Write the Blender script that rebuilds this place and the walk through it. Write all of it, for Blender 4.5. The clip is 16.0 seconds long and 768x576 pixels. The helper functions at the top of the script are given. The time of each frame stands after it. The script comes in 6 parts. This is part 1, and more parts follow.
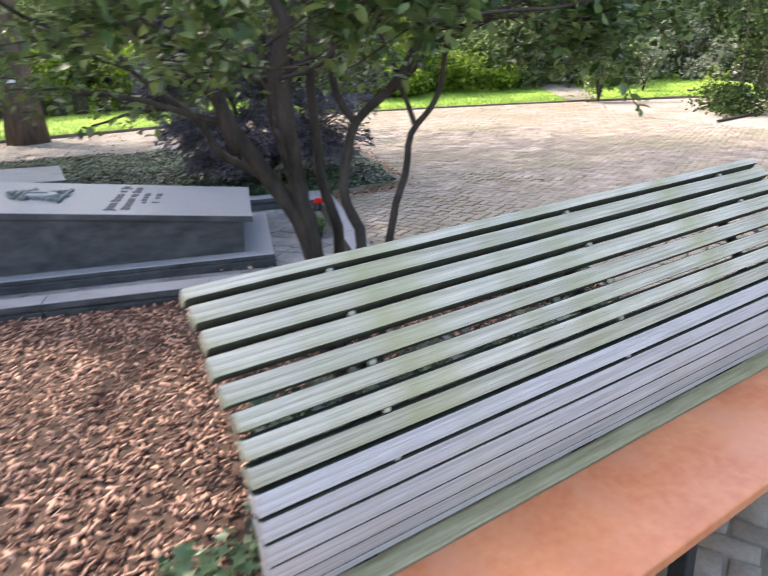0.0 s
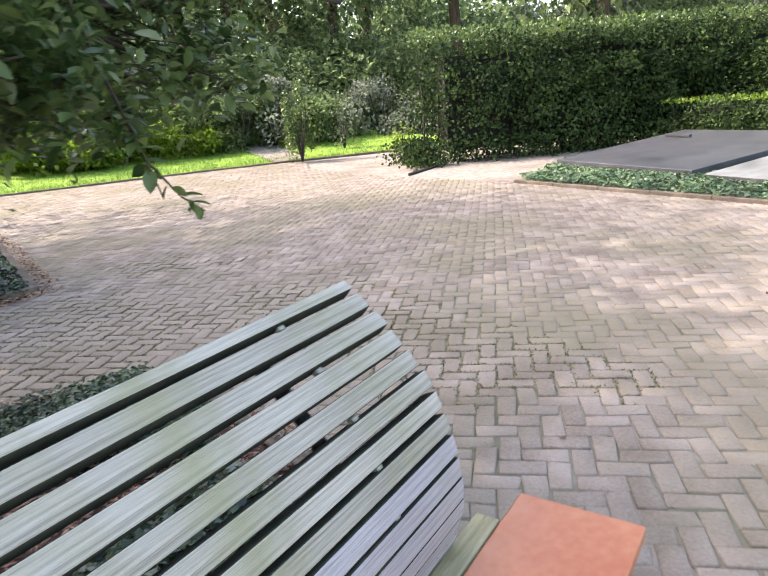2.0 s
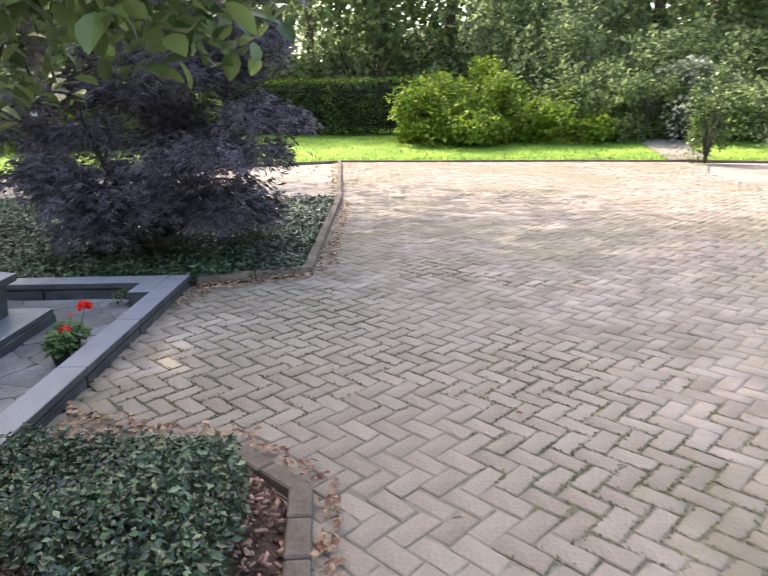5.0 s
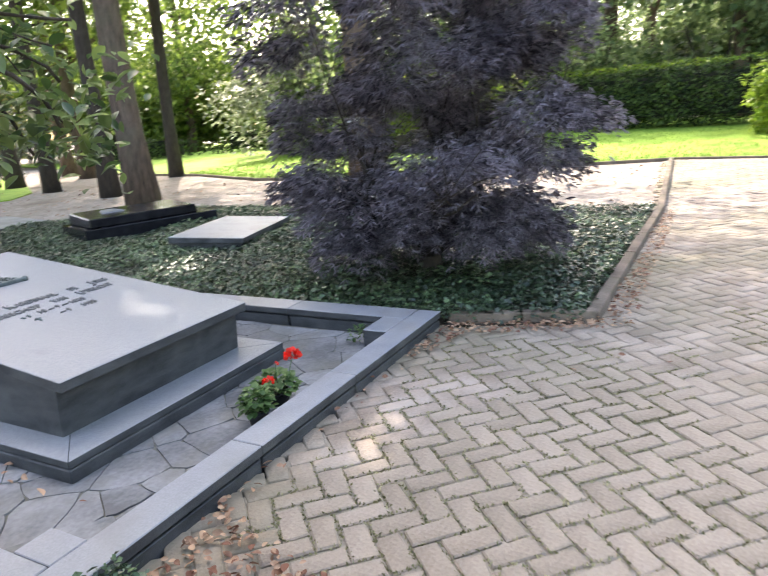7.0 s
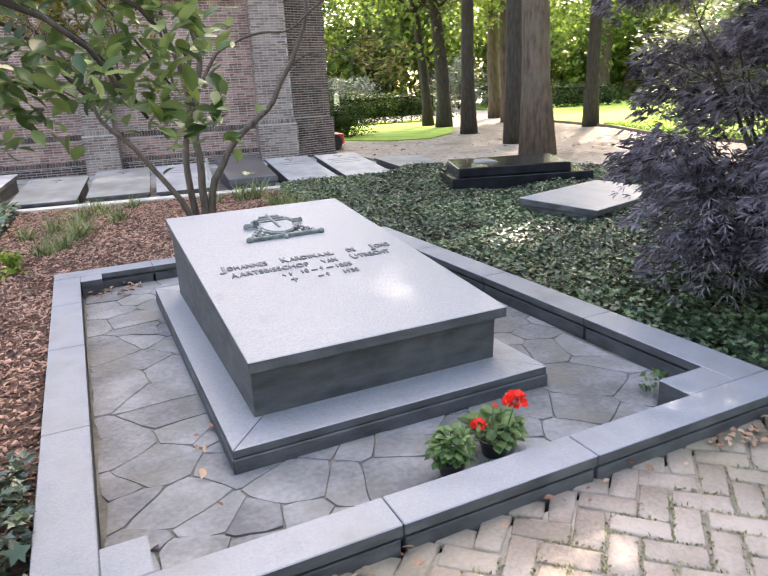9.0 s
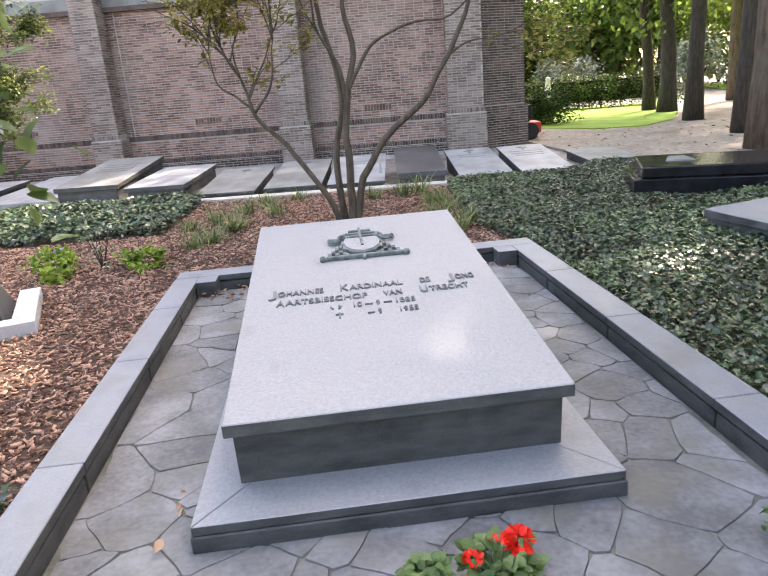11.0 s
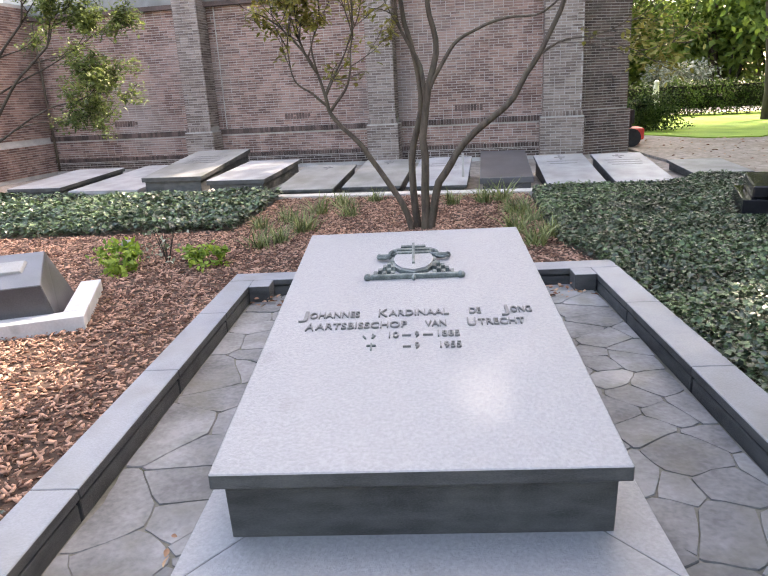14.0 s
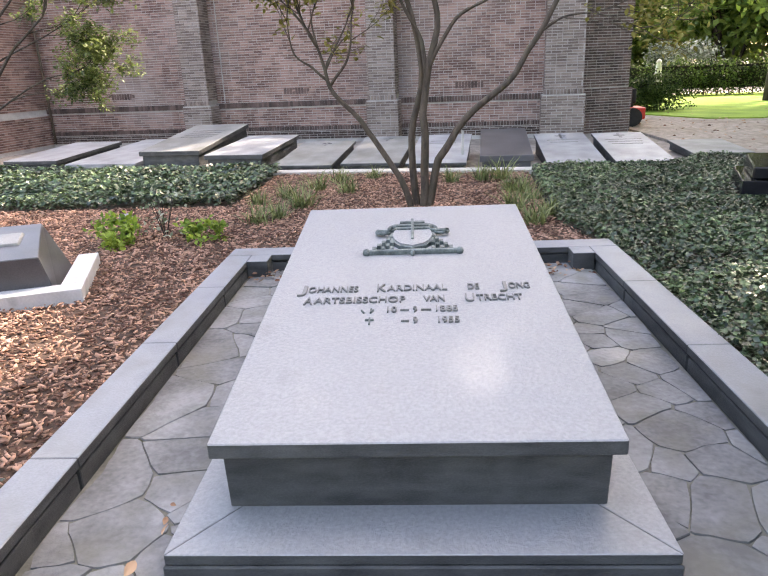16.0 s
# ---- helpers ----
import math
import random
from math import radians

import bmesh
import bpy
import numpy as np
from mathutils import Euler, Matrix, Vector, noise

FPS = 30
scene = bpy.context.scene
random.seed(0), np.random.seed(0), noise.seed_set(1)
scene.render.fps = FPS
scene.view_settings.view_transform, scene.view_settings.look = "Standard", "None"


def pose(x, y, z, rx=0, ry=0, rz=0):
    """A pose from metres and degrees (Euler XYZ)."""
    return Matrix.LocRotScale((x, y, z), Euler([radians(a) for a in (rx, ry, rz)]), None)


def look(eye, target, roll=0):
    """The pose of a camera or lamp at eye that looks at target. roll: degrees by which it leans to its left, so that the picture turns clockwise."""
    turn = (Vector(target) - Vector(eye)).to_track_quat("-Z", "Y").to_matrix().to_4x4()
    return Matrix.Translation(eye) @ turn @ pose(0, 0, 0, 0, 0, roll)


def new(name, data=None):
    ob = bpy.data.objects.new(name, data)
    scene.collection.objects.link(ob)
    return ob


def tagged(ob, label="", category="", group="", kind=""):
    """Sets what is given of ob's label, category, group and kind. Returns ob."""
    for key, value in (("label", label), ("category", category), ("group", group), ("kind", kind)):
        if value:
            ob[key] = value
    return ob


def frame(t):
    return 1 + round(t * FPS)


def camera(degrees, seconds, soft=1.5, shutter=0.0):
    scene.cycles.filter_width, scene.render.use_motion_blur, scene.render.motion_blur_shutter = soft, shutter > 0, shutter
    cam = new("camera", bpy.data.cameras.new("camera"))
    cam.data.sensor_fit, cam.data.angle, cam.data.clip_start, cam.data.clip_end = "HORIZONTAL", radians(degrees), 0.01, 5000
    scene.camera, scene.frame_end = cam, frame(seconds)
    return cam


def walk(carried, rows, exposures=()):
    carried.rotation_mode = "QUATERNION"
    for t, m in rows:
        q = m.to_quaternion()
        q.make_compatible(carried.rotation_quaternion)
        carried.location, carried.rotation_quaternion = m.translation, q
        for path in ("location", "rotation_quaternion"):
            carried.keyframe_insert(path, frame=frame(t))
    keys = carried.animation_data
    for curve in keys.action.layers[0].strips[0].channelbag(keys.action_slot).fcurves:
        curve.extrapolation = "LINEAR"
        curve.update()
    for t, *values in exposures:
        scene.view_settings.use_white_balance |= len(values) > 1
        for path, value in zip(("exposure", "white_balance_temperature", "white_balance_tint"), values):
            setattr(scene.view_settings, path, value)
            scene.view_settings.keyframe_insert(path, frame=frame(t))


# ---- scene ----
cam = camera(61.7, 16.0, 1.2, 0.35)
PATH = [
    (0, (0.383, -0.101, 1.591), (2.225, -0.478, 0.908), -2.8),
    (0.3, (0.56, -0.266, 1.583), (2.377, -0.772, 0.919), -4.9),
    (0.5, (0.659, -0.386, 1.589), (2.455, -0.976, 0.933), -6.9),
    (1, (0.893, -0.741, 1.582), (2.674, -1.434, 0.992), -5.8),
    (1.5, (1.133, -1.056, 1.54), (2.791, -2.005, 0.948), -3.3),
    (2, (1.314, -1.353, 1.56), (2.898, -2.437, 0.996), -4.9),
    (2.5, (1.469, -1.732, 1.556), (3.093, -2.771, 1.025), -5.3),
    (3, (1.665, -2.041, 1.492), (3.311, -3.049, 0.968), -4.2),
    (3.5, (1.854, -2.32, 1.495), (3.62, -3.102, 0.975), -4.9),
    (4, (2.086, -2.627, 1.494), (3.966, -3.083, 0.985), -5.1),
    (4.2, (2.162, -2.705, 1.5), (4.06, -3.066, 0.984), -4.2),
    (6.3, (3.535, -2.659, 1.443), (5.387, -2.142, 0.894), -1.4),
    (6.5, (3.641, -2.683, 1.443), (5.474, -2.089, 0.907), -2.3),
    (7, (4.009, -2.769, 1.453), (5.702, -1.837, 0.938), -4.5),
    (7.5, (4.303, -2.743, 1.432), (5.857, -1.62, 0.863), -2.4),
    (8, (4.611, -2.683, 1.464), (6.019, -1.384, 0.89), -2.7),
    (8.5, (4.945, -2.698, 1.465), (6.023, -1.104, 0.919), -4.9),
    (9, (5.2, -2.632, 1.456), (5.99, -0.891, 0.869), -3.1),
    (9.5, (5.461, -2.48, 1.477), (6.213, -0.724, 0.881), -0.9),
    (10, (5.729, -2.431, 1.5), (6.24, -0.593, 0.901), -3.2),
    (12.5, (6.403, -1.877, 1.5), (6.374, 0.035, 0.914), -3.3),
    (13, (6.389, -1.856, 1.508), (6.318, 0.053, 0.917), -3.4),
    (13.5, (6.39, -1.849, 1.51), (6.303, 0.061, 0.922), -3.1),
    (14, (6.386, -1.842, 1.509), (6.275, 0.069, 0.928), -3.1),
    (14.5, (6.379, -1.833, 1.505), (6.262, 0.074, 0.914), -2.8),
    (15, (6.378, -1.839, 1.497), (6.263, 0.064, 0.894), -2.6),
    (15.5, (6.38, -1.854, 1.499), (6.274, 0.043, 0.874), -2.4),
    (16, (6.38, -1.85, 1.494), (6.275, 0.041, 0.849), -2.4),
]
walk(cam, [(t, look(eye, target, roll)) for t, eye, target, roll in PATH],
     [(0.0, 2.46, 7300, 14), (1.5, 2.34, 7200, 15), (3.5, 2.3, 7350, 14), (4.2, 2.35, 7350, 14), (7.0, 2.95, 7600, 13), (9.0, 3.25, 8100, 16), (12.5, 3.15, 8350, 17), (16.0, 3.15, 8350, 17)])

# ---- sky, sun ----
world = bpy.data.worlds.new("sky")
scene.world = world
world.use_nodes = True
wn = world.node_tree
sky = wn.nodes.new("ShaderNodeTexSky")
sky.sky_type, sky.sun_disc = "NISHITA", False
SUN_EL, SUN_AZ = 46.0, 48.0
sky.sun_elevation, sky.sun_rotation = radians(SUN_EL), radians(SUN_AZ)
sky.air_density, sky.dust_density = 1.0, 3.0
wn.nodes["Background"].inputs["Strength"].default_value = 0.15
wn.links.new(sky.outputs[0], wn.nodes["Background"].inputs["Color"])
sun = new("sun", bpy.data.lights.new("sun", "SUN"))
sun.data.energy, sun.data.angle, sun.data.color = 1.45, radians(0.6), (1.0, 0.975, 0.945)
to_sun = Vector((math.sin(radians(SUN_AZ)) * math.cos(radians(SUN_EL)), math.cos(radians(SUN_AZ)) * math.cos(radians(SUN_EL)), math.sin(radians(SUN_EL))))
sun.matrix_world = look(to_sun * 60, (0, 0, 0))


# ---- materials ----
def mat(name, a, b, scale=8.0, rough=0.7, bump=0.3, fine=60.0, spread=0.0, island=False, spec=0.4, through_light=0.0, patch=None, patch_scale=1.2, stretch=None, metal=0.0, patch_at=0.55):
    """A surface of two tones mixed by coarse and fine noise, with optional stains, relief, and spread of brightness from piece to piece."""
    m = bpy.data.materials.new(name)
    m.use_nodes = True
    nt = m.node_tree
    N, L = nt.nodes, nt.links
    p = N["Principled BSDF"]
    p.inputs["Roughness"].default_value = rough
    p.inputs["Metallic"].default_value = metal
    p.inputs["Specular IOR Level"].default_value = spec
    co = N.new("ShaderNodeTexCoord")
    src = co.outputs["Object"]
    if stretch:
        mp = N.new("ShaderNodeMapping")
        mp.inputs["Scale"].default_value = stretch
        L.new(src, mp.inputs["Vector"])
        src = mp.outputs[0]
    n1 = N.new("ShaderNodeTexNoise")
    n1.inputs["Scale"].default_value, n1.inputs["Detail"].default_value = scale, 5
    n2 = N.new("ShaderNodeTexNoise")
    n2.inputs["Scale"].default_value, n2.inputs["Detail"].default_value = fine, 4
    L.new(src, n1.inputs["Vector"])
    L.new(src, n2.inputs["Vector"])
    add = N.new("ShaderNodeMath")
    add.operation = "MULTIPLY_ADD"
    add.inputs[1].default_value = 0.45
    L.new(n2.outputs[0], add.inputs[0])
    L.new(n1.outputs[0], add.inputs[2])
    mr = N.new("ShaderNodeMapRange")
    mr.inputs[1].default_value, mr.inputs[2].default_value = 0.52, 0.95
    L.new(add.outputs[0], mr.inputs[0])
    mix = N.new("ShaderNodeMixRGB")
    mix.inputs[1].default_value, mix.inputs[2].default_value = (*a, 1), (*b, 1)
    fac = mr.outputs[0]
    if spread:
        if island:
            rnd = N.new("ShaderNodeNewGeometry").outputs["Random Per Island"]
        else:
            rnd = N.new("ShaderNodeObjectInfo").outputs["Random"]
        sp = N.new("ShaderNodeMath")
        sp.operation = "MULTIPLY_ADD"
        sp.inputs[1].default_value = spread
        L.new(rnd, sp.inputs[0])
        off = N.new("ShaderNodeMath")
        off.operation = "SUBTRACT"
        off.inputs[1].default_value = spread / 2
        L.new(mr.outputs[0], off.inputs[0])
        L.new(off.outputs[0], sp.inputs[2])
        sp.use_clamp = True
        fac = sp.outputs[0]
    L.new(fac, mix.inputs[0])
    col = mix.outputs[0]
    if patch:
        n3 = N.new("ShaderNodeTexNoise")
        n3.inputs["Scale"].default_value, n3.inputs["Detail"].default_value = patch_scale, 6
        L.new(co.outputs["Object"], n3.inputs["Vector"])
        r3 = N.new("ShaderNodeMapRange")
        r3.inputs[1].default_value, r3.inputs[2].default_value, r3.inputs[4].default_value = patch_at - 0.06, patch_at + 0.15, 0.8
        L.new(n3.outputs[0], r3.inputs[0])
        mx = N.new("ShaderNodeMixRGB")
        mx.inputs[2].default_value = (*patch, 1)
        L.new(r3.outputs[0], mx.inputs[0])
        L.new(col, mx.inputs[1])
        col = mx.outputs[0]
    L.new(col, p.inputs["Base Color"])
    if bump:
        bp = N.new("ShaderNodeBump")
        bp.inputs["Strength"].default_value, bp.inputs["Distance"].default_value = bump, 0.01
        L.new(add.outputs[0], bp.inputs["Height"])
        L.new(bp.outputs[0], p.inputs["Normal"])
    if through_light:
        tr = N.new("ShaderNodeBsdfTranslucent")
        L.new(col, tr.inputs["Color"])
        ms = N.new("ShaderNodeMixShader")
        ms.inputs[0].default_value = through_light
        L.new(p.outputs[0], ms.inputs[1])
        L.new(tr.outputs[0], ms.inputs[2])
        L.new(ms.outputs[0], N["Material Output"].inputs["Surface"])
    return m


def leaf_mat(name, a, b, rough=0.5, t=0.35, spec=0.4):
    return mat(name, a, b, scale=1.5, rough=rough, bump=0, fine=9, spread=1.1, island=True, spec=spec, through_light=t)


M_SOIL = mat("soil", (0.03, 0.023, 0.016), (0.08, 0.062, 0.046), 3, 0.95, 0.6, 50)
M_GRAVEL = mat("gravel", (0.19, 0.158, 0.132), (0.40, 0.35, 0.305), 9, 0.95, 0.7, 70, patch=(0.17, 0.135, 0.105), patch_scale=0.8)
M_JOINT = mat("sandy_joint", (0.19, 0.163, 0.13), (0.32, 0.28, 0.228), 9, 0.95, 0.8, 120, patch=(0.11, 0.115, 0.06), patch_scale=1.1, patch_at=0.5)
M_PAVER = mat("paver_brick", (0.185, 0.147, 0.115), (0.37, 0.308, 0.258), 3.2, 0.8, 1.0, 60, spread=0.42, island=True, patch=(0.205, 0.18, 0.118), patch_scale=0.55, patch_at=0.5)
M_PAVER_ONE = mat("paver_brick_single", (0.185, 0.147, 0.115), (0.37, 0.308, 0.258), 3.2, 0.8, 1.0, 60, spread=0.42, patch=(0.205, 0.18, 0.118), patch_scale=0.55, patch_at=0.5)
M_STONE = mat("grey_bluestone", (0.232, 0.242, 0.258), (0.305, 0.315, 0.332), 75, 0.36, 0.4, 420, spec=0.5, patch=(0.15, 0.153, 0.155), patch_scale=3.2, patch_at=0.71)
# Darker copy of the bluestone; carries the shade of upright faces.
M_STONE_SIDE_SHADED = mat("bluestone_side_shaded", (0.03, 0.032, 0.035), (0.085, 0.088, 0.09), 5, 0.6, 0.6, 110, patch=(0.11, 0.112, 0.112), patch_scale=4, stretch=(1, 1, 3), patch_at=0.62)
M_KERB = mat("kerb_stone", (0.185, 0.197, 0.22), (0.295, 0.308, 0.335), 3.0, 0.42, 0.3, 110, patch=(0.155, 0.158, 0.158), patch_scale=3)
M_FLAG = mat("flagstone", (0.10, 0.104, 0.108), (0.24, 0.248, 0.256), 3.4, 0.75, 1.0, 38, spread=0.5, patch=(0.14, 0.137, 0.115), patch_scale=3.0)
M_MORTAR_FLAG = mat("flag_joint", (0.085, 0.084, 0.072), (0.18, 0.178, 0.155), 6, 0.95, 0.5, 60, patch=(0.05, 0.055, 0.03), patch_scale=2.5)
M_BRONZE = mat("weathered_bronze", (0.045, 0.062, 0.062), (0.20, 0.235, 0.235), 18, 0.5, 0.3, 120, metal=0.3)
M_LETTER = mat("bronze_letter", (0.12, 0.125, 0.128), (0.215, 0.22, 0.225), 30, 0.5, 0.2, 150, metal=0.2)
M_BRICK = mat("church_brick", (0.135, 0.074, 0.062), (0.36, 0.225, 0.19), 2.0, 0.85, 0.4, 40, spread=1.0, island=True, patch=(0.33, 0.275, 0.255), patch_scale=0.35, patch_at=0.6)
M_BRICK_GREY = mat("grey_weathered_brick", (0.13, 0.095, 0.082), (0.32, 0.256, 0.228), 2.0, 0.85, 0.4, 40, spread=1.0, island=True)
# Dark brick of the trim; also carries the end bay's shade.
M_BRICK_DARK = mat("dark_or_shaded_brick", (0.05, 0.034, 0.03), (0.155, 0.104, 0.09), 2.0, 0.85, 0.4, 40, spread=1.0, island=True)
M_MORTAR = mat("mortar", (0.36, 0.328, 0.305), (0.50, 0.47, 0.44), 4, 0.95, 0.4, 60)
M_ROOF = mat("slate_roof", (0.10, 0.10, 0.11), (0.17, 0.17, 0.18), 3, 0.7, 0.3, 30)
M_TEAK = mat("weathered_slat_wood", (0.265, 0.256, 0.20), (0.56, 0.542, 0.46), 3, 0.75, 0.8, 14, spread=0.4, stretch=(0.7, 30, 30), patch=(0.30, 0.305, 0.165), patch_scale=3.2, patch_at=0.51)
M_TEAK_GREY = mat("sky_tinted_slat_wood", (0.30, 0.29, 0.295), (0.56, 0.55, 0.555), 3, 0.75, 0.9, 22, spread=0.4, stretch=(0.7, 30, 30), patch=(0.38, 0.38, 0.34), patch_scale=2.4, patch_at=0.58)
M_SLAT_GAP_SHADE = mat("slat_gap_shade", (0.018, 0.02, 0.014), (0.06, 0.066, 0.042), 9, 0.9, 0.5, 60)
M_SEAT = mat("red_brown_seat_board", (0.46, 0.14, 0.055), (0.60, 0.245, 0.115), 3, 0.26, 0.06, 30, spec=0.5, patch=(0.52, 0.22, 0.12), patch_scale=4)
M_BEAM = mat("mossy_beam", (0.27, 0.235, 0.12), (0.44, 0.40, 0.25), 6, 0.85, 0.5, 50, stretch=(0.8, 10, 10))
M_DARKMETAL = mat("dark_bench_frame", (0.03, 0.03, 0.03), (0.07, 0.07, 0.07), 6, 0.5, 0.1, 60, metal=0.5)
M_BARK = mat("grey_brown_bark", (0.045, 0.032, 0.023), (0.15, 0.106, 0.076), 5, 0.9, 1.2, 40, stretch=(3, 3, 0.6), patch=(0.11, 0.10, 0.065), patch_scale=1.5)
M_BARK_DARK = mat("dark_bark", (0.022, 0.018, 0.015), (0.065, 0.053, 0.042), 6, 0.9, 0.7, 50, stretch=(3, 3, 0.7))
M_BARK_PALE = mat("smooth_brown_bark", (0.036, 0.026, 0.02), (0.12, 0.09, 0.066), 7, 0.8, 0.6, 60, stretch=(3, 3, 0.8), patch=(0.075, 0.066, 0.042), patch_scale=5)
M_CHIP = mat("wood_chip", (0.09, 0.040, 0.027), (0.46, 0.275, 0.20), 5, 0.9, 0.2, 60, spread=1.4, island=True)
M_MULCH = mat("mulch_bed", (0.035, 0.02, 0.014), (0.11, 0.065, 0.045), 14, 0.95, 0.8, 60)
M_LITTER = mat("fallen_leaf", (0.16, 0.066, 0.04), (0.47, 0.31, 0.20), 4, 0.7, 0.1, 40, spread=1.4, island=True, through_light=0.15)
M_IVY = leaf_mat("ivy_leaf", (0.010, 0.026, 0.013), (0.062, 0.105, 0.05), 0.33, 0.12, 0.6)
M_IVY_LIGHT = leaf_mat("pale_ivy_leaf", (0.05, 0.10, 0.045), (0.16, 0.24, 0.11), 0.4, 0.15, 0.55)
M_GRASS = mat("lawn_grass", (0.15, 0.27, 0.03), (0.29, 0.44, 0.06), 1.2, 0.9, 0.6, 40)
M_BLADE = leaf_mat("grass_blade", (0.11, 0.21, 0.03), (0.24, 0.38, 0.07), 0.6, 0.4)
M_SHRUB = leaf_mat("broad_green_leaf", (0.04, 0.085, 0.024), (0.20, 0.28, 0.09), 0.3, 0.42, 0.6)
M_YELLOWGREEN = leaf_mat("yellow_green_leaf", (0.10, 0.19, 0.02), (0.30, 0.40, 0.06), 0.5, 0.45)
M_WOODS = leaf_mat("woodland_leaf", (0.08, 0.135, 0.055), (0.30, 0.385, 0.165), 0.5, 0.58)
M_CROWN = leaf_mat("linden_leaf", (0.065, 0.12, 0.022), (0.25, 0.345, 0.075), 0.5, 0.55)
M_MOSS = leaf_mat("joint_moss", (0.13, 0.125, 0.06), (0.32, 0.30, 0.17), 0.7, 0.2, 0.2)
M_HEDGE_SHADE = mat("hedge_shade", (0.008, 0.009, 0.006), (0.022, 0.022, 0.014), 12, 0.95, 0.6, 60)
M_HEDGE = leaf_mat("hornbeam_leaf", (0.010, 0.024, 0.007), (0.078, 0.13, 0.035), 0.6, 0.28, 0.2)
M_PALE = leaf_mat("pale_variegated_leaf", (0.10, 0.13, 0.07), (0.40, 0.43, 0.33), 0.5, 0.3)
M_MAPLE = leaf_mat("purple_maple_leaf", (0.03, 0.024, 0.031), (0.33, 0.30, 0.355), 0.32, 0.32, 0.75)
M_AUTUMN = leaf_mat("olive_autumn_leaf", (0.14, 0.13, 0.025), (0.34, 0.31, 0.085), 0.5, 0.4)
M_OLIVE = leaf_mat("olive_green_leaf", (0.045, 0.07, 0.02), (0.20, 0.25, 0.075), 0.45, 0.45)
M_TUFT = leaf_mat("sedge_blade", (0.07, 0.10, 0.03), (0.27, 0.31, 0.13), 0.5, 0.3)
M_GERANIUM = leaf_mat("geranium_leaf", (0.038, 0.09, 0.022), (0.155, 0.245, 0.085), 0.5, 0.25)
M_RED = mat("red_petal", (0.62, 0.012, 0.008), (0.85, 0.04, 0.02), 20, 0.5, 0.1, 60, through_light=0.2)
M_POT = mat("black_plastic_pot", (0.012, 0.012, 0.013), (0.03, 0.03, 0.03), 8, 0.4, 0.05, 50)
M_GRANITE_LIGHT = mat("light_grave_stone", (0.22, 0.226, 0.238), (0.365, 0.372, 0.385), 2.5, 0.5, 0.2, 120, patch=(0.20, 0.20, 0.20), patch_scale=1.8)
M_GRANITE_MID = mat("mid_grey_grave_stone", (0.15, 0.152, 0.15), (0.27, 0.275, 0.27), 2.5, 0.55, 0.3, 90, patch=(0.13, 0.13, 0.115), patch_scale=1.6)
M_GRANITE_DARK = mat("dark_grave_stone", (0.05, 0.052, 0.058), (0.10, 0.10, 0.11), 2.5, 0.35, 0.1, 120)
M_GRANITE_BLACK = mat("polished_black_granite", (0.008, 0.008, 0.010), (0.02, 0.02, 0.023), 6, 0.2, 0.03, 200, spec=0.22)
M_MARBLE = mat("white_veined_marble", (0.42, 0.43, 0.45), (0.60, 0.61, 0.63), 3, 0.4, 0.1, 60, patch=(0.16, 0.17, 0.18), patch_scale=6, patch_at=0.66)
M_CONCRETE = mat("pale_concrete", (0.36, 0.34, 0.31), (0.52, 0.50, 0.46), 3, 0.9, 0.4, 60)
M_EDGE = mat("weathered_edging", (0.10, 0.078, 0.06), (0.215, 0.17, 0.133), 4, 0.9, 0.6, 50, patch=(0.09, 0.095, 0.05), patch_scale=1.5)
M_REDPAINT = mat("red_machine_paint", (0.55, 0.03, 0.02), (0.68, 0.06, 0.04), 4, 0.4, 0.05, 40)
M_RUBBER = mat("rubber", (0.015, 0.015, 0.015), (0.035, 0.035, 0.035), 8, 0.8, 0.2, 60)
M_WHITE = mat("white_enamel", (0.75, 0.75, 0.74), (0.82, 0.82, 0.81), 5, 0.4, 0.02, 40)
M_STATUE = mat("weathered_statue_stone", (0.45, 0.45, 0.43), (0.62, 0.62, 0.60), 5, 0.8, 0.3, 50)


# ---- builders ----
def mesh_ob(name, verts, faces, material, parent=None, label="", smooth=False):
    me = bpy.data.meshes.new(name)
    me.from_pydata([tuple(v) for v in verts], [], [tuple(f) for f in faces])
    me.materials.append(material)
    if smooth:
        me.polygons.foreach_set("use_smooth", [True] * len(me.polygons))
    me.update()
    ob = new(name, me)
    if parent:
        ob.parent = parent
    if label:
        ob["label"] = label
    return ob


def part(name, bm, material, parent=None, label="", smooth=False):
    me = bpy.data.meshes.new(name)
    bm.normal_update()
    bm.to_mesh(me)
    bm.free()
    me.materials.append(material)
    if smooth:
        me.polygons.foreach_set("use_smooth", [True] * len(me.polygons))
    ob = new(name, me)
    if parent:
        ob.parent = parent
    if label:
        ob["label"] = label
    return ob


def empty(name, m, label, category, group="", kind=""):
    ob = new(name)
    ob.matrix_world = m
    return tagged(ob, label, category, group, kind)


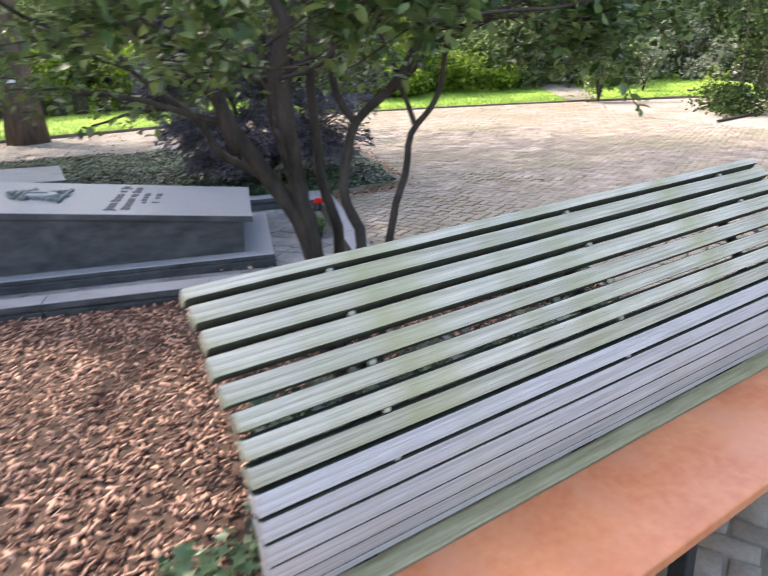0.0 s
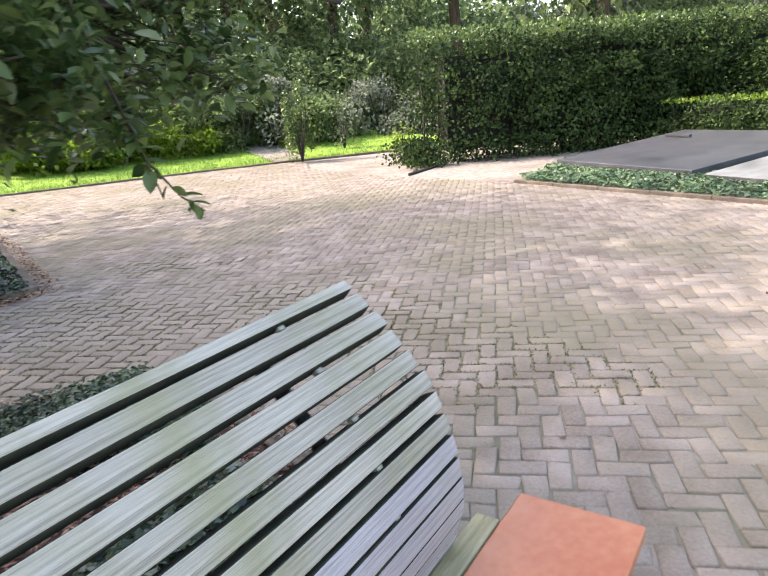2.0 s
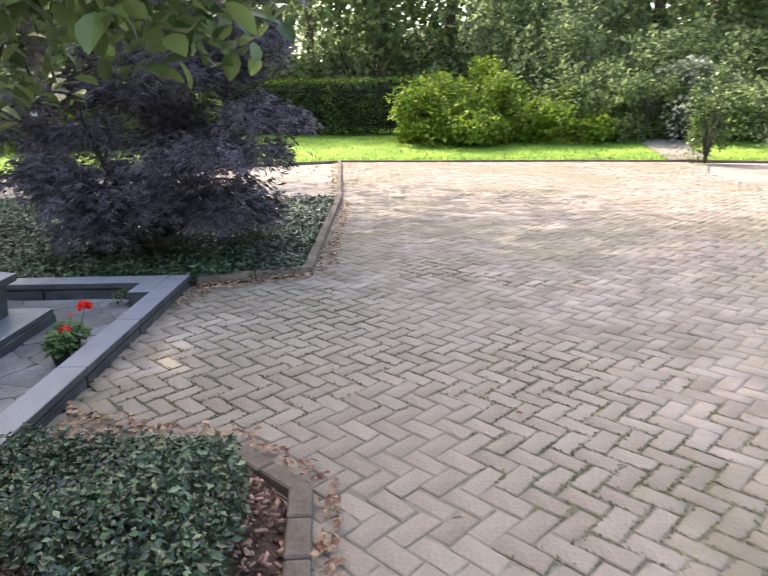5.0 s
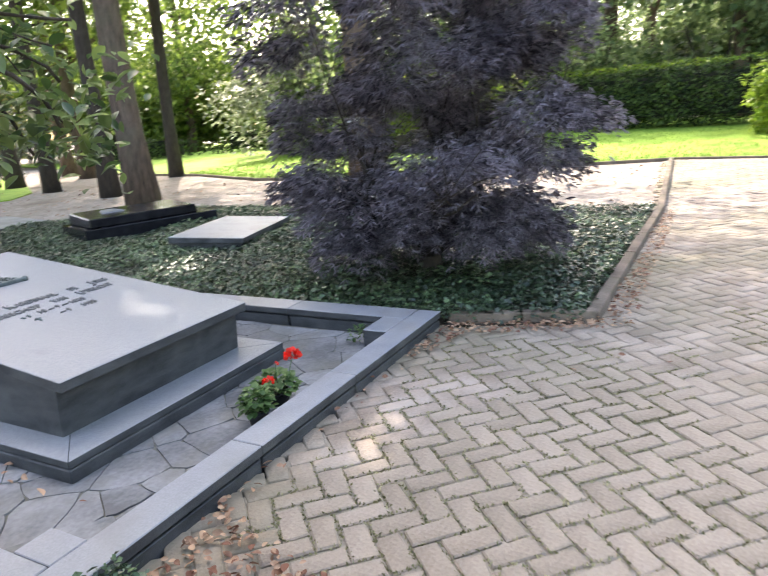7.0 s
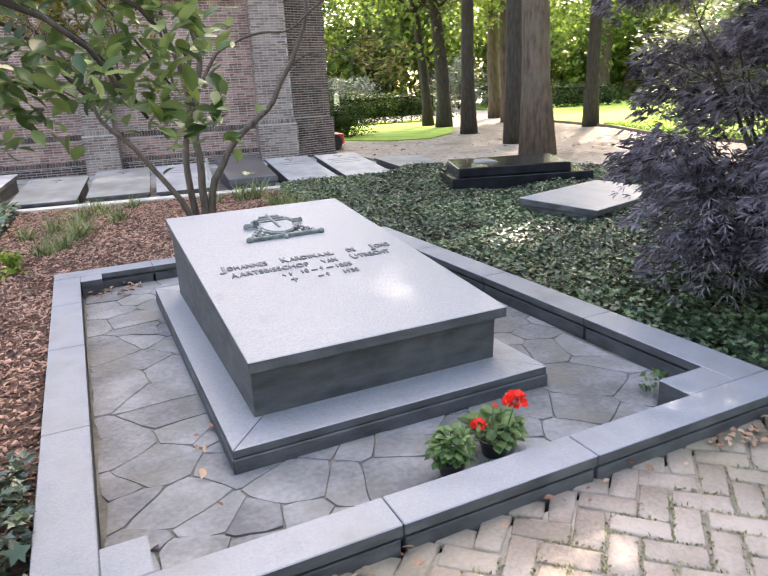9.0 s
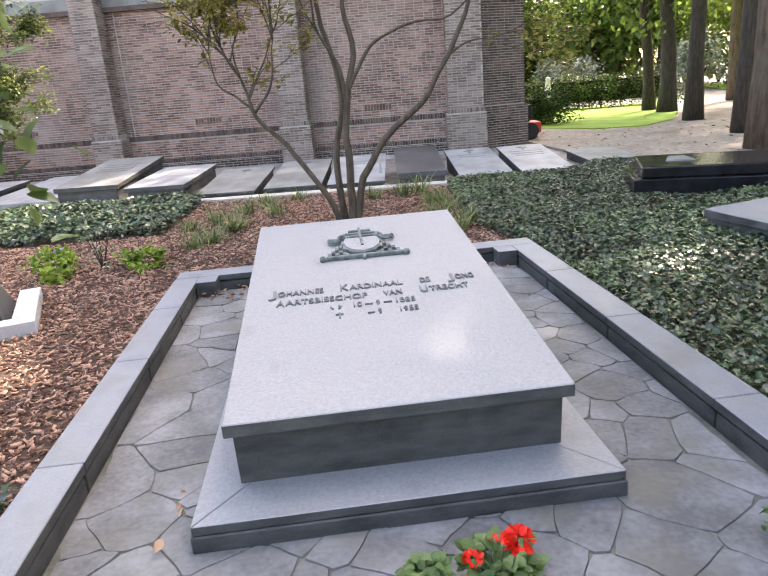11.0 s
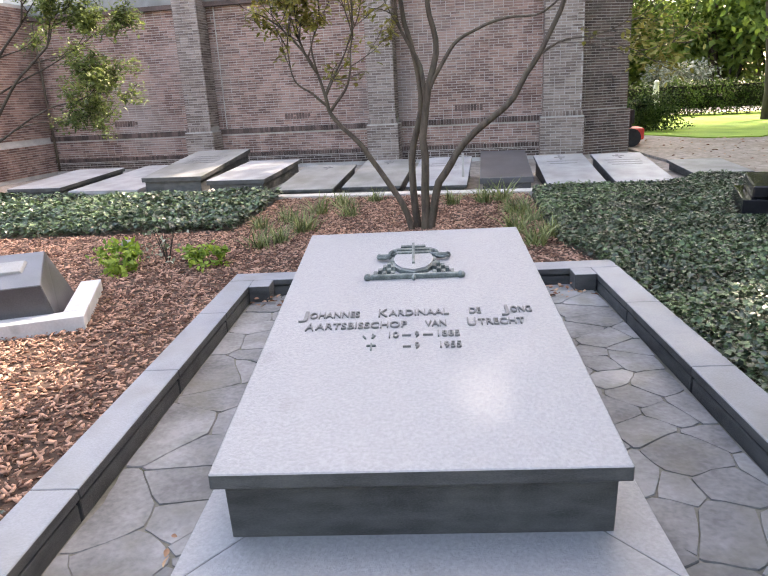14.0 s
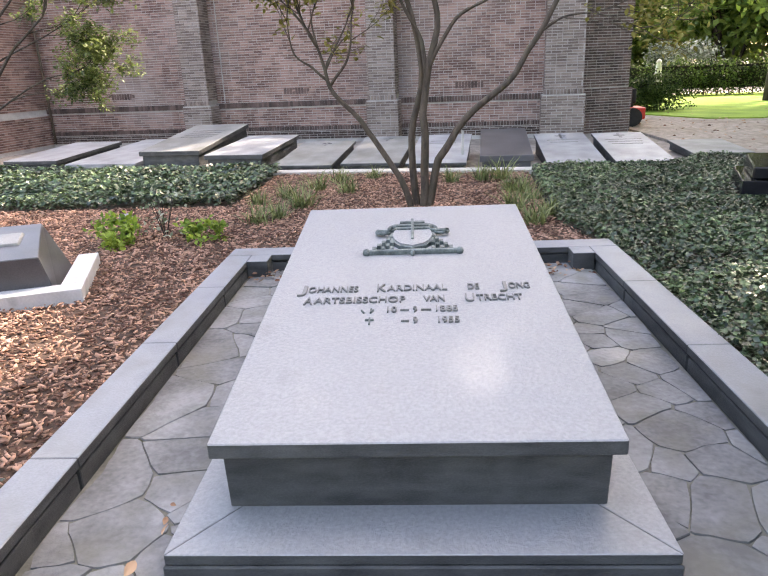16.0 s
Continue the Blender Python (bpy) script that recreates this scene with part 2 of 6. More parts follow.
def box(x0, y0, z0, x1, y1, z1, bev=0.0, seg=1, rough_edge=0.0):
    bm = bmesh.new()
    bmesh.ops.create_cube(bm, size=1)
    for v in bm.verts:
        v.co = Vector((x0 + (v.co.x + 0.5) * (x1 - x0), y0 + (v.co.y + 0.5) * (y1 - y0), z0 + (v.co.z + 0.5) * (z1 - z0)))
    if bev:
        bmesh.ops.bevel(bm, geom=bm.edges[:], offset=bev, segments=seg, affect="EDGES", profile=0.5)
    if rough_edge:
        for v in bm.verts:
            v.co += Vector(noise.noise_vector(v.co * 9)) * rough_edge
    return bm


def hexa(bottom, top, bev=0.0):
    """A block between two quads of four corners each."""
    bm = bmesh.new()
    vs = [bm.verts.new(p) for p in (*bottom, *top)]
    for f in ((3, 2, 1, 0), (4, 5, 6, 7), (0, 1, 5, 4), (1, 2, 6, 5), (2, 3, 7, 6), (3, 0, 4, 7)):
        bm.faces.new([vs[i] for i in f])
    if bev:
        bmesh.ops.bevel(bm, geom=bm.edges[:], offset=bev, segments=1, affect="EDGES", profile=0.5)
    return bm


def cyl(r0, r1, h, seg=16, at=(0, 0, 0), bev=0.0):
    bm = bmesh.new()
    bmesh.ops.create_cone(bm, cap_ends=True, segments=seg, radius1=r0, radius2=r1, depth=h, matrix=Matrix.Translation((at[0], at[1], at[2] + h / 2)))
    if bev:
        rims = [e for e in bm.edges if abs(e.verts[0].co.z - e.verts[1].co.z) < 1e-5]
        bmesh.ops.bevel(bm, geom=rims, offset=bev, segments=2, affect="EDGES", profile=0.5)
    return bm


def tube(paths, seg=7):
    """Tapered tubes along lists of (point, radius): vertices and faces."""
    V, F = [], []
    for path in paths:
        pts = [Vector(p) for p, r in path]
        base = len(V)
        for i, (p, r) in enumerate(path):
            d = (pts[min(i + 1, len(pts) - 1)] - pts[max(i - 1, 0)]).normalized()
            a = d.orthogonal().normalized()
            a = (Vector((1, 0, 0)) - d * d.x) if abs(d.x) < 0.9 else (Vector((0, 1, 0)) - d * d.y)
            a.normalize()
            b = d.cross(a)
            for k in range(seg):
                w = 2 * math.pi * k / seg
                V.append(Vector(p) + (a * math.cos(w) + b * math.sin(w)) * r)
        for i in range(len(path) - 1):
            for k in range(seg):
                F.append((base + i * seg + k, base + i * seg + (k + 1) % seg, base + (i + 1) * seg + (k + 1) % seg, base + (i + 1) * seg + k))
        F.append(tuple(base + k for k in range(seg))[::-1])
        F.append(tuple(base + (len(path) - 1) * seg + k for k in range(seg)))
    return V, F


DIAMOND = (((0, 0, 0), (0.45, 0.5, 0.10), (1, 0, -0.06), (0.45, -0.5, 0.10)), ((0, 1, 2), (0, 2, 3)))
OVAL = (((0, 0, 0), (0.16, 0.30, 0.05), (0.42, 0.48, 0.07), (0.68, 0.42, 0.04), (0.88, 0.20, -0.05), (1, 0, -0.14), (0.88, -0.20, -0.05), (0.68, -0.42, 0.04), (0.42, -0.48, 0.07), (0.16, -0.30, 0.05), (0.5, 0, -0.03)), tuple((k, (k + 1) % 10, 10) for k in range(10)))
LOBED = (((0, 0, 0), (-0.12, 0.42, 0.03), (0.30, 0.26, 0.05), (0.45, 0.58, 0), (0.62, 0.22, 0.04), (1, 0, -0.08), (0.62, -0.22, 0.04), (0.45, -0.58, 0), (0.30, -0.26, 0.05), (-0.12, -0.42, 0.03)), ((0, 1, 2), (2, 3, 4), (0, 2, 4), (0, 4, 5), (0, 5, 6), (0, 6, 8), (6, 7, 8), (0, 8, 9)))
FINGERS = (((0, 0, 0), (0.5, 0.06, 0.04), (1, 0, -0.2), (0.5, -0.06, 0.04), (0.42, 0.42, 0), (0.75, 0.72, -0.18), (0.48, 0.30, 0.02), (0.42, -0.42, 0), (0.75, -0.72, -0.18), (0.48, -0.30, 0.02)), ((0, 1, 2), (0, 2, 3), (0, 6, 5), (0, 5, 4), (0, 7, 8), (0, 8, 9)))
BLADE = (((0, 0.5, 0), (0, -0.5, 0), (0.55, 0.35, 0.0), (0.55, -0.35, 0.0), (1, 0, -0.22)), ((0, 1, 3), (0, 3, 2), (2, 3, 4)))
RNG = np.random.default_rng(7)


def leaf_cloud(name, pts, ways, ups, sizes, width, shape, material, parent=None, label=""):
    """One mesh of many separate leaves: each has a root, a way it grows, an upper side and a length."""
    pts, ways, ups = np.asarray(pts, float), np.asarray(ways, float), np.asarray(ups, float)
    ways = ways / (np.linalg.norm(ways, axis=1, keepdims=True) + 1e-9)
    side = np.cross(ups, ways)
    side /= np.linalg.norm(side, axis=1, keepdims=True) + 1e-9
    up = np.cross(ways, side)
    tv, tf = np.array(shape[0], float), np.array(shape[1], int)
    s = np.asarray(sizes, float)[:, None, None]
    V = pts[:, None, :] + s * (tv[None, :, 0:1] * ways[:, None, :] + width * tv[None, :, 1:2] * side[:, None, :] + tv[None, :, 2:3] * up[:, None, :])
    n, k = len(pts), len(tv)
    F = (tf[None] + (np.arange(n) * k)[:, None, None]).reshape(-1, 3)
    me = bpy.data.meshes.new(name)
    me.vertices.add(n * k)
    me.vertices.foreach_set("co", V.reshape(-1).astype(np.float32))
    me.loops.add(F.size)
    me.loops.foreach_set("vertex_index", F.reshape(-1).astype(np.int32))
    me.polygons.add(len(F))
    me.polygons.foreach_set("loop_start", np.arange(0, F.size, 3, dtype=np.int32))
    me.materials.append(material)
    me.update(calc_edges=True)
    ob = new(name, me)
    if parent:
        ob.parent = parent
    if label:
        ob["label"] = label
    return ob


def rand_unit(n):
    v = RNG.normal(size=(n, 3))
    return v / np.linalg.norm(v, axis=1, keepdims=True)


def lumpy(n, centre, radii, lumps=14, fill=0.45, lump=0.42):
    """Points on clumps that make an uneven crown about a centre, with gaps between the clumps."""
    c = rand_unit(lumps) * (0.55 + 0.4 * RNG.random((lumps, 1)))
    w = RNG.integers(0, lumps, n)
    q = rand_unit(n) * (RNG.random((n, 1)) ** fill) * (lump * (0.6 + 0.7 * RNG.random((lumps, 1))))[w]
    out = c[w] + q
    return np.asarray(centre) + out * np.asarray(radii), q


def limb(rng, p, d, length, r, depth, paths, ends, bend=0.25, lift=0.05, split=3, spread=0.6):
    """Grows a branching limb; collects tubes and the twig points that carry leaves."""
    pts, q, v = [], Vector(p), Vector(d).normalized()
    steps = 5
    for i in range(steps + 1):
        pts.append((q.copy(), max(r * (1 - 0.62 * i / steps), 0.003)))
        v = (v + Vector((rng.uniform(-1, 1), rng.uniform(-1, 1), rng.uniform(-1, 1))) * bend * 0.5 + Vector((0, 0, lift))).normalized()
        q = q + v * (length / steps)
    paths.append(pts)
    if depth == 0:
        ends.extend(pp for pp, rr in pts[1:])
        return
    for k in range(split):
        i = rng.randint(2, steps) if k else steps
        w = (Vector(v) + Vector((rng.uniform(-1, 1), rng.uniform(-1, 1), rng.uniform(-0.5, 0.8))) * spread).normalized()
        limb(rng, pts[i][0], w, length * rng.uniform(0.5, 0.75), pts[i][1] * 0.8, depth - 1, paths, ends, bend, lift, split, spread)


def inside(poly, x, y):
    """Which points lie in a polygon."""
    x, y = np.asarray(x, float), np.asarray(y, float)
    r = np.zeros(x.shape, bool)
    for i in range(len(poly)):
        (x0, y0), (x1, y1) = poly[i - 1], poly[i]
        if y0 == y1:
            continue
        r ^= ((y0 > y) != (y1 > y)) & (x < (x1 - x0) * (y - y0) / (y1 - y0) + x0)
    return r


def scatter(poly, per_m2, holes=()):
    xs, ys = [p[0] for p in poly], [p[1] for p in poly]
    n = int((max(xs) - min(xs)) * (max(ys) - min(ys)) * per_m2)
    x, y = RNG.uniform(min(xs), max(xs), n), RNG.uniform(min(ys), max(ys), n)
    ok = inside(poly, x, y)
    for h in holes:
        ok &= ~inside(h, x, y)
    return x[ok], y[ok]


def sheet(name, poly, z, material, label, category, thick=0.05, bump_z=0.0):
    """A flat bed of the ground with a given outline and thickness."""
    bm = bmesh.new()
    f = bm.faces.new([bm.verts.new((x, y, z)) for x, y in poly])
    bmesh.ops.recalc_face_normals(bm, faces=[f])
    if f.normal.z < 0:
        f.normal_flip()
    r = bmesh.ops.extrude_face_region(bm, geom=[f])
    for v in [g for g in r["geom"] if isinstance(g, bmesh.types.BMVert)]:
        v.co.z -= thick
    bmesh.ops.recalc_face_normals(bm, faces=bm.faces[:])
    return tagged(part(name, bm, material), label, category, kind="structure")


def shaded_sides(ob, material):
    """Gives the upright faces of a stone a darker copy of it, as if shaded."""
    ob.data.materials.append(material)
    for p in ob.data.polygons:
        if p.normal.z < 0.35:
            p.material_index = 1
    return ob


# ---- ground ----
BED = [(5.2, -1.1), (5.25, -2.0), (4.6, -2.41), (4.0, -2.48), (3.0, -2.55), (2.9, -2.3), (2.05, 0.1), (1.2, 2.0), (-0.5, 3.5), (-1.2, 5.8), (4.2, 5.6), (4.3, 8.0), (8.0, 7.5), (7.75, 4.5), (7.97, 3.34), (4.83, 3.34), (4.83, -1.1)]
IVY_EAST = [(7.96, 3.3), (7.96, -1.12), (8.25, -1.95), (12.9, -1.95), (13.2, 3.0), (12.8, 6.6), (10.7, 8.3), (10.2, 7.6), (8.05, 7.5), (7.75, 4.5)]
IVY_WEST = [(-1.2, 5.8), (4.2, 5.6), (4.3, 8.15), (-1.1, 9.2)]
IVY_BENCH = [(4.85, -1.12), (5.08, -1.15), (5.02, -1.7), (4.93, -2.08), (4.6, -2.2), (4.0, -2.2), (3.85, -2.12), (4.0, -1.85), (4.5, -1.3)]
IVY_SOUTH = [(9.0, -9.55), (2.0, -9.2), (1.0, -12.5), (10.3, -12.7)]
LAWN_EDGE = [(16.0, -16.0), (16.8, -14.5), (17.6, -13.0), (18.7, -10.0), (19.3, -7.5), (19.8, -4.6), (20.4, -1.5), (19.3, 2.0), (18.2, 5.5), (18.6, 9.0), (20.6, 13.0), (22.0, 18.0), (25.0, 26.0)]
PAVING = [(-4, 2.5), (-4, -9.3), (2.0, -9.2), (8.9, -9.4), (11.9, -9.15), (13.3, -8.95), (16.0, -9.25), (17.8, -10.2), *[(x - 0.12, y) for x, y in LAWN_EDGE[3:6]], (20.2, -1.9), (20.0, -1.6), (13.0, -2.08), (8.35, -2.08), (7.97, -1.08), (5.22, -1.08), (5.28, -2.04), (4.62, -2.46), (4.0, -2.53), (3.0, -2.6), (2.85, -2.3), (2.0, 0.1), (1.1, 2.0)]


def lawn_edge_x(y):
    return float(np.interp(y, [p[1] for p in LAWN_EDGE], [p[0] for p in LAWN_EDGE]))


def lawn_z(x, y):
    slope = float(np.interp(y, [-16, 2, 9, 14], [0.06, 0.065, 0.045, 0.02]))
    return 0.03 + min(max(x - lawn_edge_x(y), 0), 7.5) * slope


bm = bmesh.new()
ring = [bm.verts.new((600 * math.cos(a), 600 * math.sin(a), -0.09)) for a in np.linspace(0, 2 * math.pi, 33)[:-1]]
bm.faces.new(ring)
tagged(part("ground", bm, M_GRAVEL), "pale trodden gravel ground between the graves and trees", "ground", kind="structure")
sheet("path_gravel", [(12.9, -2.0), (20.2, -1.7), (19.3, 2.0), (18.2, 5.5), (18.6, 9.0), (20.6, 13.0), (24.0, 26.0), (19.0, 19.0), (18.0, 17.6), (14.8, 22.3), (11.4, 24.0), (11.3, 9.0), (12.9, 6.7), (13.3, 3.0)], -0.03, M_GRAVEL, "wide gravel walk strewn with dry leaves", "path")
sheet("path_south", [(8.85, -9.3), (11.9, -9.0), (13.3, -8.8), (16.0, -9.1), (17.9, -10.05), (18.5, -10.2), (17.5, -13.0), (15.9, -16.0), (11.0, -16.0), (10.5, -12.9)], -0.015, M_GRAVEL, "small sandy path beside the hedge", "path")
sheet("mulch_bed", BED, 0.012, M_MULCH, "planting bed covered with brown bark mulch", "bed")
# Dark sheet laid behind the bench so its slat gaps look shaded.
sheet("bench_shade_bed", [(2.0, -0.02), (3.15, -0.02), (3.9, -2.2), (2.93, -2.5)], 0.02, M_SOIL, "dark sheet added for the shade behind the bench", "bed", 0.03)
sheet("ivy_bed_east", IVY_EAST, 0.012, M_SOIL, "dark soil bed under ground-cover ivy", "bed")
sheet("ivy_bed_west", IVY_WEST, 0.012, M_SOIL, "dark soil bed under glossy ivy", "bed")
sheet("ivy_bed_south", IVY_SOUTH, 0.012, M_SOIL, "dark soil bed beside the southern graves", "bed")
pavement = sheet("pavement", PAVING, -0.0085, M_JOINT, "square of herringbone clay pavers with mossy sand joints", "pavement")

# trodden gap across the lawn
V, F = [], []
for k in range(9):
    x = 18.62 + 0.62 * k
    for y in (-9.75 - 0.11 * k, -10.75 - 0.16 * k):
        V.append((x, y, lawn_z(x, y) + 0.02))
F = [(2 * k, 2 * k + 1, 2 * k + 3, 2 * k + 2) for k in range(8)]
tagged(mesh_ob("path_gap", V, F, M_GRAVEL), "narrow trodden sandy path crossing the lawn", "path", kind="structure")
# lawns, gently rising away from the square
V, F = [], []
ys = np.linspace(-16, 26, 43)
for y in ys:
    xe = lawn_edge_x(y)
    for k in range(11):
        x = xe + (12.0 * (k / 10) ** 1.5)
        V.append((x, y, lawn_z(x, y) - (0.06 if k == 0 else 0)))
for j in range(42):
    for k in range(10):
        a = j * 11 + k
        F.append((a, a + 1, a + 12, a + 11))
tagged(mesh_ob("lawn_east", V, F, M_GRASS, smooth=True), "bright sunlit mown lawn rising towards the shrubs", "lawn", kind="structure")
sheet("lawn_north", [(12.4, 18.2), (13.0, 17.0), (13.8, 15.3), (15.0, 14.9), (16.6, 16.3), (18.4, 19.2), (20.2, 22.6), (22.0, 26.0), (17.0, 27.0), (13.0, 26.0)], 0.0, M_GRASS, "sunlit mown lawn behind the church", "lawn")
sheet("lawn_far", [(22.6, 17.5), (40, 17.5), (60, 45), (34, 45)], -0.01, M_GRASS, "sunlit mown lawn between the trees", "lawn")

# ---- foliage on the ground ----
def ground_leaves(name, poly, per_m2, size, height, material, label, category, shape=LOBED, width=1.0, holes=(), tilt=0.55, mound=0.0, patchy=False):
    x, y = scatter(poly, per_m2, holes)
    if patchy:
        ok = np.array([noise.noise(Vector((a * 1.1, b * 1.1, 8.3))) + 0.7 * noise.noise(Vector((a * 3.7, b * 3.7, 1.3))) > 0.12 for a, b in zip(x, y)])
        x, y = x[ok], y[ok]
    n = len(x)
    h = np.array([0.5 + 0.5 * noise.noise(Vector((a * 1.3, b * 1.3, 3.1))) for a, b in zip(x, y)])
    z = 0.015 + height * (0.35 + 0.9 * h) * RNG.random(n) ** 0.6 + mound * h
    up = np.c_[RNG.normal(0, tilt, n), RNG.normal(0, tilt, n), np.ones(n)]
    a = RNG.uniform(0, 2 * math.pi, n)
    way = np.c_[np.cos(a), np.sin(a), RNG.normal(-0.1, 0.35, n)]
    ob = leaf_cloud(name, np.c_[x, y, z], way, up, size * RNG.uniform(0.45, 1.45, n), width, shape, material)
    return tagged(ob, label, category, kind="stuff")


HOLE_BLACK = [(9.76, 4.99), (11.71, 4.31), (12.08, 5.34), (10.14, 6.07)]
HOLE_GREY = [(9.87, 2.32), (11.38, 2.76), (11.1, 3.68), (9.6, 3.24)]
ground_leaves("ivy", IVY_EAST, 1250, 0.034, 0.13, M_IVY, "dense dark green ivy carpeting the grave bed", "ivy", holes=(HOLE_BLACK, HOLE_GREY))
ground_leaves("ivy", IVY_EAST, 2100, 0.034, 0.13, M_IVY, "small pointed ivy leaves filling the carpet", "ivy", shape=DIAMOND, width=0.8, holes=(HOLE_BLACK, HOLE_GREY))
# Patches of paler leaves; their colour stands in for gloss and light.
ground_leaves("ivy", IVY_EAST, 1000, 0.032, 0.16, M_IVY_LIGHT, "paler ivy leaves in patches, gloss put into their colour", "ivy", holes=(HOLE_BLACK, HOLE_GREY), patchy=True)
ground_leaves("ivy", IVY_WEST, 1500, 0.046, 0.15, M_IVY, "low glossy ivy hedge before the grave row", "ivy", mound=0.03)
# Paler leaf colour in place of light caught by the ivy.
ground_leaves("ivy", IVY_WEST, 320, 0.045, 0.18, M_IVY_LIGHT, "ivy leaves with caught light put into their paler colour", "ivy", mound=0.03)
ground_leaves("ivy", IVY_BENCH, 15000, 0.030, 0.22, M_IVY, "bushy dark ivy at the bed corner beside the bench", "ivy", shape=DIAMOND, width=0.55, tilt=0.8, mound=0.10)
ground_leaves("ivy", IVY_BENCH, 2600, 0.028, 0.24, M_IVY_LIGHT, "paler young ivy leaves at the bed corner", "ivy", shape=DIAMOND, width=0.6, tilt=0.8, mound=0.10)
ground_leaves("ivy", [(4.35, -1.1), (4.83, -1.1), (4.83, 0.15), (4.6, 0.05)], 1500, 0.05, 0.14, M_IVY, "ivy creeping along the stone kerb", "ivy")
ground_leaves("ivy", [(2.0, 0.0), (3.0, 0.0), (3.75, -2.1), (2.95, -2.4)], 2600, 0.048, 0.22, M_IVY, "green ground cover behind the bench", "ivy")
ground_leaves("ivy", [(1.9, 0.32), (2.12, 0.3), (2.25, -0.15), (1.95, -0.05)], 1500, 0.05, 0.22, M_IVY_LIGHT, "fresh green ground cover at the bench end", "ivy")
ground_leaves("ivy", IVY_SOUTH, 1000, 0.048, 0.12, M_IVY_LIGHT, "low ivy strip before the southern graves", "ivy")


def chips(name, poly, per_m2, lo, hi, material, label, category, z0=0.0, holes=(), pile=0.022, flat=0.28):
    """Loose flat chips lying at all angles."""
    x, y = scatter(poly, per_m2, holes)
    n = len(x)
    c = np.c_[x, y, z0 + pile * RNG.random(n) ** 1.5]
    a = RNG.uniform(0, 2 * math.pi, n)
    u = np.c_[np.cos(a), np.sin(a), RNG.normal(0, flat, n)]
    v = np.c_[-np.sin(a), np.cos(a), RNG.normal(0, flat, n)]
    w = np.cross(u, v)
    w /= np.linalg.norm(w, axis=1, keepdims=True)
    L = RNG.uniform(lo, hi, n)[:, None]
    W = L * RNG.uniform(0.16, 0.5, n)[:, None]
    T = RNG.uniform(0.003, 0.008, n)[:, None]
    k = [c - u * L / 2 - v * W / 2, c + u * L / 2 - v * W * 0.35, c + u * L * 0.45 + v * W / 2, c - u * L * 0.4 + v * W * 0.4]
    V = np.stack([*(p for p in k), *(p + w * T for p in k)], 1)
    f = np.array([(4, 5, 6), (4, 6, 7), (0, 1, 5), (0, 5, 4), (1, 2, 6), (1, 6, 5), (2, 3, 7), (2, 7, 6), (3, 0, 4), (3, 4, 7)])
    F = (f[None] + (np.arange(n) * 8)[:, None, None]).reshape(-1, 3)
    me = bpy.data.meshes.new(name)
    me.vertices.add(n * 8)
    me.vertices.foreach_set("co", V.reshape(-1).astype(np.float32))
    me.loops.add(F.size)
    me.loops.foreach_set("vertex_index", F.reshape(-1).astype(np.int32))
    me.polygons.add(len(F))
    me.polygons.foreach_set("loop_start", np.arange(0, F.size, 3, dtype=np.int32))
    me.materials.append(material)
    me.update(calc_edges=True)
    return tagged(new(name, me), label, category, kind="stuff")


chips("bark_mulch", BED, 1450, 0.010, 0.052, M_CHIP, "loose brown wood chips covering the planting bed", "mulch", 0.012, holes=([(1.98, 0.0), (3.1, 0.0), (3.85, -2.2), (2.9, -2.7)],))


def litter(name, poly, per_m2, size, z, label, holes=()):
    x, y = scatter(poly, per_m2, holes)
    n = len(x)
    a = RNG.uniform(0, 2 * math.pi, n)
    up = np.c_[RNG.normal(0, 0.55, n), RNG.normal(0, 0.55, n), np.ones(n)]
    ob = leaf_cloud(name, np.c_[x, y, z + RNG.random(n) * 0.03], np.c_[np.cos(a), np.sin(a), RNG.normal(0, 0.15, n)], up, 0.74 * size * RNG.uniform(0.6, 1.4, n), 0.6, OVAL, M_LITTER)
    return tagged(ob, label, "fallen leaves", kind="stuff")


litter("fallen_leaves", [(7.3, -1.06), (7.95, -1.08), (8.32, -2.05), (8.2, -2.16), (7.8, -1.28), (7.3, -1.12)], 1300, 0.045, 0.012, "drift of dry leaves against the bed edging")
litter("fallen_leaves", [(5.22, -1.12), (5.7, -1.06), (5.55, -1.3), (5.36, -2.1), (5.26, -2.05)], 800, 0.05, 0.012, "dry red-brown leaves caught by the kerb corner")
litter("fallen_leaves", [(5.22, -2.06), (4.9, -2.41), (4.0, -2.49), (3.2, -2.54), (3.2, -2.60), (4.0, -2.57), (4.93, -2.49), (5.3, -2.1)], 1900, 0.042, 0.012, "strip of dry leaves along the brick edging")
litter("fallen_leaves", [(8.3, -2.06), (13.0, -2.06), (13.0, -2.2), (8.2, -2.25)], 600, 0.045, 0.012, "line of dry leaves along the ivy bed")
litter("fallen_leaves", [(5.4, -1.05), (7.3, -1.05), (7.3, -1.14), (5.4, -1.16)], 110, 0.045, 0.012, "dry leaves caught along the stone kerb")
litter("fallen_leaves", [(3, -9), (19, -9), (19, -2.2), (8.4, -2.2), (7.5, -1.3), (5.4, -1.3), (5.3, -2.3), (3, -2.8)], 0.9, 0.05, 0.01, "scattered dry leaves lying on the pavers")
litter("fallen_leaves", [(5.05, 2.75), (5.5, 2.75), (5.5, 3.08), (5.05, 3.08)], 380, 0.05, -0.01, "orange leaves heaped in the grave's corner")
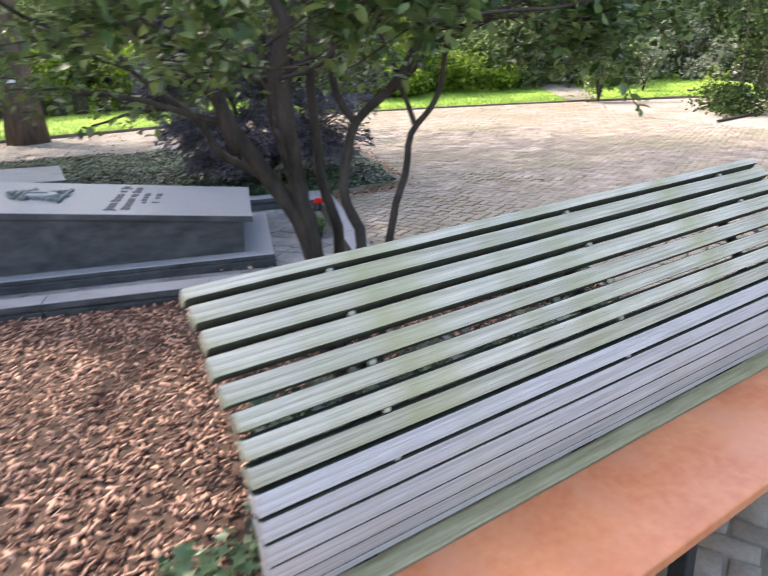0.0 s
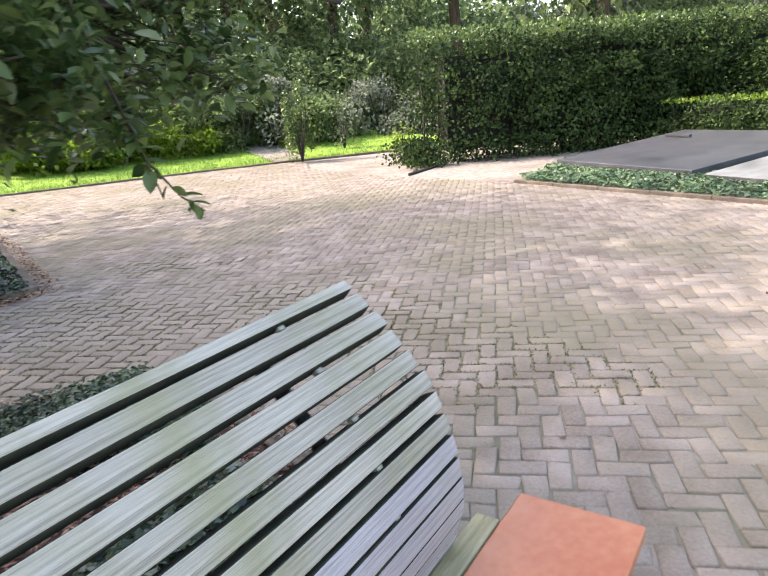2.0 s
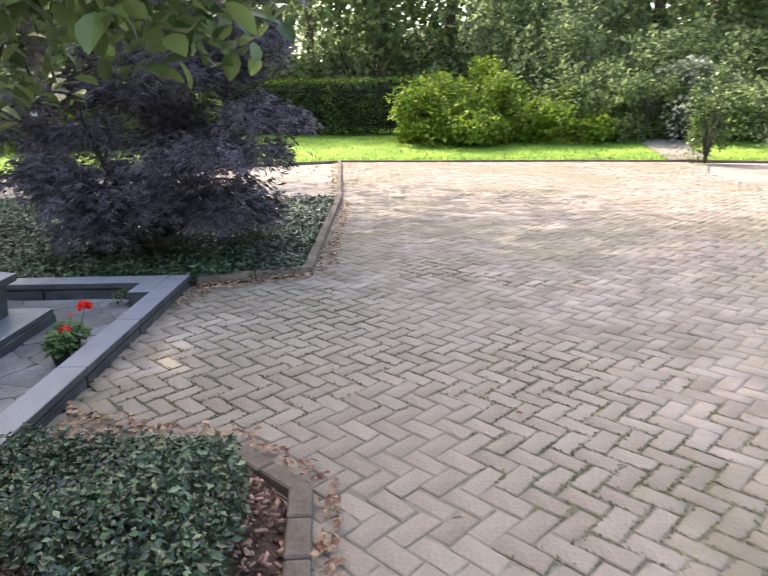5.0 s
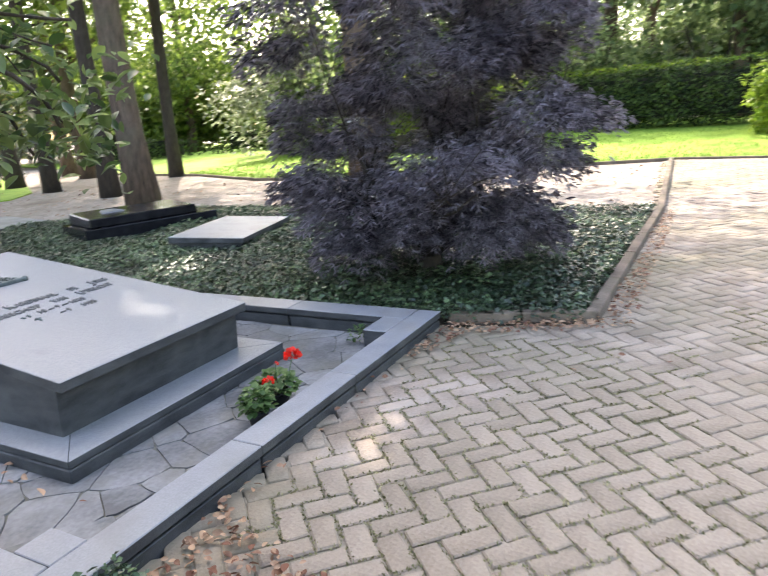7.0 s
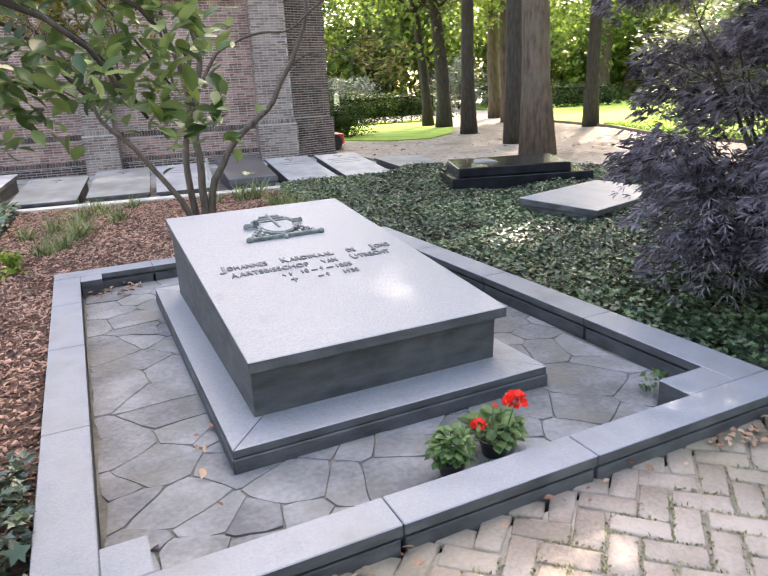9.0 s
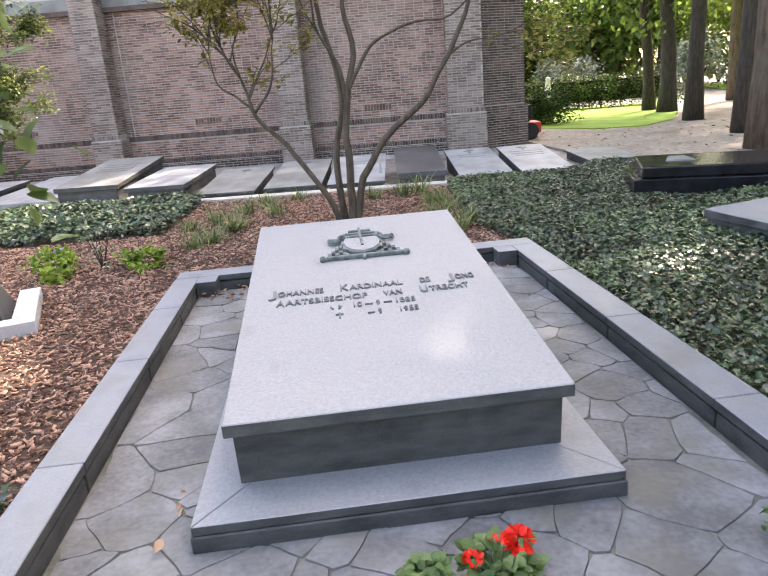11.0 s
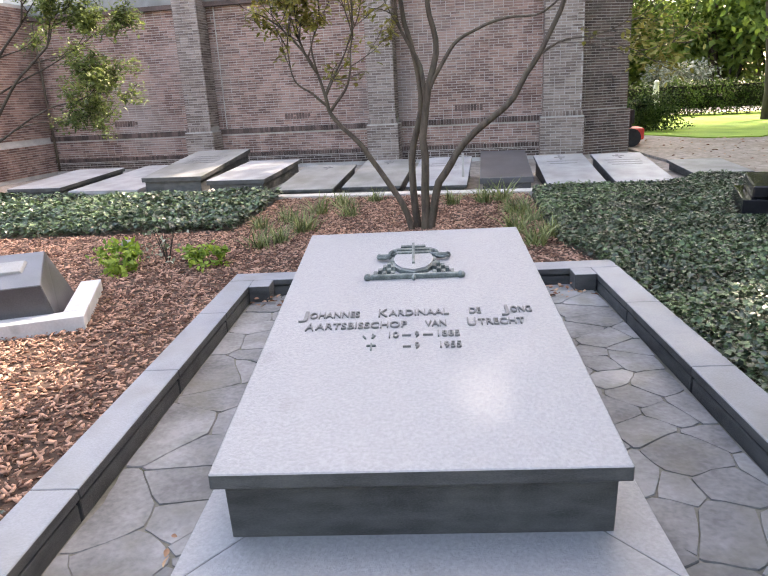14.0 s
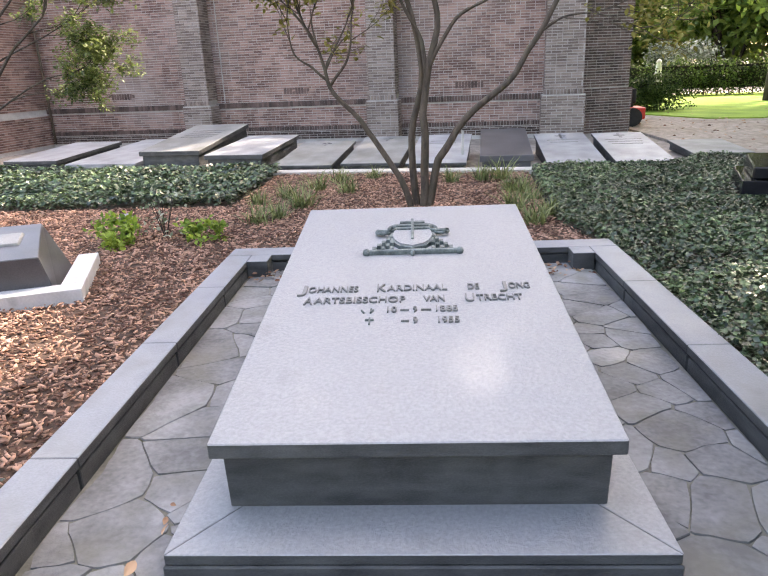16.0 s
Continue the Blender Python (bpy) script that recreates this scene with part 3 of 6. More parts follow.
litter("fallen_leaves", [(7.2, 2.75), (7.7, 2.75), (7.7, 3.08), (7.2, 3.08)], 320, 0.05, -0.01, "orange leaves heaped in the grave's corner")
litter("fallen_leaves", [(5.05, -0.66), (5.6, -0.45), (5.6, 0.1), (5.45, 0.9), (5.4, -0.3), (5.2, -0.55)], 34, 0.06, -0.01, "a few curled leaves beside the plinth")
litter("fallen_leaves", BED, 2.2, 0.06, 0.035, "scattered dry leaves on the mulch", ([(1.98, 0.0), (3.1, 0.0), (3.85, -2.2), (2.9, -2.7)],))
litter("fallen_leaves", [(12, -2), (20, -1.7), (18, 6), (18, 16), (11.5, 22), (11.5, 9), (13.2, 6)], 5, 0.09, -0.028, "dry leaves strewn over the gravel walk")

x, y = scatter([(3.0, -4.4), (8.6, -4.4), (9.0, -2.2), (8.2, -2.2), (7.6, -1.2), (5.5, -1.2), (5.4, -2.2), (4.7, -2.7), (3.0, -2.8)], 11000)
ok = np.array([noise.noise(Vector((a * 0.9, b * 0.9, 4.4))) + 0.5 * noise.noise(Vector((a * 4.0, b * 4.0, 6.1))) > 0.02 for a, b in zip(x, y)])
x, y = x[ok], y[ok]
# only in the joints between the bricks
u, v = ((x - 8.0) + (y + 4.0)) * 0.70711 / 0.1045, ((y + 4.0) - (x - 8.0)) * 0.70711 / 0.1045
kind_, fu, fv = (np.floor(u) - np.floor(v)) % 4, u % 1.0, v % 1.0
gap = 0.085
ok = ((kind_ != 1) & (fu < gap)) | ((kind_ != 0) & (fu > 1 - gap)) | ((kind_ != 2) & (fv < gap)) | ((kind_ != 3) & (fv > 1 - gap))
x, y = x[ok], y[ok]
n = len(x)
tagged(leaf_cloud("moss", np.c_[x, y, np.full(n, -0.004)], np.c_[RNG.normal(0, 0.7, n), RNG.normal(0, 0.7, n), np.full(n, 0.45)], rand_unit(n), 0.013 * RNG.uniform(0.5, 1.5, n), 0.6, DIAMOND, M_MOSS), "tiny moss and weeds growing between the pavers", "moss", kind="stuff")

# ---- church ----
UX = Vector((0.990, -0.139, 0))
NX = Vector((-0.139, -0.990, 0))
CORNER = Vector((-2.87, 14.68, 0))


def brick_faces(V, F, o, u, n, z0, z1, length, course=0.055, bl=0.205, jt=0.014, proud=0.012, shift=0.0, header=False):
    """Bricks in running bond, standing proud of a mortar face at o along u."""
    rng = random.Random(int(length * 1000 + z0 * 77))
    z, row = z0, 0
    while z + course * 0.5 < z1:
        zt = min(z + course, z1) - jt
        s = -bl * (0.5 if row % 2 else 0.0) + shift
        while s < length:
            step = bl * (0.5 if (header or rng.random() < 0.12) else 1.0)
            a, b = max(s, 0), min(s + step - jt, length)
            s += step
            if b - a < 0.02:
                continue
            p = proud + rng.uniform(-0.002, 0.002)
            i = len(V)
            for q in (0.0, p):
                for t, zz in ((a, z), (b, z), (b, zt), (a, zt)):
                    V.append(o + u * t + n * q + Vector((0, 0, zz)))
            F.extend(((i + 4, i + 5, i + 6, i + 7), (i, i + 1, i + 5, i + 4), (i + 1, i + 2, i + 6, i + 5), (i + 2, i + 3, i + 7, i + 6), (i + 3, i, i + 4, i + 7)))
        z += course
        row += 1


def oriented(o, u, n, s0, s1, d0, d1, z0, z1):
    """A block along a wall: from s0 to s1 along it and from d0 to d1 out of it."""
    p = [o + u * s + n * d for s, d in ((s0, d0), (s1, d0), (s1, d1), (s0, d1))]
    return hexa([(*q.xy, z0) for q in p], [(*q.xy, z1) for q in p])


LONG = 13.0
wall_n = tagged(part("wall_north", oriented(CORNER, UX, NX, -0.6, LONG, -0.6, 0.0, -0.1, 3.95), M_MORTAR), "long red-brown brick church wall with pale mortar", "wall", kind="structure")
V, F = [], []
brick_faces(V, F, CORNER + NX * 0.0, UX, NX, 0.86, 3.6, LONG)
brick_faces(V, F, CORNER + NX * 0.05, UX, NX, 0.0, 0.74, LONG)
part("footing_face", oriented(CORNER, UX, NX, 0, LONG, 0.0, 0.05, -0.1, 0.75), M_MORTAR, wall_n)
tagged(mesh_ob("wall_bricks", V, F, M_BRICK, wall_n, "weathered red-brown bricks in running bond"), kind="stuff")
V, F = [], []
brick_faces(V, F, CORNER + NX * 0.065, UX, NX, 0.745, 0.875, LONG, course=0.125, bl=0.062, jt=0.007, proud=0.02)
brick_faces(V, F, CORNER + NX * 0.11, UX, NX, 0.20, 0.30, LONG, course=0.1, bl=0.062, jt=0.007, proud=0.012)
brick_faces(V, F, CORNER + NX * 0.11, UX, NX, 0.0, 0.195, LONG)
part("string_course", oriented(CORNER, UX, NX, 0, LONG, 0.0, 0.065, 0.745, 0.87), M_MORTAR, wall_n)
part("base_course", oriented(CORNER, UX, NX, 0, LONG, 0.05, 0.11, -0.1, 0.29), M_MORTAR, wall_n)
tagged(mesh_ob("soldier_bricks", V, F, M_BRICK_DARK, wall_n, "upright bricks forming the projecting string course"), kind="stuff")
for s in (1.83, 6.29, 10.30):
    V, F = [], []
    brick_faces(V, F, CORNER + UX * s, UX, NX, 1.02, 1.17, 0.62, course=0.15, bl=0.07, jt=0.012, proud=0.014)
    mesh_ob("vent_bricks", V, F, M_BRICK_DARK, wall_n, "row of upright vent bricks")
part("cornice", oriented(CORNER, UX, NX, -0.6, LONG, 0.0, 0.14, 3.60, 3.70), M_BRICK_DARK, wall_n, "dark projecting cornice")
part("band", oriented(CORNER, UX, NX, -0.6, LONG, 0.003, 0.05, 3.702, 3.96), M_GRANITE_MID, wall_n, "grey stone band above the cornice")
part("parapet", oriented(CORNER, UX, NX, -0.6, LONG, -0.6, 0.05, 3.962, 4.5), M_CONCRETE, wall_n, "grey stone band above the cornice")
for s0, s1 in ((4.03, 4.60), (8.43, 9.01), (12.22, 12.99)):
    d = 0.5
    pil = empty("pilaster", Matrix.Identity(4), "grey weathered brick buttress on the church wall", "buttress", "buttresses of the church", "structure")
    part("core", oriented(CORNER, UX, NX, s0, s1, 0.002, d, -0.1, 4.4), M_MORTAR, pil)
    part("foot", oriented(CORNER, UX, NX, s0 - 0.06, s1 + 0.06, 0.004, d + 0.06, -0.1, 0.84), M_MORTAR, pil)
    V, F = [], []
    o = CORNER + UX * s0 + NX * d
    brick_faces(V, F, o, UX, NX, 0.95, 4.35, s1 - s0, bl=0.215)
    o2 = CORNER + UX * (s0 - 0.06) + NX * (d + 0.06)
    brick_faces(V, F, o2, UX, NX, 0.0, 0.84, s1 - s0 + 0.12, bl=0.215)
    brick_faces(V, F, o2 - NX * 0.03 + UX * 0.03, UX, NX, 0.845, 0.96, s1 - s0 + 0.06, course=0.11, bl=0.07, proud=0.02)
    brick_faces(V, F, CORNER + UX * s1 + NX * d, -NX, UX, 0.95, 4.35, d)
    brick_faces(V, F, CORNER + UX * (s1 + 0.06) + NX * (d + 0.06), -NX, UX, 0.0, 0.84, d + 0.06)
    brick_faces(V, F, CORNER + UX * s0, NX, -UX, 0.95, 4.35, d)
    brick_faces(V, F, CORNER + UX * (s0 - 0.06), NX, -UX, 0.0, 0.84, d + 0.06)
    tagged(mesh_ob("buttress_bricks", V, F, M_BRICK_GREY, pil, "grey-washed bricks"), kind="stuff")
# end bay turned away from the square, its shade put into the brick colour
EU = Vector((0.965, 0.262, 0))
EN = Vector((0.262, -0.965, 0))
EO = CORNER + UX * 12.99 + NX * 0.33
wall_e = tagged(part("wall_end", oriented(EO, EU, EN, 0.0, 1.1, -0.9, 0.0, -0.1, 4.6), M_MORTAR), "brick end bay of the church, darkened as in shade", "wall", kind="structure")
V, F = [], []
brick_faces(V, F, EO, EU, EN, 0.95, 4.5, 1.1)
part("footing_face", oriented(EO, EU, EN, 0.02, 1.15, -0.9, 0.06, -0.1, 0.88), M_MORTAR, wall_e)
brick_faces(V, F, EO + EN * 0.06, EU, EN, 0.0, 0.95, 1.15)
tagged(mesh_ob("wall_bricks", V, F, M_BRICK_DARK, wall_e, "bricks with the bay's shade in their colour"), kind="stuff")
# west return wall
WU = NX.copy()
WN = UX.copy()
wall_w = tagged(part("wall_west", oriented(CORNER, WU, WN, 0.0, 7.0, -0.6, 0.0, -0.1, 3.95), M_MORTAR), "brick return wall of the church", "wall", kind="structure")
V, F = [], []
brick_faces(V, F, CORNER, WU, WN, 0.86, 3.9, 7.0)
brick_faces(V, F, CORNER + WN * 0.05, WU, WN, 0.0, 0.74, 7.0)
part("footing_face", oriented(CORNER, WU, WN, 0.11, 7.0, 0.0, 0.05, -0.1, 0.75), M_MORTAR, wall_w)
tagged(mesh_ob("wall_bricks", V, F, M_BRICK, wall_w, "weathered red-brown bricks in running bond"), kind="stuff")
q = [CORNER + UX * -0.8 + NX * 0.25, CORNER + UX * LONG + NX * 0.25, CORNER + UX * LONG + NX * -4.0, CORNER + UX * -0.8 + NX * -4.0]
bm = hexa([(*q[0].xy, 4.5), (*q[1].xy, 4.5), (*q[2].xy, 4.5), (*q[3].xy, 4.5)], [(*q[0].xy, 4.62), (*q[1].xy, 4.62), (*q[2].xy, 8.0), (*q[3].xy, 8.0)])
tagged(part("roof", bm, M_ROOF), "dark slate church roof above the wall", "roof", kind="structure")
# Unseen wall added behind the roof to keep sun off the graves.
tagged(part("wall_nave", oriented(CORNER, UX, NX, -0.8, LONG, -4.6, -4.0, 0.0, 14.0), M_BRICK_DARK), "unseen high brick wall added to shade the graves", "wall", kind="structure")
pipe = tagged(mesh_ob("downpipe", *tube([[((*(CORNER + UX * 0.14 + NX * 0.14).xy, z), 0.028) for z in (0.0, 0.9, 2.0, 3.55)]], 10), M_BARK, smooth=True), "dark iron rainwater pipe in the wall corner", "downpipe")
tagged(mesh_ob("cable", *tube([[((*(CORNER + UX * 4.80 + NX * 0.02).xy, z), 0.012) for z in (0.1, 0.9, 2.0, 3.9)]], 6), M_CONCRETE), "thin pale conductor running down the brick wall", "cable")

# ---- main grave ----
def zt(y):
    return 0.388 + (y + 0.107) * 0.1094


tomb = empty("tomb", pose(6.36, 1.1, -0.02), "grey stone tomb with a sloping lettered slab", "tomb")
inv = tomb.matrix_world.inverted()


def tpart(name, bm, material, parent=None, label="", smooth=False):
    ob = part(name, bm, material, parent or tomb, label, smooth)
    if parent is None:
        ob.matrix_parent_inverse = inv
    return ob


S0, S1, T0, T1 = 5.698, 7.018, -0.107, 2.242
bm = hexa([(S0, T0, zt(T0) - 0.055), (S1, T0, zt(T0) - 0.055), (S1, T1, zt(T1) - 0.055), (S0, T1, zt(T1) - 0.055)], [(S0, T0, zt(T0)), (S1, T0, zt(T0)), (S1, T1, zt(T1)), (S0, T1, zt(T1))], 0.004)
slab = shaded_sides(tpart("slab", bm, M_STONE, None, "honed light grey cover slab"), M_STONE_SIDE_SHADED)
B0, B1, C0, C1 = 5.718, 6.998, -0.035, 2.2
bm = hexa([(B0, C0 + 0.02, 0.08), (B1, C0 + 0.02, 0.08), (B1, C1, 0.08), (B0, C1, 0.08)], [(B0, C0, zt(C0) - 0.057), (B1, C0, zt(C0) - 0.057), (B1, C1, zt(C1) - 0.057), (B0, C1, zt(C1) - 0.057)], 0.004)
tpart("body", bm, M_STONE_SIDE_SHADED, None, "grey stone body with shade in its colour")
P0, P1, Q0, Q1 = 5.565, 7.158, -0.253, 2.44
plinth_pieces = (((P0, Q0), (P1, Q0), (P1 - 0.2, Q0 + 0.25), (P0 + 0.2, Q0 + 0.25)), ((P0, Q0), (P0 + 0.2, Q0 + 0.25), (P0 + 0.2, Q1 - 0.25), (P0, Q1)), ((P1, Q0), (P1, Q1), (P1 - 0.2, Q1 - 0.25), (P1 - 0.2, Q0 + 0.25)), ((P0, Q1), (P0 + 0.2, Q1 - 0.25), (P1 - 0.2, Q1 - 0.25), (P1, Q1)))
for pc in plinth_pieces:
    c = Vector((sum(p[0] for p in pc) / 4, sum(p[1] for p in pc) / 4, 0))
    sh = [((c.x + (p[0] - c.x) * 0.998), (c.y + (p[1] - c.y) * 0.998)) for p in pc]
    shaded_sides(tpart("plinth_top", hexa([(*p, 0.046) for p in sh], [(*p, 0.085) for p in sh], 0.003), M_STONE, None, "mitred plinth slab"), M_STONE_SIDE_SHADED)
tpart("plinth_base", box(P0 - 0.006, Q0 - 0.006, -0.05, P1 + 0.006, Q1 + 0.006, 0.043, 0.006), M_STONE_SIDE_SHADED, None, "rough plinth base, darkened as in shade")

# lettering
def word(text, x0, x1, y, cap, first=1.28):
    cu = bpy.data.curves.new("lettering", "FONT")
    cu.body, cu.size, cu.extrude, cu.bevel_depth = text, 1.0, 0.05, 0.0
    tmp = bpy.data.objects.new("lettering", cu)
    scene.collection.objects.link(tmp)
    bpy.context.view_layer.update()
    me = bpy.data.meshes.new_from_object(tmp.evaluated_get(bpy.context.evaluated_depsgraph_get()))
    bpy.data.objects.remove(tmp)
    co = np.array([v.co for v in me.vertices])
    lo, hi = co.min(0), co.max(0)
    for v in me.vertices:
        x = x0 + (v.co.x - lo[0]) / (hi[0] - lo[0]) * (x1 - x0)
        yy = y + v.co.y / 0.73 * cap
        v.co = Vector((x, yy, zt(yy) + (0.009 if v.co.z > 0 else -0.002)))
    me.materials.clear()
    me.materials.append(M_LETTER)
    ob = new("lettering", me)
    ob.parent = tomb
    ob.matrix_parent_inverse = inv
    return ob


def tx(px, base):
    return base[0] + (px - base[1]) * base[2]


A1, A2, A3 = (5.814, 618, 1.087 / 475), (5.86, 630, 0.992 / 450), (6.147, 755, 0.406 / 190)
for text, a, b in (("J", 618, 636), ("OHANNES", 640, 743), ("K", 782, 800), ("ARDINAAL", 803, 925), ("DE", 967, 990), ("J", 1030, 1046), ("ONG", 1050, 1092)):
    word(text, tx(a, A1), tx(b, A1), 0.985 if len(text) > 1 else 0.98, 0.060 if len(text) > 1 else 0.082)
for text, a, b in (("A", 630, 648), ("ARTSBISSCHOP", 651, 840), ("VAN", 877, 920), ("U", 963, 981), ("TRECHT", 985, 1078)):
    word(text, tx(a, A2), tx(b, A2), 0.868 if len(text) > 1 else 0.862, 0.058 if len(text) > 1 else 0.078)
for text, a, b in (("10", 800, 820), ("–", 827, 845), ("9", 853, 862), ("–", 870, 890), ("1885", 900, 945)):
    word(text, tx(a, A3), tx(b, A3), 0.770, 0.05)
for text, a, b in (("–", 829, 845), ("9", 853, 862), ("1955", 903, 945)):
    word(text, tx(a, A3), tx(b, A3), 0.668, 0.05)


def relief(name, x0, x1, y0, y1, h, label="", lean=0.0):
    pts = [(x0, y0), (x1, y0), (x1 + lean, y1), (x0 + lean, y1)]
    return tpart(name, hexa([(x, y, zt(y) - 0.003) for x, y in pts], [(x, y, zt(y) + h) for x, y in pts], min(0.0025, h * 0.3)), M_BRONZE, None, label)


relief("cross_mark", 6.166, 6.174, 0.662, 0.722, 0.009)
relief("cross_mark", 6.150, 6.190, 0.698, 0.706, 0.009)
for a in (0.0, 1.0, -1.0):
    relief("star_mark", 6.168 - 0.016 * abs(a) + a * 0.014, 6.176 - 0.016 * abs(a) + a * 0.014, 0.768, 0.806 - 0.012 * abs(a), 0.009, lean=0.012 * a)

# bronze coat of arms: bar, shield, cross, two tasselled triangles, hat cords
crest = part("heraldic_relief", box(6.118, 1.437, zt(1.44) - 0.004, 6.602, 1.462, zt(1.45) + 0.026, 0.008, 2), M_BRONZE, tomb, "green-grey bronze relief with a shield and tassels")
crest.matrix_parent_inverse = inv


def cpart(name, bm, label=""):
    return part(name, bm, M_BRONZE, crest, label, smooth=False)


for x in (6.112, 6.606):
    bm = bmesh.new()
    bmesh.ops.create_icosphere(bm, subdivisions=2, radius=0.022, matrix=Matrix.Translation((x, 1.446, zt(1.446) + 0.012)))
    cpart("knob", bm)
bm = bmesh.new()
bmesh.ops.create_icosphere(bm, subdivisions=2, radius=0.016, matrix=Matrix.Translation((6.357, 1.43, zt(1.43) + 0.01)) @ Matrix.Diagonal((0.8, 1.6, 1, 1)))
cpart("pendant", bm)
out = [(-0.108 , 0.30), (0.108, 0.30), (0.122, 0.20), (0.108, 0.12), (0.07, 0.055), (0.0, 0.022), (-0.07, 0.055), (-0.108, 0.12), (-0.122, 0.20)]


def outline(pts, cx, cy, grow, z0, z1):
    bm = bmesh.new()
    lo = [bm.verts.new((cx + x * grow, cy + y * grow, zt(cy + y * grow) + z0)) for x, y in pts]
    hi = [bm.verts.new((cx + x * grow * 0.97, cy + y * grow, zt(cy + y * grow) + z1)) for x, y in pts]
    bm.faces.new(hi)
    bm.faces.new(lo[::-1])
    for i in range(len(pts)):
        bm.faces.new((lo[i - 1], lo[i], hi[i], hi[i - 1]))
    bmesh.ops.recalc_face_normals(bm, faces=bm.faces[:])
    return bm


cpart("shield_rim", outline(out, 6.357, 1.46, 1.08, -0.003, 0.020))
part("shield", outline(out, 6.357, 1.476, 0.93, 0.0, 0.030), M_STONE, crest, "pale shield")
for x0, x1, y0, y1 in ((6.349, 6.365, 1.58, 1.90), (6.285, 6.429, 1.835, 1.86), (6.262, 6.452, 1.785, 1.808), (6.27, 6.444, 1.735, 1.756)):
    cpart("cross_bar", hexa([(x0, y0, zt(y0)), (x1, y0, zt(y0)), (x1, y1, zt(y1)), (x0, y1, zt(y1))], [(x0, y0, zt(y0) + 0.04), (x1, y0, zt(y0) + 0.04), (x1, y1, zt(y1) + 0.04), (x0, y1, zt(y1) + 0.04)], 0.002))
for sgn in (-1, 1):
    for row in range(6):
        for k in range(6 - row):
            x = 6.357 + sgn * (0.112 + 0.0235 * k)
            y = 1.484 + 0.044 * row
            h = 0.024 if (row + k) % 2 == 0 else 0.006
            q = ((x - 0.0112, y - 0.021), (x + 0.0112, y - 0.021), (x + 0.0112, y + 0.021), (x - 0.0112, y + 0.021))
            cpart("tassel", hexa([(a, b, zt(b) - 0.002) for a, b in q], [(x + (a - x) * 0.86, y + (b - y) * 0.86, zt(y + (b - y) * 0.86) + h) for a, b in q]))
    cord = [((6.357 + sgn * (0.05 + 0.13 * t + 0.03 * math.sin(9 * t)), 1.80 - 0.09 * t * t + 0.035 * math.sin(7 * t), zt(1.75) + 0.022), 0.014) for t in np.linspace(0, 1, 14)]
    ob = mesh_ob("cord", *tube([cord], 7), M_BRONZE, crest, smooth=True)
    loop = [((6.357 + sgn * (0.165 + 0.04 * math.cos(a)), 1.735 + 0.035 * math.sin(a), zt(1.74) + 0.016), 0.009) for a in np.linspace(0, 6.3, 15)]
    mesh_ob("cord_loop", *tube([loop], 6), M_BRONZE, crest, smooth=True)
brim = [((6.357 + 0.135 * math.cos(a), 1.80 + 0.075 * math.sin(a), zt(1.80 + 0.075 * math.sin(a)) + 0.012), 0.012) for a in np.linspace(-0.2, math.pi + 0.2, 16)]
mesh_ob("hat_brim", *tube([brim], 7), M_BRONZE, crest, smooth=True)

# kerb of long stones with a shadow joint under the capping
kerb = empty("grave_kerb", pose(6.4, 1.1, -0.02), "grey stone kerb framing the grave plot", "kerb")
kinv = kerb.matrix_world.inverted()


def kerb_run(x0, y0, x1, y1, cuts, along):
    pts = [0.0, *cuts, 1.0]
    for a, b in zip(pts[:-1], pts[1:]):
        if along == "x":
            r = (x0 + (x1 - x0) * a + 0.002, y0, x0 + (x1 - x0) * b - 0.002, y1)
        else:
            r = (x0, y0 + (y1 - y0) * a + 0.002, x1, y0 + (y1 - y0) * b - 0.002)
        ob = shaded_sides(part("cap_stone", box(r[0], r[1], 0.064, r[2], r[3], 0.112, 0.004), M_KERB, kerb, ""), M_STONE_SIDE_SHADED)
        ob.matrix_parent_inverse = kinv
        ob = part("base_stone", box(r[0] + 0.008, r[1] + 0.008, -0.1, r[2] - 0.008, r[3] - 0.008, 0.048, 0.004), M_STONE_SIDE_SHADED, kerb, "base stone, darkened as in shade")
        ob.matrix_parent_inverse = kinv
    core = part("joint_core", box(x0 + 0.03, y0 + 0.03, 0.03, x1 - 0.03, y1 - 0.03, 0.08), M_GRANITE_DARK, kerb, "recessed dark joint")
    core.matrix_parent_inverse = kinv


kerb_run(4.85, -1.035, 7.95, -0.865, (0.355, 0.619), "x")
kerb_run(4.85, -0.863, 5.045, 3.10, (0.28, 0.56, 0.80), "y")
kerb_run(7.735, -0.863, 7.95, 3.10, (0.25, 0.52, 0.78), "y")
kerb_run(4.85, 3.102, 7.95, 3.32, (0.25, 0.5, 0.75), "x")
for x0, y0, x1, y1 in ((5.047, -0.863, 5.195, -0.67), (7.45, -0.863, 7.733, -0.69), (5.047, 2.92, 5.21, 3.10), (7.57, 2.92, 7.733, 3.10)):
    ob = shaded_sides(part("corner_stone", box(x0, y0, -0.1, x1, y1, 0.112, 0.004), M_KERB, kerb), M_STONE_SIDE_SHADED)
    ob.matrix_parent_inverse = kinv

# crazy paving inside the kerb
def clip(poly, p, n):
    out, m = [], len(poly)
    for i in range(m):
        a, b = poly[i - 1], poly[i]
        da, db = (a - p).dot(n), (b - p).dot(n)
        if da <= 0:
            out.append(a)
        if da * db < 0:
            out.append(a + (b - a) * (da / (da - db)))
    # the order starts with the last corner, which keeps the turn
    return out


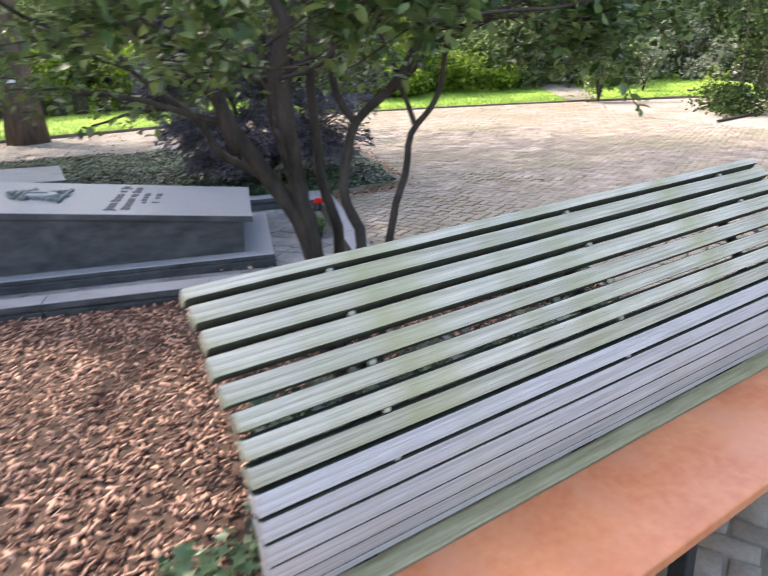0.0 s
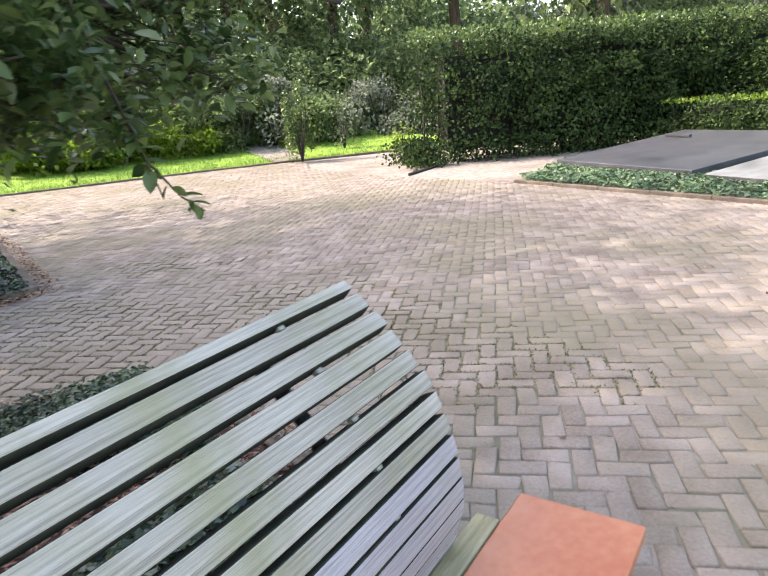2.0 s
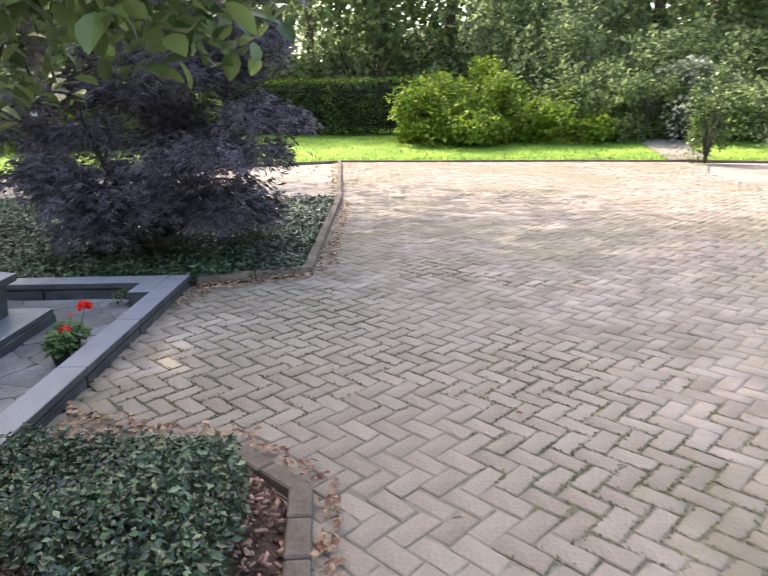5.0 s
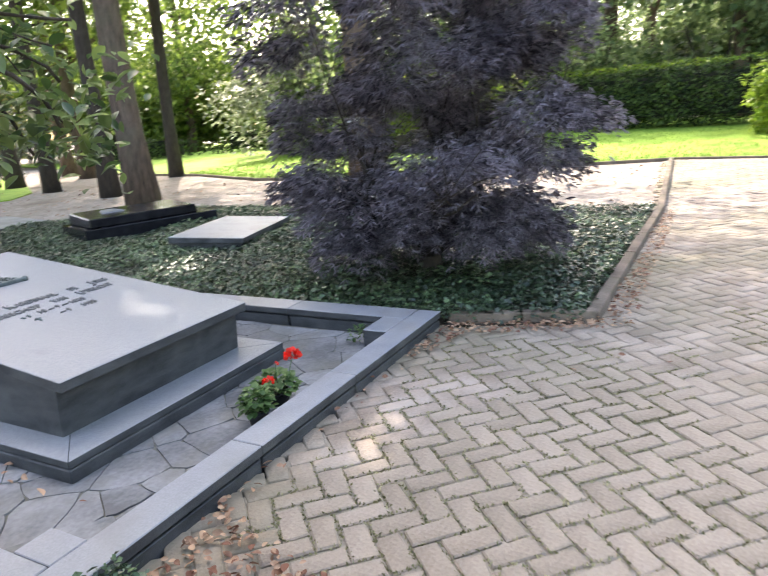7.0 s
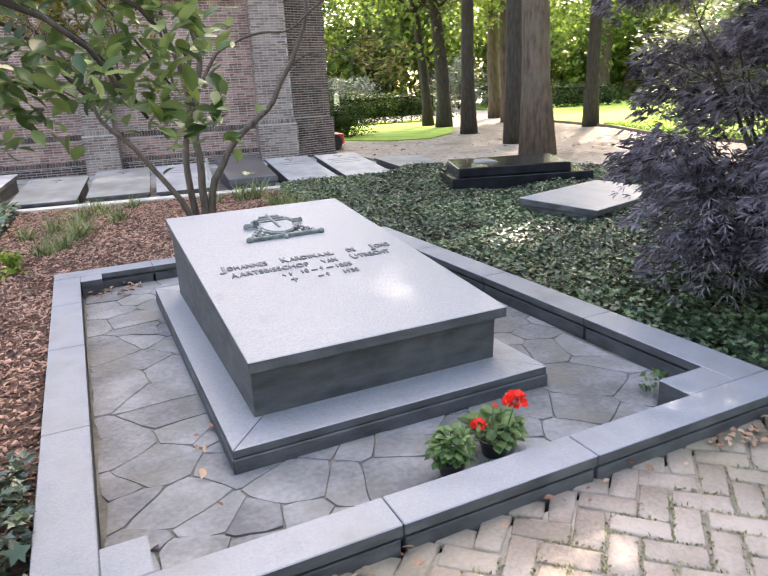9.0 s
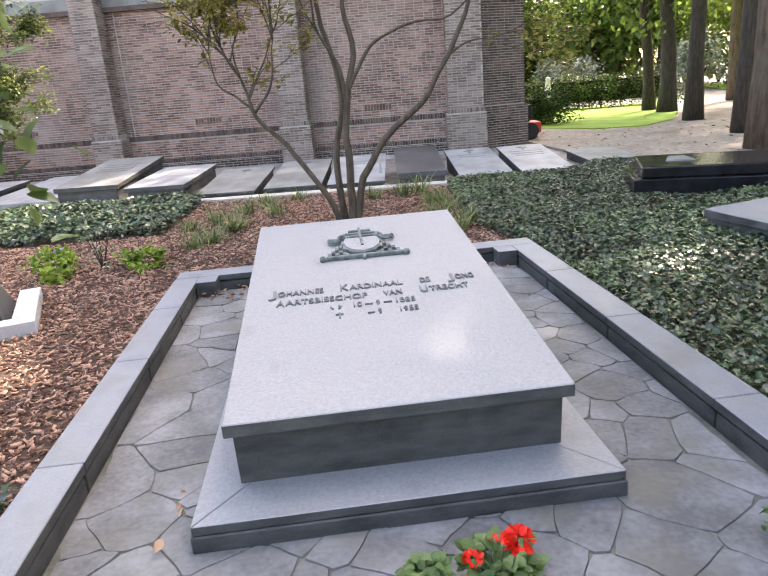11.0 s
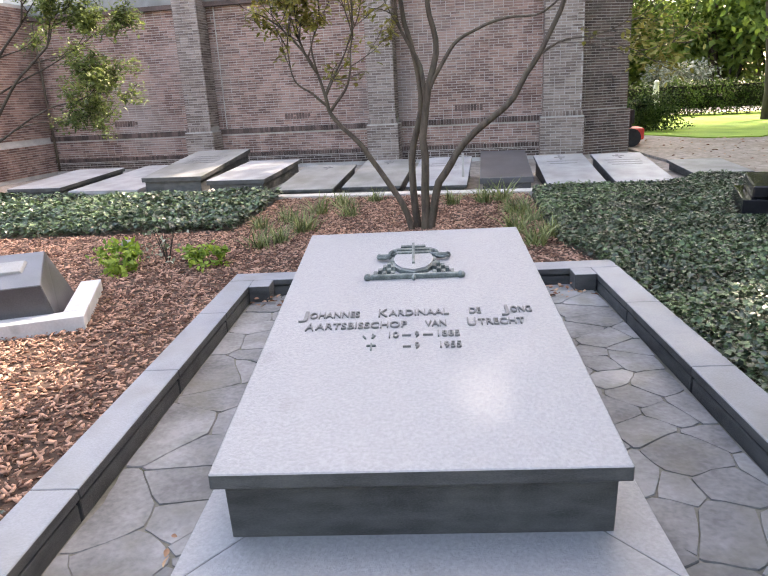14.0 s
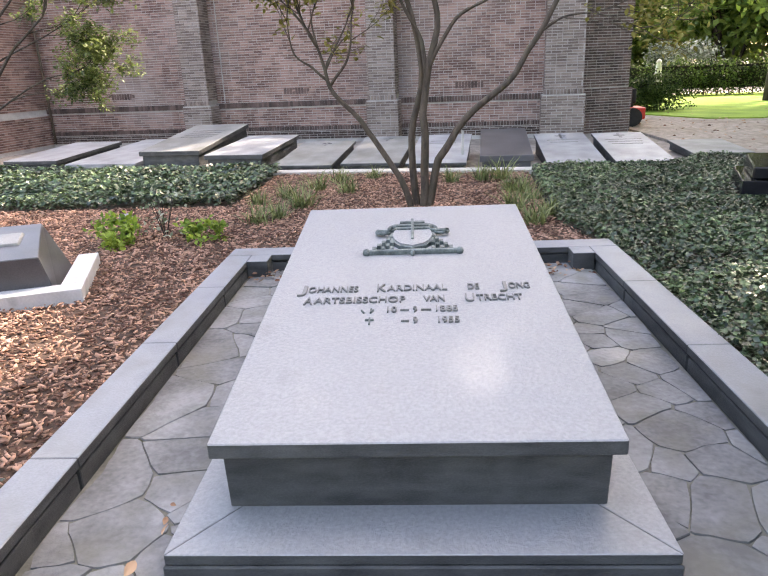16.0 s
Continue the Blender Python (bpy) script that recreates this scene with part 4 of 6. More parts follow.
rng = random.Random(11)
flags = tagged(part("floor_crazy_paving", box(5.04, -0.87, -0.085, 7.74, 3.105, -0.0275), M_MORTAR_FLAG), "grey crazy paving of irregular flagstones inside the kerb", "paving", kind="structure")
seeds = []
while len(seeds) < 165:
    c = Vector((rng.uniform(5.06, 7.72), rng.uniform(-0.85, 3.08)))
    if all((c - s).length > rng.uniform(0.11, 0.21) for s in seeds):
        seeds.append(c)
weight = {i: rng.uniform(0, 0.03) for i in range(len(seeds))}
for i, c in enumerate(seeds):
    poly = [Vector(p) for p in ((5.05, -0.86), (7.73, -0.86), (7.73, 3.098), (5.05, 3.098))]
    for j, o in enumerate(seeds):
        if o is not c and (o - c).length < 1.6:
            d = (o - c).normalized()
            poly = clip(poly, c + d * ((o - c).length / 2 + (weight[i] - weight[j]) / (2 * (o - c).length) - 0.0008 - 0.002 * rng.random()), d)
            if len(poly) < 3:
                break
    if len(poly) < 3 or all(P0 < p.x < P1 and Q0 < p.y < Q1 for p in poly):
        continue
    z = -0.02 + rng.uniform(-0.003, 0.003)
    # bowed edges: neighbours share one warp of the plan
    rough = []
    for k in range(len(poly)):
        a, b = poly[k - 1], poly[k]
        m = 1 + int((b - a).length / 0.07)
        for q in range(m):
            p = a + (b - a) * ((q + (0.2 if q == 0 and m > 1 else 0.0)) / m)
            w = noise.noise_vector(Vector((p.x * 2.6, p.y * 2.6, 4.0))) * 0.05 + noise.noise_vector(Vector((p.x * 11, p.y * 11, 1.0))) * 0.008
            rough.append(Vector((min(max(p.x + w.x, 5.05), 7.73), min(max(p.y + w.y, -0.86), 3.098))))
    bm = bmesh.new()
    lo = [bm.verts.new((p.x, p.y, -0.06)) for p in rough]
    md = [bm.verts.new((p.x, p.y, z - 0.006)) for p in rough]
    hi = [bm.verts.new((p.x + (c.x - p.x) * 0.010, p.y + (c.y - p.y) * 0.010, z)) for p in rough]
    bm.faces.new(hi)
    for k in range(len(rough)):
        bm.faces.new((lo[k - 1], lo[k], md[k], md[k - 1]))
        bm.faces.new((md[k - 1], md[k], hi[k], hi[k - 1]))
    bmesh.ops.recalc_face_normals(bm, faces=bm.faces[:])
    part("flagstone", bm, M_FLAG, flags)


# ---- potted flowers on the flagstones ----
def pot_plant(x, y, label, r, h, leaves, leaf_mat_, spread, tall, grow=1.0):
    ob = empty("potted_plant", pose(x, y, -0.02), label, "potted plant")
    bm = cyl(r * 0.78, r, h, 20, (0, 0, 0.0), 0.003)
    part("pot", bm, M_POT, ob, "black plastic nursery pot", True)
    part("rim", cyl(r * 1.04, r * 1.06, 0.014, 20, (0, 0, h - 0.012), 0.003), M_POT, ob, "", True)
    part("soil", cyl(r * 0.9, r * 0.9, 0.006, 16, (0, 0, h + 0.001)), M_SOIL, ob)
    n = leaves
    a = RNG.uniform(0, 2 * math.pi, n)
    rr = spread * RNG.random(n) ** 0.6
    z = h + 0.01 + tall * RNG.random(n) * (1 - 0.5 * (rr / spread) ** 2)
    pts = np.c_[rr * np.cos(a), rr * np.sin(a), z]
    leaf_cloud("foliage", pts, np.c_[np.cos(a), np.sin(a), RNG.normal(0.1, 0.4, n)], np.c_[0.5 * np.cos(a), 0.5 * np.sin(a), np.ones(n)], grow * RNG.uniform(0.03, 0.06, n), 0.9, OVAL, leaf_mat_, ob)
    stems = []
    for k in range(8):
        w = 2 * math.pi * k / 8 + 0.3
        stems.append([((0, 0, h * 0.9), 0.003), ((0.4 * spread * math.cos(w), 0.4 * spread * math.sin(w), h + tall * 0.4), 0.0025), ((0.75 * spread * math.cos(w), 0.75 * spread * math.sin(w), h + tall * 0.75), 0.002)])
    mesh_ob("stems", *tube(stems, 5), M_IVY_LIGHT, ob)
    return ob


pot_plant(6.33, -0.70, "bushy light green plant in a black nursery pot", 0.058, 0.075, 230, M_GERANIUM, 0.075, 0.12, 0.7)
ger = pot_plant(6.565, -0.65, "red geranium in a black nursery pot", 0.065, 0.075, 130, M_GERANIUM, 0.105, 0.10)
for dx, dy, z, r, n in ((0.025, -0.11, 0.285, 0.038, 46), (-0.085, -0.02, 0.165, 0.027, 26), (-0.03, -0.035, 0.245, 0.014, 10)):
    st = mesh_ob("flower_stalk", *tube([[((dx * 0.2, dy * 0.2, 0.08), 0.003), ((dx * 0.7, dy * 0.7, z * 0.6), 0.0028), ((dx, dy, z), 0.0022)]], 6), M_IVY_LIGHT, ger)
    u = rand_unit(n)
    u[:, 2] = np.abs(u[:, 2]) * 0.9 - 0.25
    leaf_cloud("flower_head", np.array((dx, dy, z)) + u * r * 0.6, u, rand_unit(n), np.full(n, r * 0.85), 0.9, OVAL, M_RED, st, "scarlet flower head")

# ---- bench ----
bench = empty("bench", pose(1.817, 0.068, -0.02, 0, 0, -68.5), "curved slatted wooden bench with a red-brown seat", "bench")
# the joints between the slats, down the curved back
PROFILE = [(0.017, 1.139), (-0.020, 1.107), (-0.070, 1.064), (-0.119, 1.019), (-0.166, 0.970), (-0.205, 0.916), (-0.236, 0.861), (-0.260, 0.806), (-0.281, 0.747), (-0.298, 0.687), (-0.306, 0.624), (-0.307, 0.562), (-0.298, 0.502), (-0.280, 0.445), (-0.268, 0.410)]
rng = random.Random(3)
for i, ((y0, z0), (y1, z1)) in enumerate(zip(PROFILE[:-1], PROFILE[1:])):
    ang = math.degrees(math.atan2(z1 - z0, y1 - y0))
    wide = math.hypot(y1 - y0, z1 - z0) - (0.017 if i < 6 else 0.013 if i < 8 else 0.009 if i < 10 else 0.003)
    bm = box(0, -wide / 2, -0.045, 2.437, wide / 2, 0.0)
    bmesh.ops.subdivide_edges(bm, edges=[e for e in bm.edges if abs(e.verts[0].co.x - e.verts[1].co.x) > 1], cuts=11)
    bmesh.ops.bevel(bm, geom=[e for e in bm.edges if e.calc_face_angle(0) > 1], offset=0.005, segments=2, affect="EDGES", profile=0.5)
    for v in bm.verts:
        v.co += Vector((0, 0.0016, 0.0014)) * noise.noise(Vector((v.co.x * 2.4, i * 7.3, v.co.z * 3)))
    # Lower slats greyer: the sky they reflect is put into the colour.
    ob = part("slat", bm, M_TEAK if i < 8 else M_TEAK_GREY, bench, "" if i < 8 else "greyer slat, sky reflection in its colour")
    # Narrow faces near-black: the shade between slats is in their colour.
    ob.data.materials.append(M_SLAT_GAP_SHADE)
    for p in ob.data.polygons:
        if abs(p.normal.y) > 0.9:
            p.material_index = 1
    # across the slat runs down the curve; its upper face looks at the seat
    ob.matrix_basis = pose(rng.uniform(-0.008, 0.008), (y0 + y1) / 2, (z0 + z1) / 2, ang + 180 + rng.uniform(-1.2, 1.2), 0, 0)
    for x in (0.32, 1.21, 2.1):
        if i % 2 == 0 and i < 9:
            part("spacer", box(x + 0.05 - 0.010, -0.007, -0.03, x + 0.05 + 0.010, 0.007, -0.008, 0.003), M_TEAK, bench, "small pale spacer between the slats").matrix_basis = pose(0, y1, z1, ang + 180, 0, 0)
for x in (0.32, 1.21, 2.1):
    path = [((x, p[0] + 0.075, p[1] - 0.065), 0.02) for p in PROFILE[1:]] + [((x, -0.17, 0.36), 0.022), ((x, -0.14, 0.18), 0.022), ((x, -0.14, 0.02), 0.024)]
    mesh_ob("back_frame", *tube([path], 8), M_DARKMETAL, bench, "dark curved frame behind the slats", True)
    part("seat_bearer", box(x - 0.025, -0.66, 0.31, x + 0.025, -0.12, 0.353, 0.004), M_DARKMETAL, bench)
    part("front_leg", box(x - 0.025, -0.60, 0.0, x + 0.025, -0.54, 0.31, 0.004), M_DARKMETAL, bench)
part("rear_beam", box(-0.28, -0.332, 0.355, 2.60, -0.255, 0.398, 0.008, 2), M_BEAM, bench, "mossy wooden beam behind the seat")
part("seat_board", box(-0.30, -0.70, 0.36, 2.745, -0.336, 0.40, 0.008, 3), M_SEAT, bench, "smooth red-brown seat board")


# ---- graves ----
def grave(x, y, wide, deep, turn, hf, hb, thick, top, base, label, group="graves along the church wall", marks=0, plinth=0.0, cross=False):
    """A grave with a sloping cover slab on a base; x, y is its near corner on the side of smaller x."""
    ob = empty("grave", pose(x, y, -0.02, 0, 0, turn), label, "grave", group)
    hf, hb = hf + 0.02, hb + 0.02
    sl = lambda yy: hf + (hb - hf) * yy / deep
    if plinth:
        part("plinth", box(-plinth, -plinth, -0.06, wide + plinth, deep + plinth, 0.07, 0.006), base, ob)
    part("base", hexa([(0.04, 0.04, -0.05), (wide - 0.04, 0.04, -0.05), (wide - 0.04, deep - 0.04, -0.05), (0.04, deep - 0.04, -0.05)], [(0.04, 0.04, hf - thick), (wide - 0.04, 0.04, hf - thick), (wide - 0.04, deep - 0.04, hb - thick), (0.04, deep - 0.04, hb - thick)], 0.004), base, ob)
    cover = part("cover_slab", hexa([(0, 0, hf - thick + 0.001), (wide, 0, hf - thick + 0.001), (wide, deep, hb - thick + 0.001), (0, deep, hb - thick + 0.001)], [(0, 0, hf), (wide, 0, hf), (wide, deep, hb), (0, deep, hb)], 0.006), top, ob)
    if base is not top:
        shaded_sides(cover, base)
    rng = random.Random(int(x * 100))
    for k in range(marks):
        yy = deep * (0.72 - 0.08 * k)
        w = wide * rng.uniform(0.45, 0.7)
        x0, x1 = (wide - w) / 2, (wide + w) / 2
        part("inscription_line", hexa([(x0, yy, sl(yy) - 0.001), (x1, yy, sl(yy) - 0.001), (x1, yy + 0.05, sl(yy + 0.05) - 0.001), (x0, yy + 0.05, sl(yy + 0.05) - 0.001)], [(x0, yy, sl(yy) + 0.003), (x1, yy, sl(yy) + 0.003), (x1, yy + 0.05, sl(yy + 0.05) + 0.003), (x0, yy + 0.05, sl(yy + 0.05) + 0.003)]), M_GRANITE_MID if top is not M_GRANITE_MID else M_GRANITE_DARK, cover)
    if cross:
        for a, b, c, d in ((wide / 2 - 0.02, deep * 0.80, wide / 2 + 0.02, deep * 0.95), (wide / 2 - 0.09, deep * 0.875, wide / 2 + 0.09, deep * 0.895)):
            part("cross_inlay", hexa([(a, b, sl(b) - 0.001), (c, b, sl(b) - 0.001), (c, d, sl(d) - 0.001), (a, d, sl(d) - 0.001)], [(a, b, sl(b) + 0.005), (c, b, sl(b) + 0.005), (c, d, sl(d) + 0.005), (a, d, sl(d) + 0.005)]), M_GRANITE_DARK, cover)
    return ob


L_, D_ = M_GRANITE_LIGHT, M_STONE_SIDE_SHADED
grave(-1.11, 9.67, 1.08, 2.2, -7, 0.17, 0.27, 0.07, L_, D_, "light stone grave slab on a grey base", plinth=0.08)
grave(0.12, 9.50, 1.38, 2.8, -8, 0.10, 0.24, 0.07, L_, L_, "plain pale stone grave slab")
grave(1.63, 9.20, 1.12, 2.3, -8, 0.31, 0.56, 0.08, M_GRANITE_MID, D_, "tall sloping grey grave with carved lines", marks=4, plinth=0.10)
grave(2.90, 8.78, 1.02, 2.0, -8, 0.26, 0.37, 0.08, L_, D_, "white-grey grave slab on a darker base", plinth=0.04)
grave(4.11, 8.42, 0.97, 1.8, -8, 0.10, 0.28, 0.05, M_GRANITE_MID, D_, "weathered grey grave slab with a small cross", cross=True)
grave(5.20, 8.40, 0.95, 2.2, -7, 0.10, 0.29, 0.05, M_GRANITE_MID, D_, "grey grave slab with a small cross", cross=True)
grave(6.23, 8.17, 0.94, 2.3, -7, 0.10, 0.30, 0.05, L_, D_, "pale grave slab behind the little tree", marks=2)
grave(7.36, 8.02, 0.80, 2.4, -6, 0.19, 0.37, 0.09, M_GRANITE_DARK, M_GRANITE_DARK, "dark slate-coloured grave slab on a dark block")
grave(8.33, 7.82, 0.86, 2.3, -5, 0.09, 0.28, 0.05, L_, D_, "light sloping grave slab with faded lines", marks=2, cross=True)
grave(9.30, 7.70, 0.84, 2.2, -5, 0.09, 0.28, 0.05, L_, D_, "light sloping grave slab with a dark cross", marks=3, cross=True)
grave(10.75, 8.55, 0.9, 1.5, -5, 0.05, 0.10, 0.05, M_GRANITE_MID, D_, "low mossy grave slab sunk in the ivy")
tagged(part("concrete_edge", oriented(Vector((4.3, 8.02, 0)), Vector((0.9903, -0.139, 0)), Vector((-0.139, -0.9903, 0)), -5.5, 4.1, -0.28, 0.0, -0.06, 0.045), M_CONCRETE), "pale concrete strip before the grave row", "edging", kind="structure")
tagged(part("marker_stake", box(7.13, 8.6, -0.03, 7.17, 8.64, 0.52, 0.004), M_CONCRETE), "thin pale wooden stake among the graves", "stake")

black = empty("black_tomb", pose(9.8, 5.02, 0.06, 0, 0, -20), "polished black granite tomb in two tiers", "grave")
part("lower_tier", box(0, 0, -0.08, 2.0, 1.08, 0.18, 0.012, 2), M_GRANITE_BLACK, black)
part("upper_slab", hexa([(0.09, 0.09, 0.182), (1.72, 0.09, 0.182), (1.72, 0.98, 0.182), (0.09, 0.98, 0.182)], [(0.1, 0.1, 0.31), (1.70, 0.1, 0.31), (1.70, 0.97, 0.35), (0.1, 0.97, 0.35)], 0.015), M_GRANITE_BLACK, black)
part("ornament", hexa([(0.4, 0.45, 0.322), (0.75, 0.45, 0.322), (0.68, 0.72, 0.335), (0.46, 0.72, 0.335)], [(0.42, 0.46, 0.345), (0.73, 0.46, 0.345), (0.66, 0.71, 0.36), (0.48, 0.71, 0.36)], 0.004), M_GRANITE_MID, black, "grey carved ornament")
grey = empty("grey_tomb", pose(9.85, 2.3, -0.02, 0, 0, 16), "low blue-grey stone tomb half hidden by ivy", "grave")
shaded_sides(part("cover_slab", hexa([(0, 0, 0.14), (1.6, 0, 0.14), (1.6, 0.98, 0.17), (0, 0.98, 0.17)], [(0, 0, 0.205), (1.6, 0, 0.205), (1.6, 0.98, 0.25), (0, 0.98, 0.25)], 0.006), M_KERB, grey, "pale honed cover slab"), M_STONE_SIDE_SHADED)
part("block", hexa([(0.03, 0.03, -0.05), (1.57, 0.03, -0.05), (1.57, 0.95, -0.05), (0.03, 0.95, -0.05)], [(0.03, 0.03, 0.139), (1.57, 0.03, 0.139), (1.57, 0.95, 0.168), (0.03, 0.95, 0.168)], 0.006), M_STONE_SIDE_SHADED, grey)
west = empty("west_tomb", pose(4.02, 2.33, -0.02, 0, 0, 19), "dark tomb with sloping sides on a white stone kerb", "grave")
part("kerb_front", box(-1.5, 0.0, -0.05, 0.0, 0.16, 0.14, 0.005), M_MARBLE, west, "white stone kerb")
part("kerb_side", box(-0.16, 0.163, -0.05, 0.0, 1.02, 0.14, 0.005), M_MARBLE, west, "white stone kerb")
part("body", hexa([(-1.5, 0.165, -0.03), (-0.18, 0.165, -0.03), (-0.18, 1.0, -0.03), (-1.5, 1.0, -0.03)], [(-1.5, 0.14, 0.36), (-0.26, 0.14, 0.36), (-0.34, 0.82, 0.47), (-1.5, 0.82, 0.47)], 0.006), M_GRANITE_DARK, west, "dark polished block")
part("ornament", hexa([(-0.75, 0.40, 0.395), (-0.42, 0.40, 0.395), (-0.42, 0.62, 0.43), (-0.75, 0.62, 0.43)], [(-0.73, 0.41, 0.42), (-0.44, 0.41, 0.42), (-0.44, 0.61, 0.455), (-0.73, 0.61, 0.455)], 0.004), M_GRANITE_MID, west, "grey scrolled ornament")
grave(9.62, -11.3, 3.15, 3.3, 168, 0.16, 0.42, 0.12, M_GRANITE_DARK, M_GRANITE_DARK, "wide dark grey grave slab before the hedge", "southern graves")
bar = tagged(part("grave_ornament", hexa([(-0.3, 0, 0), (0.3, 0, 0), (0.3, 0.06, 0), (-0.3, 0.06, 0)], [(-0.3, 0, 0.05), (0.3, 0, 0.05), (0.3, 0.06, 0.05), (-0.3, 0.06, 0.05)], 0.004), M_GRANITE_DARK), "dark bar ornament lying on the wide slab", "ornament")
bar.matrix_world = pose(8.5, -13.6, 0.37, -4.5, 0, 348)
grave(6.3, -10.55, 2.3, 2.6, 168, 0.13, 0.36, 0.09, M_GRANITE_MID, D_, "pale stone grave beside the wide slab", "southern graves", plinth=0.12)

# edging along the beds
def edging(name, pts, wide, h, label, piece=0.9):
    ob = tagged(new(name), label, "edging", kind="structure")
    for (x0, y0), (x1, y1) in zip(pts[:-1], pts[1:]):
        d = Vector((x1 - x0, y1 - y0, 0))
        n = max(1, round(d.length / piece))
        for k in range(n):
            L = d.length / n
            bm = box(0.003, 0, -0.09, L - 0.003, wide, h, 0.008, 1, 0.004)
            p = part("edging_piece", bm, M_EDGE, ob)
            a = math.degrees(math.atan2(d.y, d.x))
            p.matrix_basis = pose(x0 + d.x * k / n, y0 + d.y * k / n, random.uniform(-0.004, 0.004), 0, 0, a)
    return ob


edging("bed_edging", [(7.97, -1.08), (8.3, -2.03)], 0.09, 0.08, "old brown edging round the ivy bed", 0.5)
edging("bed_edging", [(8.3, -2.04), (13.0, -2.04), (20.0, -1.62)], 0.09, 0.075, "old brown edging along the ivy bed", 0.95)
edging("bed_edging", [(3.0, -2.52), (4.0, -2.47), (4.88, -2.39), (5.2, -2.05), (5.21, -1.13)], 0.09, 0.045, "brick edging of the mulch bed", 0.21)
edging("lawn_edging", [(x - 0.1, y) for x, y in LAWN_EDGE[1:]], 0.08, 0.05, "dark narrow edging of the lawn", 1.0)
edging("south_edging", [(9.05, -9.5), (2.0, -9.15)], 0.08, 0.05, "brown edging of the southern bed", 0.9)
tagged(mesh_ob("path_timber", *tube([[((11.95, -9.5, 0.015), 0.03), ((12.35, -10.3, 0.012), 0.028), ((12.75, -11.1, 0.01), 0.025)]], 8), M_BARK_DARK), "dark timber pole lying as a path edge", "timber")


# ---- trees and shrubs ----
def trunk_paths(rng, base, height, r, lean=(0, 0), flare=1.35):
    pts = []
    for i in range(9):
        t = i / 8
        pts.append(((base[0] + lean[0] * t * t + 0.13 * math.sin(4 * t + 7.3 * r * 10) - 0.13 * math.sin(7.3 * r * 10), base[1] + lean[1] * t * t + 0.08 * math.sin(5 * t + r * 40) - 0.08 * math.sin(r * 40), base[2] - 0.1 + (height + 0.1) * t), r * (flare if i == 0 else 1.0) * (1 - 0.45 * t)))
    return pts


# gaps cut in the unseen crowns to put sun on chosen spots: place and half width
SUNFLECKS = ((6.58, 0.36, 0.44, 0.2), (6.24, -1.42, 0.0, 0.24), (3.05, 1.0, 0.0, 1.1), (7.13, -0.95, 0.1, 0.26), (8.7, 2.2, 0.15, 0.42), (6.7, -3.04, 0.0, 0.2), (7.56, 1.38, 0.0, 0.2), (14.5, -4.4, 0.0, 0.5), (9.0, -0.6, 2.6, 0.35), (8.6, 0.2, 1.9, 0.3))


def open_to_sun(p):
    """Which leaves do not hang in a gap."""
    keep = np.ones(len(p), bool)
    way = np.array(tuple(to_sun))
    for gx_, gy_, gz_, wide in SUNFLECKS:
        d = p - np.array((gx_, gy_, gz_))
        off = d - (d @ way)[:, None] * way
        keep &= np.linalg.norm(off, axis=1) > wide
    return keep


def tall_tree(x, y, r, height, lean, crown_z, crown_r, n, label, leaf=None, size=0.22, bark=None, z0=-0.03, crown_h=4.5):
    rng = random.Random(int(x * 31 + y * 7))
    ob = empty("tree", pose(x, y, z0), label, "tree", "tall trees by the walk")
    main = trunk_paths(rng, (0, 0, 0), height, r, lean)
    paths = [main]
    for k in range(7):
        i = rng.randint(4, 8)
        a = rng.uniform(0, 6.28)
        p = Vector(main[i][0])
        q = p + Vector((math.cos(a) * crown_r * 0.7, math.sin(a) * crown_r * 0.7, rng.uniform(0.5, 2.5)))
        paths.append([(p, main[i][1] * 0.5), (p.lerp(q, 0.5) + Vector((0, 0, 0.5)), main[i][1] * 0.3), (q, 0.03)])
    mesh_ob("trunk", *tube(paths, 12), bark or M_BARK, ob, smooth=True)
    pts, q = lumpy(n, (lean[0], lean[1], crown_z + crown_h), (crown_r, crown_r, crown_h), 34 if n > 6000 else 26, 0.5, 0.42)
    pts, q = pts[(gap := open_to_sun(pts + np.array((x, y, z0))))], q[gap]
    n = len(pts)
    leaf_cloud("crown", pts, q + rand_unit(n) * 0.5 + np.array((0, 0, -0.3)), rand_unit(n) * 0.6 + np.array((0, 0, 1.0)), size * RNG.uniform(0.6, 1.3, n), 0.75, DIAMOND, leaf or M_CROWN, ob)
    return ob


for x, y, r, lean in ((14.1, 8.65, 0.31, (0.1, 0.1)), (15.5, 11.4, 0.22, (-0.1, 0.2)), (16.8, 15.6, 0.22, (0.2, 0.1)), (18.1, 19.4, 0.27, (-0.5, 0.1)), (18.3, 21.0, 0.20, (-0.9, 0.5)), (20.7, 14.3, 0.22, (0.5, -0.2)), (21.3, 19.6, 0.3, (0.1, 0.1)), (23.0, 23.0, 0.3, (0.3, 0.2)), (17.6, 4.9, 0.38, (-0.25, 0.3))):
    tall_tree(x, y, r, 13.0 if y < 16 else 8.5, lean, 5.4 if y < 16 else 3.6, 5.2 if y < 16 else 4.0, 9800 if y < 16 else 5200, "tall tree with a straight grey-brown trunk by the gravel walk", bark=M_BARK if r > 0.29 else M_BARK_DARK, size=0.27 if y < 16 else 0.22, crown_h=6.5 if y < 16 else 4.5)
